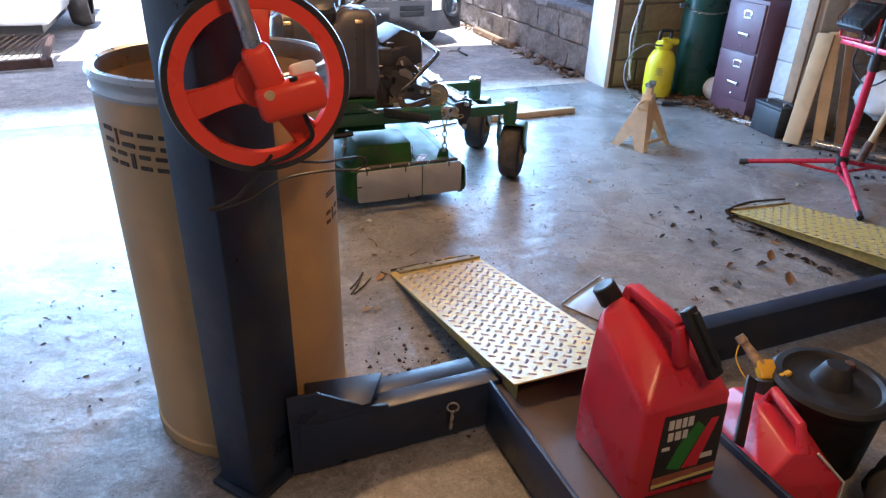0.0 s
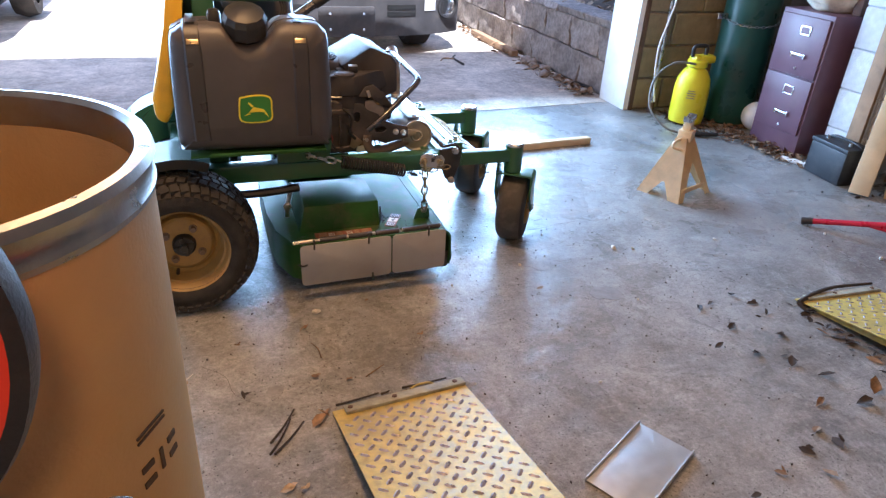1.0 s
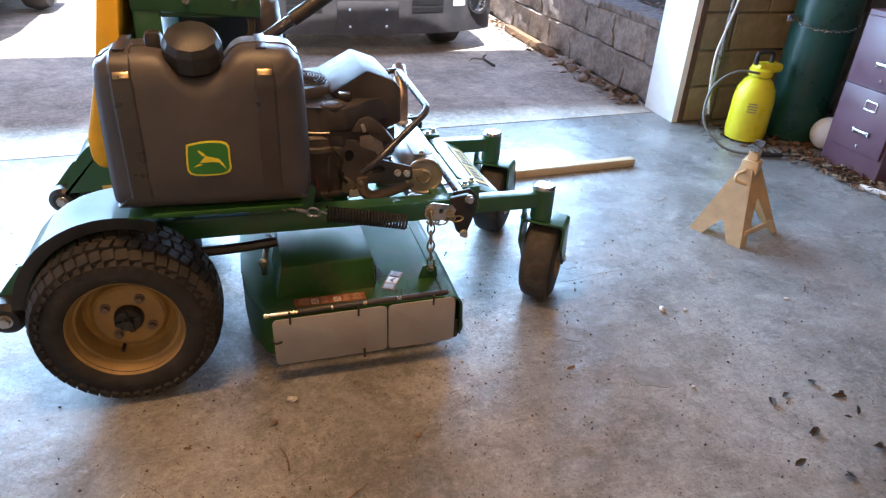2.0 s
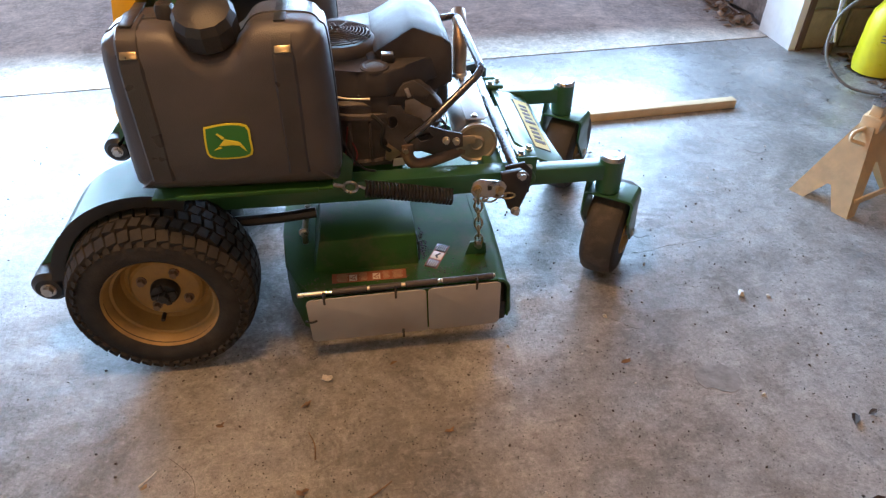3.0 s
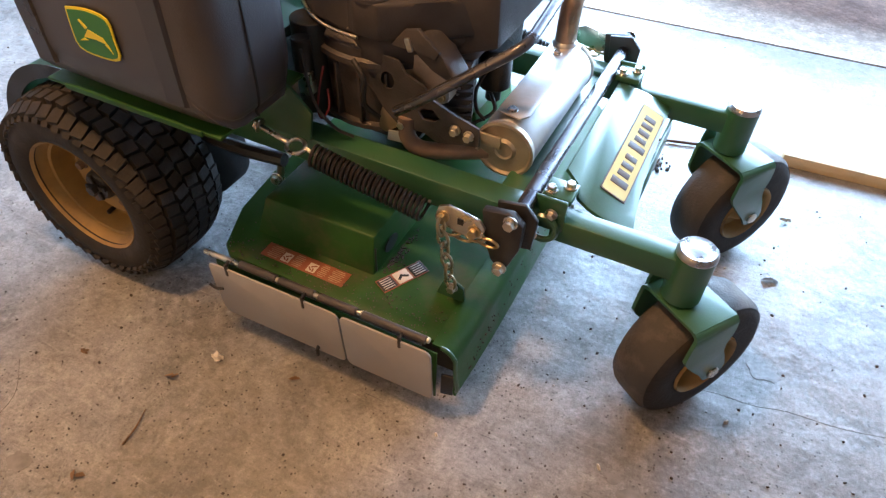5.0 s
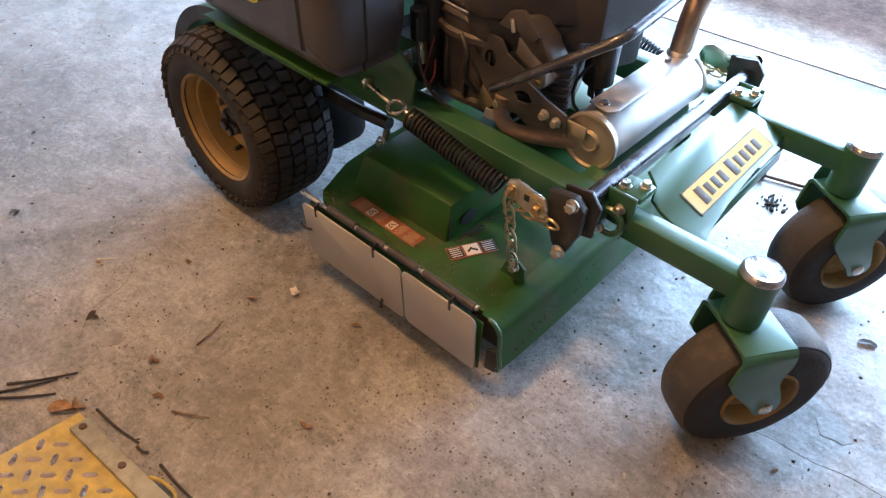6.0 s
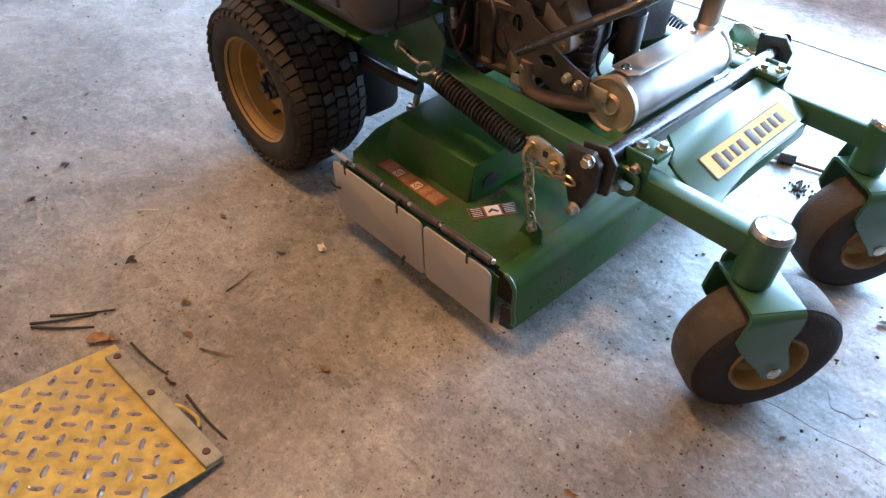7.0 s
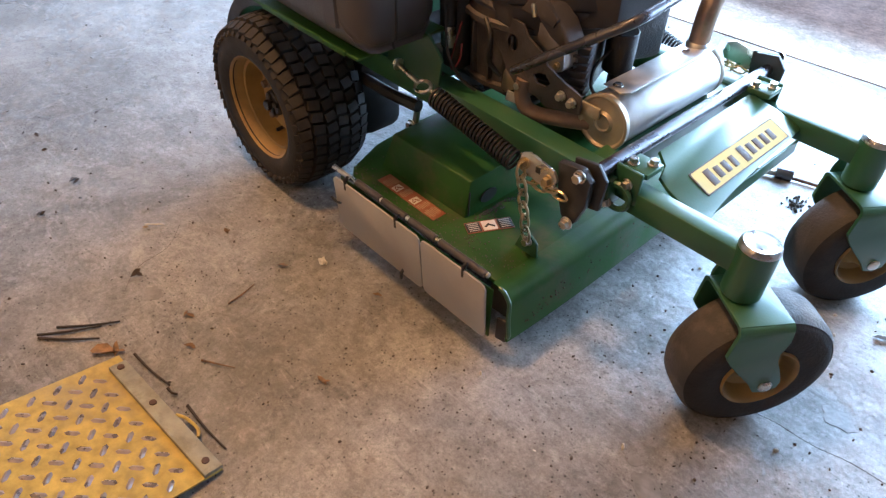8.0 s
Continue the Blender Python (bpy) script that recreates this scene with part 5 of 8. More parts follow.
# cylinder cheek bracket and bits on the near side
def plate_with_holes(outline, holes, depth, m):
    """A flat sheet with rounded openings cut through it."""
    b = bmesh.new()
    loops = []
    for pts in [outline] + holes:
        vs = [b.verts.new((x, y, 0)) for x, y in pts]
        loops += [b.edges.new((vs[k], vs[(k + 1) % len(vs)])) for k in range(len(vs))]
    bmesh.ops.triangle_fill(b, edges=loops, use_beauty=True)
    ex = bmesh.ops.extrude_face_region(b, geom=list(b.faces))
    bmesh.ops.translate(b, verts=[v for v in ex["geom"] if isinstance(v, bmesh.types.BMVert)], vec=(0, 0, depth))
    bmesh.ops.transform(b, matrix=m, verts=b.verts)
    return b


def oval(cx, cy, rx_, ry_, n=16):
    return [(cx + rx_ * math.cos(2 * math.pi * k / n), cy + ry_ * math.sin(2 * math.pi * k / n)) for k in range(n)]


brk = [(0.505, 0.538), (0.545, 0.556), (0.592, 0.550), (0.604, 0.530), (0.640, 0.515), (0.658, 0.494), (0.700, 0.478), (0.744, 0.466), (0.746, 0.430), (0.700, 0.420), (0.668, 0.412), (0.640, 0.424), (0.590, 0.424), (0.560, 0.450), (0.543, 0.476), (0.518, 0.500)]
tri_hole = [(0.628, 0.464), (0.640, 0.474), (0.658, 0.476), (0.671, 0.462), (0.660, 0.452), (0.638, 0.451)]
part("muffler_bracket", plate_with_holes(brk, [oval(0.570, 0.508, 0.013, 0.017), tri_hole], 0.005, axes((0, 0.236, 0), (1, 0, 0), (0, 0, 1))), "castiron", eng, "black sheet-metal muffler bracket with an oval opening")
bolts("bracket_bolt", [((px, 0.230, pz), (0, -1, 0)) for px, pz in ((0.702, 0.452), (0.728, 0.448), (0.600, 0.432))], "steel", eng, 0.0075, 0.010)
# bare alloy rocker cover with a raised rim, seen behind the bracket
rk_m = axes((0.615, 0.262, 0.508), (1, 0, 0.16), (-0.16, 0, 1))
part("head_cover", Pz(round_rect(0.108, 0.086, 0.014, 5), 0.040, rk_m @ Matrix.Translation((0, 0, -0.040)), 0.004), "rocker_alloy", eng, "bare alloy rocker cover")
part("cover_rim", Pz(round_rect(0.116, 0.094, 0.016, 5), 0.006, rk_m @ Matrix.Translation((0, 0, -0.040)), 0.0015), "galv", eng)
bolts("cover_bolt", [(rk_m @ Vector((dx, dy, 0.0)), rk_m.to_3x3() @ Vector((0, 0, 1))) for dx, dy in ((-0.040, 0.030), (0.040, 0.030), (0.040, -0.030))], "brass_zinc", eng, 0.006, 0.006)
# folded tin shield and its catch under the shroud
part("tin_shield", Pz([(0.575, 0.572), (0.600, 0.604), (0.625, 0.611), (0.664, 0.580), (0.655, 0.562), (0.624, 0.576), (0.600, 0.572)], 0.010, axes((0, 0.246, 0), (1, 0, 0), (0, 0, 1)), 0.002), "engine", eng, "folded black cooling shield")
part("shield_tab", B((0.610, 0.234, 0.582), (0.010, 0.006, 0.024), 0.002, Matrix.Rotation(radians(-18), 4, "Y")), "steel", eng)
# crankcase lip, ribs and a breather hose
bm = bmesh.new()
lathe(bm, [(0.139, 0.0), (0.146, 0.004), (0.146, 0.014), (0.139, 0.018)], Matrix.Translation((0.500, EY - 0.035, 0.520)), 48)
lathe(bm, [(0.129, 0.0), (0.140, 0.003), (0.140, 0.012), (0.129, 0.015)], Matrix.Translation((0.500, EY - 0.035, 0.392)), 48)
part("crankcase_lip", bm, "castiron", eng)
for k in range(6):
    an = radians(196 + 20 * k)
    c_ = Vector((0.500 + 0.134 * math.cos(an), EY - 0.035 + 0.134 * math.sin(an), 0.462))
    part("crankcase_rib", B(c_, (0.016, 0.006, 0.105), 0.002, Matrix.Rotation(an, 4, "Z")), "castiron", eng)
part("gasket_flange", Pz([(0.548, 0.405), (0.562, 0.398), (0.590, 0.420), (0.575, 0.450), (0.562, 0.462), (0.552, 0.440)], 0.008, axes((0, 0.240, 0), (1, 0, 0), (0, 0, 1)), 0.002), "pipe", eng, "browned exhaust flange")
part("breather_hose", S([(0.520, 0.205, 0.545), (0.545, 0.195, 0.520), (0.540, 0.200, 0.470), (0.560, 0.215, 0.440)], 0.005, 8, 5), "bin_and_shade_black", eng)
part("fuel_line", S([(0.700, 0.372, 0.500), (0.690, 0.340, 0.470), (0.700, 0.322, 0.440), (0.720, 0.318, 0.425)], 0.0035, 6, 5), "bin_and_shade_black", eng)
part("heat_foil", Pz([(0.566, 0.386), (0.620, 0.391), (0.618, 0.419), (0.592, 0.410), (0.570, 0.407)], 0.003, axes((0, 0.232, 0), (1, 0, 0), (0, 0, 1))), "alu", eng, "crumpled bright foil scrap")
bm = bmesh.new()
lathe(bm, [(0.012, 0), (0.022, 0.008), (0.023, 0.02), (0.012, 0.03), (0, 0.031)], Matrix.Translation((0.600, 0.262, 0.420)) @ frame_to((0, -1, 0.3)), 18)
part("elbow", bm, "header", eng, "browned exhaust elbow")
bm = bmesh.new()
sweep(bm, [(0.605, 0.235, 0.445), (0.608, 0.232, 0.405), (0.635, 0.235, 0.385), (0.70, 0.252, 0.392), (0.765, 0.275, 0.402)], 0.0155, 12, 5)
part("header_pipe", bm, "header", eng, "browned exhaust header pipe")
# carburettor and filter canisters
part("fuel_filter", C((0.420, 0.205, 0.455), (0.418, 0.205, 0.500), 0.0155, seg=18), "steel", eng, "small metal-capped fuel filter")
part("filter_top", C((0.418, 0.205, 0.500), (0.416, 0.205, 0.560), 0.017, seg=18), "black", eng)
part("starter", C((0.405, 0.25, 0.40), (0.405, 0.25, 0.575), 0.034), "black", eng)
bm = bmesh.new()
sweep(bm, [(0.47, 0.195, 0.48), (0.48, 0.18, 0.455), (0.465, 0.175, 0.43), (0.452, 0.185, 0.45), (0.462, 0.20, 0.52)], 0.0019, 6, 5)
part("wire", bm, "red_wire", eng, "looped red wire")
bm = bmesh.new()
sweep(bm, [(0.43, 0.185, 0.55), (0.46, 0.165, 0.47), (0.49, 0.175, 0.42), (0.52, 0.19, 0.40)], 0.003, 6, 5)
sweep(bm, [(0.36, 0.19, 0.50), (0.38, 0.175, 0.44), (0.43, 0.185, 0.40)], 0.004, 6, 5)
part("wire", bm, "black", eng)
bm = bmesh.new()
cyl(bm, (0.70, 0.40, 0.45), (0.70, 0.40, 0.53), 0.03)
cyl(bm, (0.70, 0.40, 0.42), (0.70, 0.40, 0.45), 0.015)
sweep(bm, [(0.70, 0.385, 0.44), (0.72, 0.36, 0.42), (0.69, 0.33, 0.40)], 0.004, 6, 4)
part("carburettor", bm, "black", eng)
# guard tube
bm = bmesh.new()
sweep(bm, [(0.600, 0.205, 0.470), (0.655, 0.207, 0.512), (0.796, 0.275, 0.612), (0.782, 0.60, 0.636), (0.735, 0.61, 0.625)], 0.0095, 10, 0)
part("guard_tube", bm, "bar", eng, "bent black guard tube")

# muffler
bm = bmesh.new()
ma, mb_ = Vector((0.784, 0.254, 0.424)), Vector((0.789, 0.570, 0.430))
mm = Matrix.Translation(ma) @ frame_to(mb_ - ma)
Lm = (mb_ - ma).length
lathe(bm, [(0.050, 0.0), (0.0525, 0.004), (0.0525, Lm - 0.004), (0.050, Lm)], mm, 48)
muf = part("muffler", bm, "muffler", mower, "brushed steel muffler drum")
for h0, sg in ((0.0, -1), (Lm, 1)):
    bm = bmesh.new()
    lathe(bm, [(0.0525, h0 - sg * 0.010), (0.0545, h0 - sg * 0.006), (0.0545, h0 + sg * 0.002), (0.050, h0 + sg * 0.003), (0.046, h0 - sg * 0.001), (0.022, h0 - sg * 0.001), (0.017, h0 + sg * 0.004), (0.014, h0 + sg * 0.001), (0, h0 + sg * 0.001)], mm, 48)
    part("end_cap", bm, "muffler_end", muf, "tan heat-tinted end cap")
bm = bmesh.new()
prism(bm, [(-0.032, 0.020), (0.014, 0.006), (0.026, 0.020), (0.026, 0.300), (-0.032, 0.300)], 0.003, axes((0.790, 0.254, 0.4850), (1, 0, 0.10), (0, 1, 0)), 0.0008)
part("heat_shield", bm, "muffler", muf, "flat bright heat shield strip")
bolts("shield_screw", [((0.782, 0.282, 0.4875), (0, 0, 1)), ((0.782, 0.500, 0.4875), (0, 0, 1))], "galv", muf, 0.007, 0.004)
part("mount_tab", B((0.752, 0.246, 0.440), (0.055, 0.006, 0.024), 0.002), "muffler_end", muf)
bm = bmesh.new()
sweep(bm, [(0.783, 0.545, 0.470), (0.783, 0.546, 0.540), (0.784, 0.556, 0.582), (0.786, 0.584, 0.618), (0.788, 0.620, 0.638)], 0.0205, 16, 5)
part("tail_pipe", bm, "pipe", muf, "upturned browned tail pipe")
bm = bmesh.new()
lathe(bm, [(0.0205, 0), (0.025, 0), (0.025, 0.006), (0.0205, 0.012)], Matrix.Translation((0.783, 0.545, 0.484)), 20)
part("pipe_collar", bm, "muffler", muf)

# operator pad, tower and controls behind the tanks
bm = bmesh.new()
padp = [(-0.033, 0.560), (-0.022, 0.541), (0.000, 0.533), (0.032, 0.60), (0.068, 0.80), (0.118, 1.10), (0.080, 1.12), (0.066, 1.03), (0.021, 0.80), (-0.034, 0.61)]
prism(bm, padp, 0.535, axes((0, mirrored(0.155), 0), (1, 0, 0), (0, 0, 1)), 0.012)
pad = part("hip_pad", bm, "yellow", mower, "tall yellow padded operator rest")
bm = bmesh.new()
span(0.10, 0.16, 0.20, mirrored(0.20), 0.39, 1.08, 0.006, bm)
tower = part("control_tower", bm, "green", mower, "green steel control tower")
bm = bmesh.new()
prism(bm, [(0.10, 0.885), (0.372, 0.868), (0.378, 1.06), (0.10, 1.06)], 0.008, axes((0, 0.205, 0), (1, 0, 0), (0, 0, 1)), 0.002)
prism(bm, [(0.10, 0.868), (0.372, 0.868), (0.372, 0.878), (0.10, 0.878)], 0.45, axes((0, 0.655, 0), (1, 0, 0), (0, 0, 1)), 0.002)
panel = part("control_panel", bm, "green", tower)
bolts("panel_bolt", [((px, 0.197, pz), (0, -1, 0)) for px, pz in ((0.185, 0.93), (0.215, 0.905), (0.222, 0.935), (0.315, 0.912), (0.345, 0.915))], "steel", tower, 0.0065, 0.006)
bm = bmesh.new()
for q in range(3):
    sweep(bm, [(0.33 + 0.008 * q, 0.22, 0.90), (0.345 + 0.006 * q, 0.20, 0.85), (0.325 + 0.006 * q, 0.20, 0.80), (0.29 + 0.01 * q, 0.22, 0.74)], 0.004, 6, 5)
part("control_cables", bm, "black", tower)
bm = bmesh.new()
sweep(bm, [(0.30, 0.205, 0.775), (0.365, 0.21, 0.812), (0.575, 0.225, 0.945), (0.64, 0.23, 0.985)], 0.0135, 12, 0)
part("lift_lever", bm, "bar", mower, "blue-black deck lift lever")
part("lever_grip", C((0.44, 0.215, 0.860), (0.64, 0.23, 0.987), 0.017), "black", mower)
# bump rollers at the rear
for y in (0.10, mirrored(0.10)):
    s = -1 if y < MY else 1
    bm = bmesh.new()
    prism(bm, [(-0.30, 0.205), (-0.245, 0.185), (-0.16, 0.27), (-0.14, 0.35), (-0.22, 0.335), (-0.29, 0.25)], 0.008, axes((0, y + 0.004, 0), (1, 0, 0), (0, 0, 1)), 0.002)
    part("side_plate", bm, "green", mower)
    part("bumper_roller", C((-0.262, y - 0.055, 0.222), (-0.262, y + 0.03, 0.222), 0.041, seg=32, bev=0.012), "black", mower, "black rubber roller")
    bm = bmesh.new()
    bolt(bm, (-0.262, y - 0.055, 0.222), (0, -1, 0), 0.013, 0.010)
    part("roller_bolt", bm, "steel", mower)

# ---- fibre drum ----
DX, DY, DR, DH = -0.195, -1.110, 0.244, 0.911
drum = thing("fibre_drum", (DX, DY, 0), "tall tan fibreboard drum with a galvanised rim, open and empty", "drum")
bm = bmesh.new()
lathe(bm, [(0, 0.012), (DR - 0.012, 0.012), (DR - 0.012, DH - 0.004), (DR, DH - 0.004), (DR, 0.03), (DR - 0.002, 0.0), (0, 0.0)], Matrix.Translation((DX, DY, 0)), 72)
shell = part("shell", bm, "card", drum)
bm = bmesh.new()
lathe(bm, [(DR - 0.011, DH - 0.046), (DR + 0.003, DH - 0.045), (DR + 0.0045, DH - 0.038), (DR + 0.001, DH - 0.032), (DR + 0.002, DH - 0.020), (DR + 0.007, DH - 0.008), (DR + 0.004, DH + 0.002), (DR - 0.006, DH + 0.004), (DR - 0.013, DH - 0.002), (DR - 0.014, DH - 0.03)], Matrix.Translation((DX, DY, 0)), 72, True)
part("rim_band", bm, "rim_band", drum, "galvanised steel rim band")
bm = bmesh.new()
lathe(bm, [(DR + 0.001, 0.0), (DR + 0.004, 0.004), (DR + 0.004, 0.035), (DR, 0.04)], Matrix.Translation((DX, DY, 0)), 72)
part("foot_band", bm, "card", drum)


def drum_bars(a_mid, z, widths, h, gap=0.012):
    """Print on the drum's curve: plain bars about the bearing a_mid (degrees)."""
    b = bmesh.new()
    total = sum(widths) + gap * (len(widths) - 1)
    pos = -total / 2
    for w in widths:
        a = radians(a_mid) + (pos + w / 2) / DR
        for dz, hh in ((-0.37 * h, 0.26 * h), (0.37 * h, 0.26 * h)) if w > 0.012 else ((0.0, h),):
            m = Matrix.Translation((DX + (DR + 0.0008) * math.cos(a), DY + (DR + 0.0008) * math.sin(a), z + dz)) @ Matrix.Rotation(a + math.pi / 2, 4, "Z")
            box(b, m.translation, (w, 0.002, hh), 0, m.to_3x3().to_4x4())
        pos += w + gap
    return b


pieces("print_bar", drum_bars(237, 0.795, [0.030, 0.006, 0.034, 0.034, 0.030, 0.034, 0.032], 0.032), "print", shell, "faded dark print, upper row of bars")
pieces("print_bar", drum_bars(239, 0.752, [0.020, 0.026, 0.010, 0.026, 0.026, 0.008, 0.010, 0.026, 0.024], 0.030), "print", shell, "faded dark print, lower row of bars")
pieces("print_bar", drum_bars(262, 0.52, [0.014, 0.014, 0.012, 0.014], 0.022, 0.006), "print", shell)
pieces("print_bar", drum_bars(332, 0.57, [0.020, 0.006, 0.018], 0.030), "print", shell)
pieces("print_bar", drum_bars(330, 0.625, [0.05], 0.010), "print", shell)

# ---- four-post lift: post, cross tube, runways, ramps ----
LA = radians(3.0)
LR = Matrix.Translation((-0.020, -1.450, 0)) @ Matrix.Rotation(LA, 4, "Z")
lift = thing("vehicle_lift", (-0.020, -1.450, 0), "navy blue steel vehicle lift lowered to the floor, scuffed", "vehicle lift")


def lspan(x0, x1, y0, y1, z0, z1, bev=0.004):
    b = span(x0, x1, y0, y1, z0, z1, bev)
    bmesh.ops.transform(b, matrix=LR, verts=b.verts)
    return b


prot = Matrix.Rotation(radians(40), 4, "Z")
bm = bmesh.new()
box(bm, (-0.204, -1.405, 1.15), (0.160, 0.112, 2.26), 0.006, prot)
post = part("post", bm, "lift_blue", lift, "navy blue square lift post")
bm = bmesh.new()
box(bm, (-0.204, -1.405, 0.010), (0.19, 0.14, 0.014), 0.003, prot)
part("base_plate", bm, "lift_blue", post)
# a bent wire hooked on the post
part("wire", S([(-0.128, -1.535, 0.830), (-0.193, -1.532, 0.757), (-0.241, -1.530, 0.742)], 0.0032, 8, 2), "black", post, "thick black wire end")
part("wire", S([(-0.241, -1.530, 0.742), (-0.225, -1.530, 0.739), (-0.170, -1.530, 0.752), (-0.113, -1.520, 0.779), (-0.031, -1.510, 0.783), (0.020, -1.500, 0.776), (0.040, -1.500, 0.786), (0.028, -1.500, 0.800), (-0.040, -1.515, 0.802), (-0.100, -1.530, 0.815)], 0.0024, 8, 5), "black", post, "loose black wire loop")
beam = part("cross_tube", lspan(-0.10, 2.75, 0.0, 0.062, 0.012, 0.151, 0.006), "lift_blue", lift, "navy blue cross tube")
part("shelf", lspan(-0.08, 0.372, 0.060, 0.120, 0.130, 0.149, 0.004), "lift_blue", beam, "dusty shelf behind the tube")
gus = Pz([(-0.12, 0.012), (0.115, 0.012), (0.115, 0.155), (0.06, 0.165), (-0.05, 0.235), (-0.12, 0.240)], 0.008, LR @ axes((0, 0.012, 0), (1, 0, 0), (0, 0, 1)), 0.002)
part("gusset", gus, "lift_blue", beam)
part("gusset_top", Pz([(-0.06, 0.0), (0.07, 0.0), (0.13, 0.10), (-0.06, 0.125)], 0.008, LR @ Matrix.Translation((0, 0.004, 0.166)), 0.002), "lift_blue", beam)
bm = bmesh.new()
torus(bm, LR @ Vector((0.275, -0.012, 0.112)), (0.3, 1, 0), 0.014, 0.0025, 20, 6)
sweep(bm, [LR @ Vector(p) for p in ((0.275, -0.012, 0.10), (0.272, -0.014, 0.075), (0.270, -0.012, 0.045))], 0.005, 8, 3)
part("lock_pin", bm, "steel", beam, "steel lock pin on a ring")
post2 = bmesh.new()
box(post2, LR @ Vector((2.82, 0.05, 1.15)), (0.125, 0.125, 2.26), 0.006, prot)
part("post", post2, "lift_blue", lift, "navy blue square lift post")


def runway(x0, x1):
    rw = part("runway", lspan(x0 + 0.012, x1 - 0.012, -3.4, 0.0, 0.10, 0.140, 0.003), "runway", lift, "dusty brown steel runway deck")
    part("runway_side", lspan(x0, x0 + 0.012, -3.4, 0.0, 0.012, 0.158, 0.003), "lift_blue", rw)
    part("runway_side", lspan(x1 - 0.012, x1, -3.4, 0.0, 0.012, 0.158, 0.003), "lift_blue", rw)
    return rw


runway(0.375, 0.80)
runway(1.93, 2.29)


def ramp(fl, fr, nl, nr):
    """An approach ramp of tread plate from its far floor corners to its near upper corners."""
    fl, fr, nl, nr = (Vector(p) for p in (fl, fr, nl, nr))
    xw = (fr - fl).normalized()
    yw = ((nl + nr) / 2 - (fl + fr) / 2)
    ln_ = yw.length
    yw = yw.normalized()
    nz = yw.cross(xw).normalized()
    if nz.z < 0:
        nz = -nz
    w = (fr - fl).length

    def at(u, v_, h=0.0):
        base = fl.lerp(fr, u).lerp(nl.lerp(nr, u), v_)
        return base + nz * h

    bm = bmesh.new()
    q = [at(0, 0, 0.004), at(1, 0, 0.004), at(1, 1, 0.004), at(0, 1, 0.004)]
    p = [at(0, 0), at(1, 0), at(1, 1), at(0, 1)]
    vq, vp = [bm.verts.new(a) for a in q], [bm.verts.new(a) for a in p]
    bm.faces.new(vq)
    bm.faces.new(list(reversed(vp)))
    for i in range(4):
        bm.faces.new((vp[i], vp[(i + 1) % 4], vq[(i + 1) % 4], vq[i]))
    plate_o = part("ramp", bm, "ramp", lift, "worn yellow diamond-plate approach ramp")
    bm = bmesh.new()
    pitch = 0.0315
    half = pitch / math.sqrt(2)
    for j in range(-32, 60):
        for i in range(-32, 60):
            u, vv = 0.5 + (i - j) * half / w, (0.058 + (i + j) * half) / ln_
            if not (0.035 < u < 0.965 and 0.05 < vv < 0.985):
                continue
            c = at(u, vv, 0.0048)
            a = radians(45 if (i + j) % 2 else -45)
            d = xw * math.cos(a) + yw * math.sin(a)
            e = nz.cross(d)
            hl, hw = 0.0135, 0.0050
            vs = [bm.verts.new(c + d * x + e * y + nz * z) for x, y, z in ((-hl, 0, -0.001), (-hl * 0.6, -hw, -0.001), (hl * 0.6, -hw, -0.001), (hl, 0, -0.001), (hl * 0.6, hw, -0.001), (-hl * 0.6, hw, -0.001), (-hl * 0.62, 0, 0.0022), (hl * 0.62, 0, 0.0022))]
            for f in ((0, 1, 6), (1, 2, 7, 6), (2, 3, 7), (3, 4, 7), (4, 5, 6, 7), (5, 0, 6)):
                bm.faces.new([vs[k] for k in f])
    part("tread_pattern", bm, "ramp_lug", plate_o, "raised worn steel lugs")
    # hinge bar along the far edge
    m = axes(at(0.0, 0.0, 0.003), xw, yw)
    part("edge_bar", B(at(0.54, 0.017, 0.009), (w * 0.92, 0.034, 0.010), 0.002, axes((0, 0, 0), xw, yw)), "ramp_bar", plate_o, "greyed edge bar with bolt heads")
    for u in (0.12, 0.45, 0.93):
        c = at(u, 0.017, 0.0135)
        bm = bmesh.new()
        lathe(bm, [(0.007, 0), (0.0065, 0.003), (0, 0.004)], Matrix.Translation(c) @ frame_to(nz), 12)
        part("bolt", bm, "rust_steel", plate_o)
    # side stiffeners under the plate
    for u in (0.03, 0.97):
        b3 = bmesh.new()
        vs = [b3.verts.new(v_) for v_ in (at(u, 0.06, -0.001), at(u, 1.0, -0.001), Vector((*at(u, 1.0).xy, max(0.0, at(u, 1.0).z - 0.05))), Vector((*at(u, 0.06).xy, 0.001)))]
        b3.faces.new(vs)
        bmesh.ops.solidify(b3, geom=list(b3.faces), thickness=0.006)
        part("stiffener", b3, "ramp", plate_o)
    return plate_o


near_ramp = ramp((0.327, -0.578, 0.004), (0.682, -0.546, 0.004), (0.388, -1.503, 0.190), (0.731, -1.490, 0.190))
ramp((1.945, -0.440, 0.004), (2.285, -0.455, 0.004), (1.945, -1.410, 0.190), (2.290, -1.392, 0.190))
part("bent_clip", S([(0.536, -0.556, 0.016), (0.556, -0.546, 0.017), (0.588, -0.541, 0.016), (0.602, -0.548, 0.014)], 0.0032, 8, 4), "ramp", near_ramp, "bent yellow clip on the edge bar")

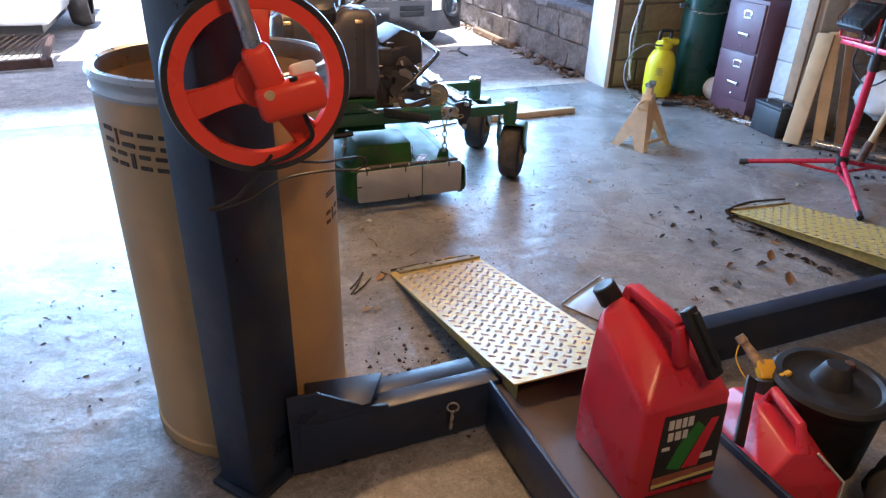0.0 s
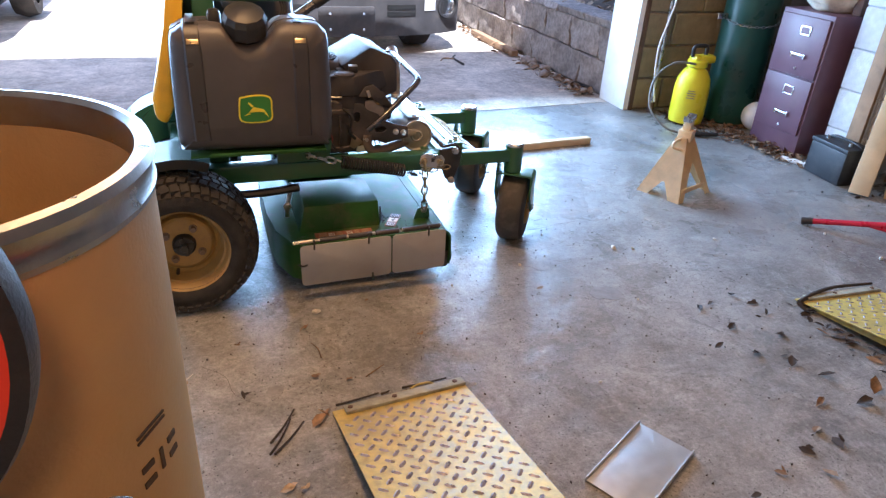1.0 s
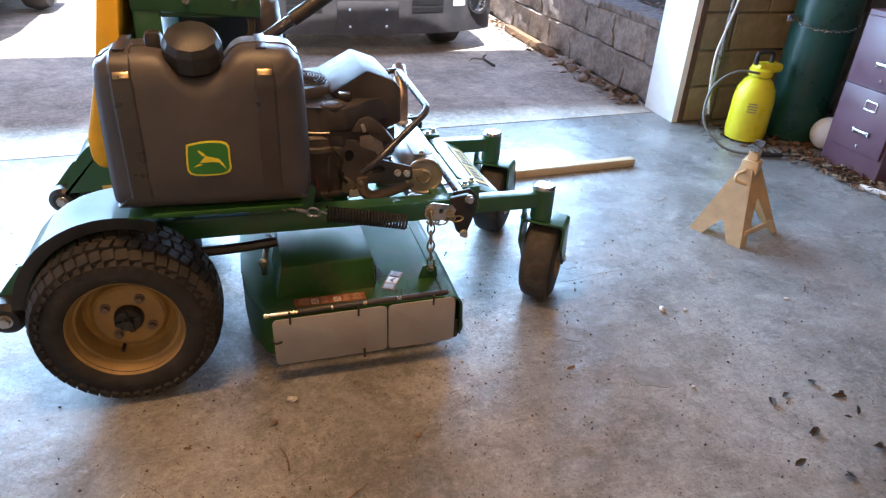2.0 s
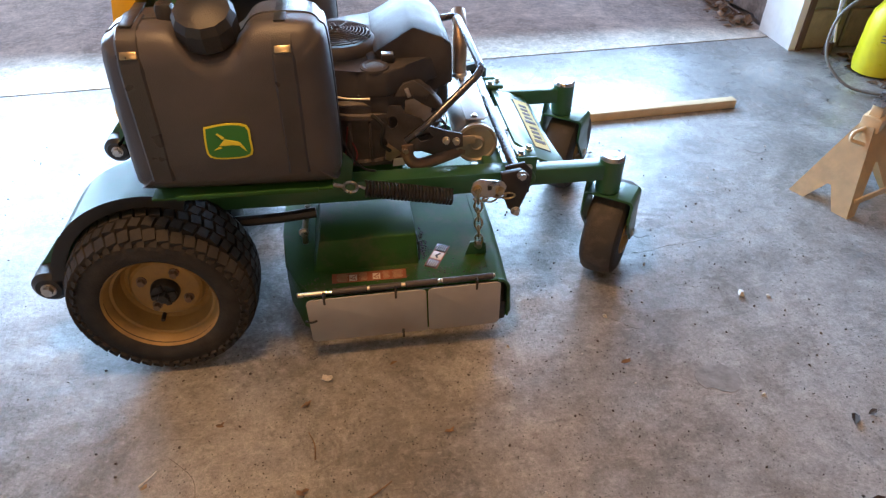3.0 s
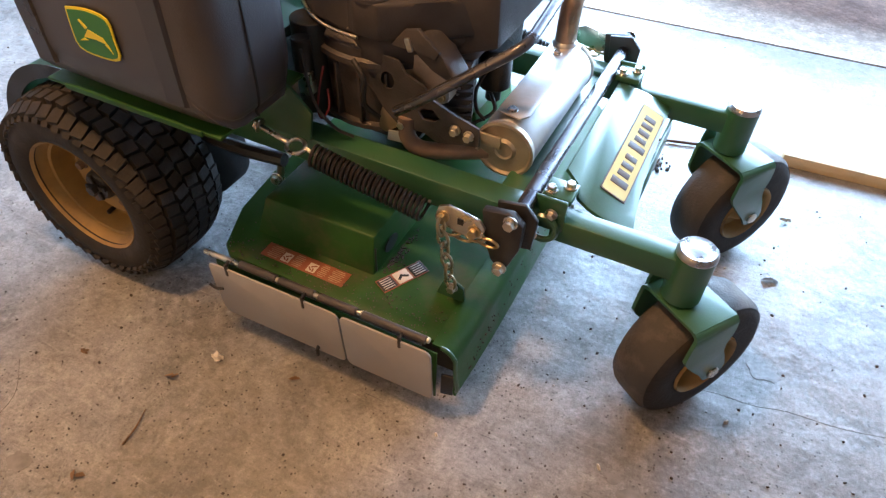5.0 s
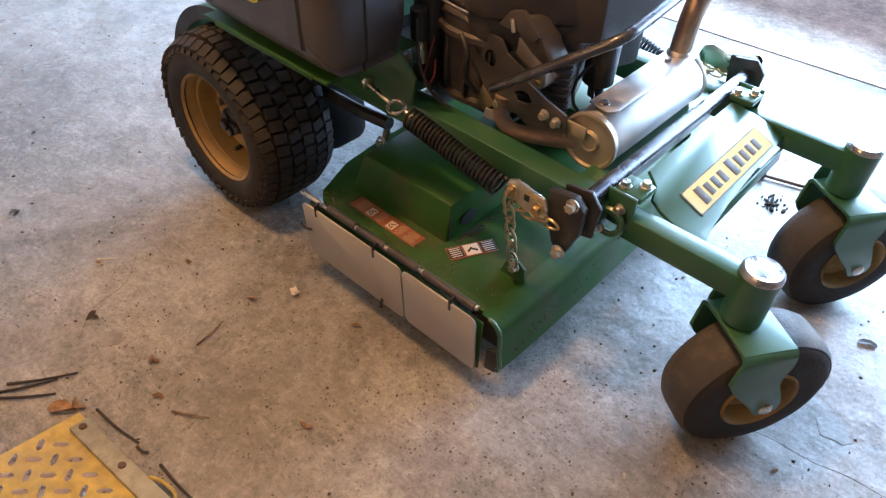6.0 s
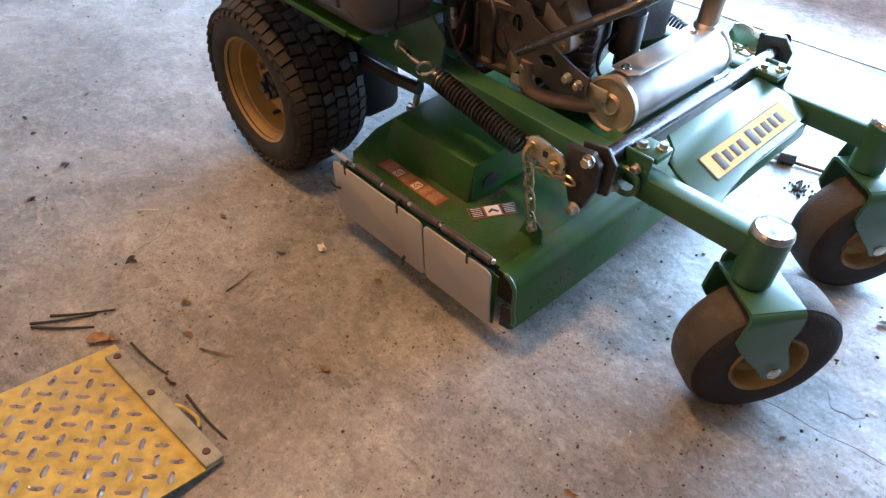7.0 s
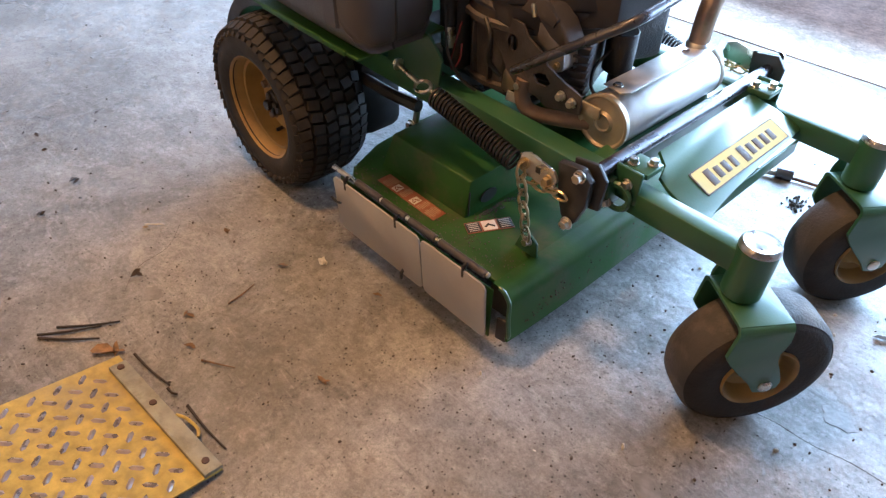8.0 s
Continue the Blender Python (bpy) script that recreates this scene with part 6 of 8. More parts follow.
# ---- measuring wheel hung on the post ----
WC = Vector((-0.136, -1.515, 0.948))
mw = thing("measuring_wheel", (WC.x, WC.y, WC.z - 0.14), "orange-red measuring wheel with a black tyre, hung on the post", "measuring wheel")
wm = Matrix.Translation(WC) @ frame_to((0.05, -1, 0.05))
WHEEL_SIZE = 1.06  # a wheel 0.30 m across
bm = bmesh.new()
lathe(bm, [(0.130, -0.012), (0.139, -0.013), (0.1415, -0.006), (0.1415, 0.006), (0.139, 0.013), (0.130, 0.012)], wm, 64, True)
part("tyre", bm, "black", mw, "thin black rubber tyre")
bm = bmesh.new()
lathe(bm, [(0.108, -0.010), (0.131, -0.012), (0.131, 0.012), (0.108, 0.010)], wm, 64, True)
lathe(bm, [(0, 0.016), (0.034, 0.014), (0.038, 0.008), (0.038, -0.012), (0, -0.012)], wm, 32)
part("wheel_rim", bm, "red_wheel", mw, "orange-red plastic wheel rim and hub")
for a in (88, 196, 308):
    bm = bmesh.new()
    mm = wm @ Matrix.Rotation(radians(a), 4, "Z")
    prism(bm, [(0.012, -0.026), (0.055, -0.014), (0.109, -0.024), (0.109, 0.024), (0.055, 0.014), (0.012, 0.026)], 0.018, mm @ Matrix.Translation((0, 0, -0.009)), 0.004)
    part("spoke", bm, "red_wheel", mw)
bm = bmesh.new()
cm = Matrix.Translation(WC + Vector((0.035, -0.042, -0.012))) @ Matrix.Rotation(radians(-12), 4, "Y")
box(bm, cm @ Vector((0.006, 0, -0.004)), (0.104, 0.050, 0.054), 0.014, cm.to_3x3().to_4x4(), 3)
box(bm, cm @ Vector((-0.020, 0.004, 0.043)), (0.044, 0.040, 0.078), 0.013, (cm @ Matrix.Rotation(radians(-8), 4, "Y")).to_3x3().to_4x4(), 3)
part("counter_housing", bm, "red_wheel", mw, "orange-red counter housing")
bm = bmesh.new()
box(bm, cm @ Vector((0.036, 0.018, 0.027)), (0.042, 0.018, 0.022), 0.008, cm.to_3x3().to_4x4(), 3)
part("counter_lens", bm, "white_trim", mw, "pale counter window")
part("dial", C(cm @ Vector((-0.024, -0.0255, 0.012)), cm @ Vector((-0.024, -0.0215, 0.012)), 0.008), "wood", mw, "small pale dial")
bm = bmesh.new()
cyl(bm, cm @ Vector((0.016, -0.012, 0.020)), cm @ Vector((0.016, -0.012, 0.0275)), 0.0065)
part("reset_knob", bm, "black", mw)
part("handle_tube", S([WC + Vector((-0.004, -0.04, 0.055)), WC + Vector((-0.022, -0.036, 0.13)), WC + Vector((-0.090, -0.02, 0.52))], 0.0130, 14, 0), "galv", mw, "grey aluminium handle tube")
part("kick_stand", S([WC + Vector((0.06, -0.03, -0.04)), WC + Vector((0.075, -0.028, -0.085)), WC + Vector((0.03, -0.026, -0.115)), WC + Vector((-0.02, -0.02, -0.13))], 0.004, 8, 0), "black", mw)
grow = Matrix.Translation(WC) @ Matrix.Scale(WHEEL_SIZE, 4) @ Matrix.Translation(-WC)
for ob in mw.children:
    ob.data.transform(grow)


# ---- fuel cans and black container by the runway ----
def hull(pts, bev):
    """A faceted moulded body: the hull of its corner points with softened edges."""
    b = bmesh.new()
    vs = [b.verts.new(p) for p in pts]
    r = bmesh.ops.convex_hull(b, input=vs)
    loose = [g for g in r["geom_interior"] if isinstance(g, bmesh.types.BMVert)] if r["geom_interior"] else []
    if loose:
        bmesh.ops.delete(b, geom=loose, context="VERTS")
    bmesh.ops.dissolve_limit(b, angle_limit=radians(4), verts=list(b.verts), edges=list(b.edges))
    bmesh.ops.bevel(b, geom=list(b.edges), offset=bev, segments=3, affect="EDGES", profile=0.6)
    return b


def settle(ob, dx, dy):
    """Sets a finished thing down at its place on the floor."""
    ob.location += Vector((dx, dy, 0))


def tilt_bar(a, b_, w, t, bev=0.004):
    a, b_ = Vector(a), Vector(b_)
    d = (b_ - a).normalized()
    x = Vector((1, 0.25, 0))
    x = (x - d * x.dot(d)).normalized()
    m = Matrix((x, d.cross(x), d)).transposed().to_4x4()
    return B((a + b_) / 2, (w, t, (b_ - a).length), bev, m)


ZB = 0.143
can = thing("fuel_can", (0.60, -1.78, ZB), "large red plastic fuel can standing on the lift runway", "fuel can")
cpts = [(0.490, -1.680, ZB), (0.496, -1.884, ZB), (0.712, -1.884, ZB), (0.705, -1.680, ZB),
        (0.486, -1.690, 0.30), (0.512, -1.868, 0.366), (0.712, -1.868, 0.372), (0.500, -1.740, 0.402), (0.712, -1.740, 0.402),
        (0.506, -1.676, 0.470), (0.690, -1.676, 0.460), (0.552, -1.664, 0.500), (0.640, -1.664, 0.495), (0.560, -1.700, 0.492), (0.636, -1.700, 0.488), (0.575, -1.815, 0.432), (0.640, -1.815, 0.428)]
part("body", hull(cpts, 0.009), "can_red", can, "red moulded plastic body with flat facets", angle=40)
bm = bmesh.new()
for a, b_ in (((0.582, -1.668, 0.490), (0.585, -1.674, 0.522)), ((0.585, -1.672, 0.518), (0.605, -1.806, 0.504)), ((0.605, -1.806, 0.508), (0.609, -1.826, 0.425))):
    q = tilt_bar(a, b_, 0.030, 0.024, 0.006)
    q.verts.ensure_lookup_table()
    tmp = bpy.data.meshes.new("grip")
    q.to_mesh(tmp)
    q.free()
    bm.from_mesh(tmp)
    bpy.data.meshes.remove(tmp)
part("grip", bm, "can_red", can, "red carrying grip over an open slot")
part("trigger_handle", tilt_bar((0.612, -1.806, 0.545), (0.650, -1.878, 0.428), 0.034, 0.018, 0.004), "bin_and_shade_black", can, "flat black nozzle bar")
part("trigger_rib", tilt_bar((0.618, -1.815, 0.540), (0.648, -1.872, 0.448), 0.014, 0.026, 0.003), "bin_and_shade_black", can)
bm = bmesh.new()
cyl(bm, (0.556, -1.652, 0.478), (0.536, -1.636, 0.514), 0.026, 0.025, 24, 0.003)
part("cap", bm, "bin_and_shade_black", can, "ribbed black cap")
# label on the near face: dark ground with plain bars and patches
lab = part("label", Pz([(0.548, 0.165), (0.705, 0.165), (0.706, 0.345), (0.560, 0.345)], 0.0015, axes((0, -1.8850, ZB), (1, 0, 0), (0, 0.0716, 0.9974)) @ Matrix.Translation((0, -ZB, 0))), "decal_hole_black", can, "dark printed label with plain bars and coloured patches")


def label_patch(pts, material):
    return part("print_bar", Pz(pts, 0.0012, axes((0, -1.8866, ZB), (1, 0, 0), (0, 0.0716, 0.9974)) @ Matrix.Translation((0, -ZB, 0))), material, lab)


for x0, x1, z0, z1 in ((0.570, 0.582, 0.312, 0.334), (0.586, 0.598, 0.312, 0.334), (0.602, 0.612, 0.312, 0.334), (0.616, 0.628, 0.312, 0.334), (0.572, 0.584, 0.284, 0.304), (0.589, 0.602, 0.284, 0.304), (0.607, 0.618, 0.284, 0.304), (0.562, 0.580, 0.262, 0.270), (0.660, 0.690, 0.220, 0.232)):
    label_patch([(x0, z0), (x1, z0), (x1, z1), (x0, z1)], "decal_white")
label_patch([(0.580, 0.215), (0.612, 0.205), (0.660, 0.300), (0.640, 0.318), (0.600, 0.262)], "logo_green")
label_patch([(0.618, 0.205), (0.655, 0.205), (0.690, 0.318), (0.672, 0.318)], "can_red")
label_patch([(0.550, 0.180), (0.704, 0.188), (0.704, 0.200), (0.550, 0.196)], "decal_orange")
label_patch([(0.550, 0.170), (0.704, 0.178), (0.704, 0.186), (0.550, 0.178)], "decal_yellow")

settle(can, -0.022, 0.022)

CRX = Matrix.Translation((0.916, -1.784, 0)) @ Matrix.Rotation(radians(-14), 4, "Z")
can2 = thing("fuel_can", (0.916, -1.784, 0), "smaller red fuel can with a yellow spout, standing on the floor", "fuel can")
c2 = [(-0.095, 0.150, 0), (0.085, 0.150, 0), (0.090, -0.150, 0), (-0.095, -0.150, 0), (-0.098, 0.140, 0.115), (0.090, 0.140, 0.115), (0.095, -0.140, 0.125), (-0.095, -0.140, 0.125), (-0.035, 0.130, 0.175), (0.045, 0.130, 0.175), (0.045, 0.03, 0.205), (-0.030, 0.03, 0.205), (0.030, -0.115, 0.190), (-0.025, -0.115, 0.190)]
part("body", hull([CRX @ Vector(p) for p in c2], 0.008), "can_red", can2, "red moulded plastic body", angle=40)
bm = bmesh.new()
sweep(bm, [CRX @ Vector(p) for p in ((0.006, 0.050, 0.195), (0.006, 0.035, 0.236), (0.004, -0.075, 0.232), (0.004, -0.110, 0.185))], 0.013, 10, 1)
part("grip", bm, "can_red", can2)
# pale strip from the near base corner up to the top
part("seam", S([CRX @ Vector(p) for p in ((0.096, -0.146, 0.004), (0.0945, -0.140, 0.126), (0.031, -0.117, 0.191))], 0.0035, 6, 1), "pale_bit", can2, "thin pale strip up the near corner")
part("strap", tilt_bar(CRX @ Vector((-0.03, 0.075, 0.245)), CRX @ Vector((-0.11, -0.055, 0.165)), 0.028, 0.008, 0.002), "bin_and_shade_black", can2, "black strap across the can")
bm = bmesh.new()
cyl(bm, CRX @ Vector((0.036, 0.090, 0.170)), CRX @ Vector((0.034, 0.112, 0.212)), 0.034, 0.030, 20, 0.003)
part("collar", bm, "bin_and_shade_black", can2, "black spout collar")
rc2 = CRX.to_3x3().to_4x4()
bm = bmesh.new()
box(bm, CRX @ Vector((0.036, 0.125, 0.226)), (0.044, 0.050, 0.026), 0.005, rc2 @ Matrix.Rotation(radians(35), 4, "X"))
box(bm, CRX @ Vector((0.068, 0.098, 0.222)), (0.040, 0.014, 0.032), 0.004, rc2 @ Matrix.Rotation(radians(25), 4, "Z"))
part("spout_base", bm, "yellow", can2, "yellow spout latch")
bm = bmesh.new()
cyl(bm, CRX @ Vector((0.028, 0.135, 0.232)), CRX @ Vector((0.000, 0.185, 0.268)), 0.015, 0.010, 16)
cyl(bm, CRX @ Vector((0.001, 0.183, 0.266)), CRX @ Vector((-0.008, 0.199, 0.278)), 0.013, 0.012, 16)
part("spout", bm, "leaf_pale", can2, "cream spout tip")
part("spout_cord", S([CRX @ Vector(p) for p in ((-0.004, 0.190, 0.268), (-0.022, 0.165, 0.235), (-0.010, 0.120, 0.205), (0.020, 0.100, 0.205))], 0.0018, 6), "yellow", can2)

BKX, BKY = 1.100, -1.757
bucket = thing("waste_container", (BKX, BKY, 0), "black plastic waste container with a dished lid", "container")
bm = bmesh.new()
lathe(bm, [(0, 0), (0.102, 0), (0.110, 0.01), (0.122, 0.205), (0.128, 0.21), (0.128, 0.222), (0, 0.222)], Matrix.Translation((BKX, BKY, 0)), 40)
part("body", bm, "bin_and_shade_black", bucket)
bm = bmesh.new()
lathe(bm, [(0.132, 0.212), (0.136, 0.226), (0.128, 0.236), (0.112, 0.238), (0.104, 0.230), (0.060, 0.226), (0.048, 0.230), (0.043, 0.240), (0.030, 0.272), (0.024, 0.278), (0.0, 0.280)], Matrix.Translation((BKX, BKY, 0)), 40)
lid_o = part("lid", bm, "bin_and_shade_black", bucket, "dished black lid with a centre cone")
part("lid_knob", C((BKX + 0.085, BKY + 0.03, 0.228), (BKX + 0.085, BKY + 0.03, 0.244), 0.012, seg=16), "rust_steel", lid_o)
bag_t = thing("bin_bag", (BKX, BKY - 0.22, 0), "black plastic sack slumped against the waste container", "bag")
bm = bmesh.new()
bmesh.ops.create_icosphere(bm, subdivisions=4, radius=1.0)
for v in bm.verts:
    n_ = 0.14 * noise.noise(v.co * 2.4 + Vector((7, 0, 0))) + 0.06 * noise.noise(v.co * 7)
    p = v.co * (1 + n_)
    v.co = Vector((BKX + 0.06 + p.x * 0.17, BKY - 0.27 + p.y * 0.12, max(0.001, 0.09 + p.z * 0.11)))
part("sack_body", bm, "bin_and_shade_black", bag_t, angle=60)

# ---- floor pieces between lift and mower ----
apl = thing("metal_plate", (0.99, -0.965, 0), "small bare aluminium plate with folded edges lying on the floor", "plate")
c0 = [Vector(p) for p in ((0.818, -0.970, 0), (1.064, -0.832, 0), (1.124, -0.940, 0), (0.940, -1.055, 0))]
xw = (c0[1] - c0[0]).normalized()
yw = Vector((-xw.y, xw.x, 0))
cm_ = (c0[0] + c0[1] + c0[2] + c0[3]) / 4
mpl = axes((cm_.x, cm_.y, 0), xw, yw)
part("sheet", B(mpl @ Vector((0, 0, 0.005)), (0.262, 0.145, 0.003), 0.0008, mpl.to_3x3().to_4x4()), "alu", apl)
for yy in (-0.072, 0.072):
    part("fold", B(mpl @ Vector((0, yy, 0.008)), (0.262, 0.004, 0.014), 0.001, mpl.to_3x3().to_4x4()), "alu", apl)

stud = thing("timber", (1.80, 1.208, 0), "short length of pale sawn timber lying on the floor", "timber")
part("board", B((1.680, 1.154, 0.019), (0.78, 0.040, 0.036), 0.003, Matrix.Rotation(radians(4.5), 4, "Z")), "wood", stud)

socket = thing("socket_wrench", (0.95, 1.04, 0), "dark socket on a long steel extension bar lying on the floor", "wrench")
part("socket_head", C((0.885, 1.018, 0.016), (0.925, 1.035, 0.016), 0.016, seg=20), "bar", socket)
part("extension", C((0.885, 1.018, 0.012), (0.83, 0.99, 0.012), 0.008, seg=14), "galv", socket)
part("rod", C((0.92, 1.035, 0.008), (1.22, 1.13, 0.006), 0.0045, seg=10), "rust_steel", socket)


# ---- jack stand ----
def jack_stand():
    c = Vector((2.135, 0.535, 0))
    js = thing("jack_stand", c, "tan painted steel jack stand with a bare saddle", "jack stand")
    hgt = 0.26
    corners = [Vector(p) for p in ((1.960, 0.546, 0), (2.050, 0.351, 0), (2.295, 0.446, 0), (2.215, 0.640, 0))]
    cc = sum(corners, Vector()) / 4
    tops = [cc + (k - cc).normalized() * 0.040 + Vector((0.015, 0.02, hgt)) for k in corners]
    # four side panels, each an inverted V with an angle leg down each corner
    for i in range(4):
        a, b = corners[i], corners[(i + 1) % 4]
        ta, tb = tops[i], tops[(i + 1) % 4]
        e = (b - a).normalized()
        rise = (0.26, 0.60, 0.26, 0.60)[i]
        apex = (a + b) / 2 * (1 - rise) + (ta + tb) / 2 * rise
        bm = bmesh.new()
        pts = [a, a + e * 0.055, apex - e * 0.006, apex + e * 0.006, b - e * 0.055, b, tb, ta]
        if i == 1:
            lowr = [a, a + e * 0.040, apex * 0.96 + a * 0.04, apex * 0.96 + b * 0.04, b - e * 0.040, b, tb, ta]
            pts = lowr
        vs = [bm.verts.new(p) for p in pts]
        bm.faces.new((vs[0], vs[1], vs[2], vs[7]))
        bm.faces.new((vs[2], vs[3], vs[6], vs[7]))
        bm.faces.new((vs[3], vs[4], vs[5], vs[6]))
        bmesh.ops.solidify(bm, geom=list(bm.faces), thickness=0.005)
        part("side_panel", bm, "jack", js)
        if i == 1:
            part("brace", B((a + b) / 2 + Vector((0, 0, 0.045)) + (cc - (a + b) / 2) * 0.16, ((b - a).length * 0.72, 0.008, 0.022), 0.002, axes((0, 0, 0), e, (0, 0, 1)).to_3x3().to_4x4() @ Matrix.Rotation(radians(90), 4, "X")), "jack", js)
    top = sum(tops, Vector()) / 4
    bm = bmesh.new()
    box(bm, top + Vector((0, 0, 0.005)), (0.062, 0.062, 0.05), 0.005, Matrix.Rotation(radians(35), 4, "Z"))
    part("collar", bm, "jack", js)
    part("ratchet_bar", B(top + Vector((0, 0, 0.04)), (0.042, 0.036, 0.07), 0.003, Matrix.Rotation(radians(35), 4, "Z")), "jack", js)
    bm = bmesh.new()
    prism(bm, [(-0.036, 0.0), (0.036, 0.0), (0.040, 0.026), (0.026, 0.020), (0.0, 0.012), (-0.026, 0.020), (-0.040, 0.026)], 0.036, Matrix.Translation(top + Vector((0, 0, 0.070))) @ Matrix.Rotation(radians(35), 4, "Z") @ axes((0, 0.018, 0), (1, 0, 0), (0, 0, 1)), 0.002)
    part("saddle", bm, "galv", js, "bare steel saddle")
    part("release_lever", S([top + Vector((-0.03, -0.01, -0.01)), top + Vector((-0.075, -0.02, -0.02)), top + Vector((-0.085, -0.03, -0.04)), top + Vector((-0.03, -0.045, -0.055))], 0.006, 10, 0), "jack", js)


jack_stand()

# ---- things along the side wall ----
spx, spy = 2.895, 1.44
spr_t = thing("pump_sprayer", (spx, spy, 0), "bright lime-yellow pump sprayer with a black handle and grey hose", "sprayer")
bm = bmesh.new()
lathe(bm, [(0, 0.012), (0.075, 0.004), (0.098, 0.012), (0.104, 0.05), (0.103, 0.22), (0.094, 0.275), (0.070, 0.318), (0.050, 0.335), (0.046, 0.362), (0, 0.362)], Matrix.Translation((spx, spy, 0)), 40)
part("bottle", bm, "lime", spr_t)
bm = bmesh.new()
lathe(bm, [(0.054, 0.340), (0.060, 0.345), (0.060, 0.375), (0.050, 0.385), (0, 0.388)], Matrix.Translation((spx, spy, 0)), 24)
box(bm, (spx + 0.03, spy, 0.385), (0.15, 0.075, 0.050), 0.018)
part("funnel_top", bm, "lime", spr_t)
part("pump_handle", S([(spx - 0.045, spy, 0.40), (spx - 0.05, spy, 0.46), (spx + 0.05, spy, 0.462), (spx + 0.045, spy, 0.40)], 0.012, 10, 0), "black", spr_t, "black pump handle")
bm = bmesh.new()
for q in range(4):
    a = radians(232 + 0.0)
    wq = (0.05, 0.065, 0.055, 0.06)[q]
    m = Matrix.Translation((spx + 0.1045 * math.cos(a), spy + 0.1045 * math.sin(a), 0.215 - 0.014 * q)) @ Matrix.Rotation(a + math.pi / 2, 4, "Z")
    box(bm, m.translation, (wq * 0.8, 0.004, 0.004), 0, m.to_3x3().to_4x4())
pieces("print_bar", bm, "hose", spr_t)
part("hose", S([(spx - 0.02, spy - 0.04, 0.36), (2.72, 1.42, 0.37), (2.60, 1.42, 0.28), (2.56, 1.36, 0.13), (2.63, 1.26, 0.03), (2.76, 1.18, 0.012)], 0.0065, 10), "hose", spr_t, "looping grey hose")
part("wand", C((2.76, 1.18, 0.014), (2.90, 1.14, 0.016), 0.013, 0.011), "black", spr_t, "black spray wand grip")
part("lance", C((2.90, 1.14, 0.014), (3.08, 1.12, 0.010), 0.004), "rust_steel", spr_t)

gx, gy, gr = 3.22, 1.46, 0.155
gas = thing("gas_cylinder", (gx, gy, 0), "tall dark green steel gas cylinder chained to the wall", "gas cylinder")
bm = bmesh.new()
lathe(bm, [(0, 0), (gr - 0.01, 0), (gr, 0.012), (gr, 1.18), (gr * 0.9, 1.28), (gr * 0.62, 1.36), (0.045, 1.39), (0.045, 1.43), (0, 1.43)], Matrix.Translation((gx, gy, 0)), 48)
part("body", bm, "cyl_green", gas)
bm = bmesh.new()
cyl(bm, (gx, gy, 1.43), (gx, gy, 1.50), 0.018)
cyl(bm, (gx - 0.04, gy, 1.475), (gx + 0.04, gy, 1.475), 0.012)
part("valve", bm, "brass_zinc", gas)
bm = bmesh.new()
for k in range(22):
    a = radians(165 + 150 * k / 21)
    c = Vector((gx + (gr + 0.006) * math.cos(a), gy + (gr + 0.006) * math.sin(a), 0.615 - 0.03 * math.sin(math.pi * k / 21)))
    tdir = Vector((-math.sin(a), math.cos(a), 0))
    side = Vector((0, 0, 1)) if k % 2 else Vector((math.cos(a), math.sin(a), 0))
    ring(bm, [c + tdir * 0.013 * math.cos(2 * math.pi * q / 12) + side * 0.006 * math.sin(2 * math.pi * q / 12) for q in range(12)], 0.002, 5)
part("chain", bm, "galv", gas, "restraining chain round the cylinder")
bm = bmesh.new()
box(bm, (gx - gr - 0.03, gy + 0.02, 0.622), (0.07, 0.006, 0.03), 0.001)
part("chain_bracket", bm, "galv", gas)


def file_cabinet():
    x0, x1, y0, y1, h = 3.098, 3.70, 0.765, 1.105, 0.735
    cab = thing("filing_cabinet", ((x0 + x1) / 2, (y0 + y1) / 2, 0), "maroon two-drawer steel filing cabinet, dusty", "filing cabinet")
    part("body", span(x0 + 0.004, x1, y0, y1, 0.0, h, 0.004), "cabinet", cab)
    for z0, z1 in ((0.115, 0.405), (0.415, 0.712)):
        d = part("drawer", span(x0 - 0.010, x0 + 0.006, y0 + 0.012, y1 - 0.012, z0, z1, 0.004), "cabinet", cab)
        ym = (y0 + y1) / 2 - 0.025
        bm = bmesh.new()
        zc = z1 - 0.070
        for a, b, c, e in ((-0.034, 0.034, 0.017, 0.023), (-0.034, 0.034, -0.023, -0.017), (-0.034, -0.028, -0.023, 0.023), (0.028, 0.034, -0.023, 0.023)):
            span(x0 - 0.015, x0 - 0.009, ym + a, ym + b, zc + c, zc + e, 0.001, bm)
        part("label_holder", bm, "chrome", d, "chrome label holder")
        part("label_card", span(x0 - 0.0115, x0 - 0.0098, ym - 0.035, ym + 0.035, zc - 0.02, zc + 0.02, 0), "cabinet", d)
        bm = bmesh.new()
        zh = z1 - 0.190
        box(bm, (x0 - 0.024, ym + 0.0, zh), (0.010, 0.080, 0.014), 0.004)
        for yy in (-0.040, 0.040):
            box(bm, (x0 - 0.015, ym + yy, zh - 0.004), (0.018, 0.012, 0.024), 0.003)
        part("handle", bm, "chrome", d, "chrome drawer pull")
        part("lock", C((x0 - 0.016, ym, z1 - 0.261), (x0 - 0.008, ym, z1 - 0.261), 0.008, seg=14), "chrome", d)
    return cab


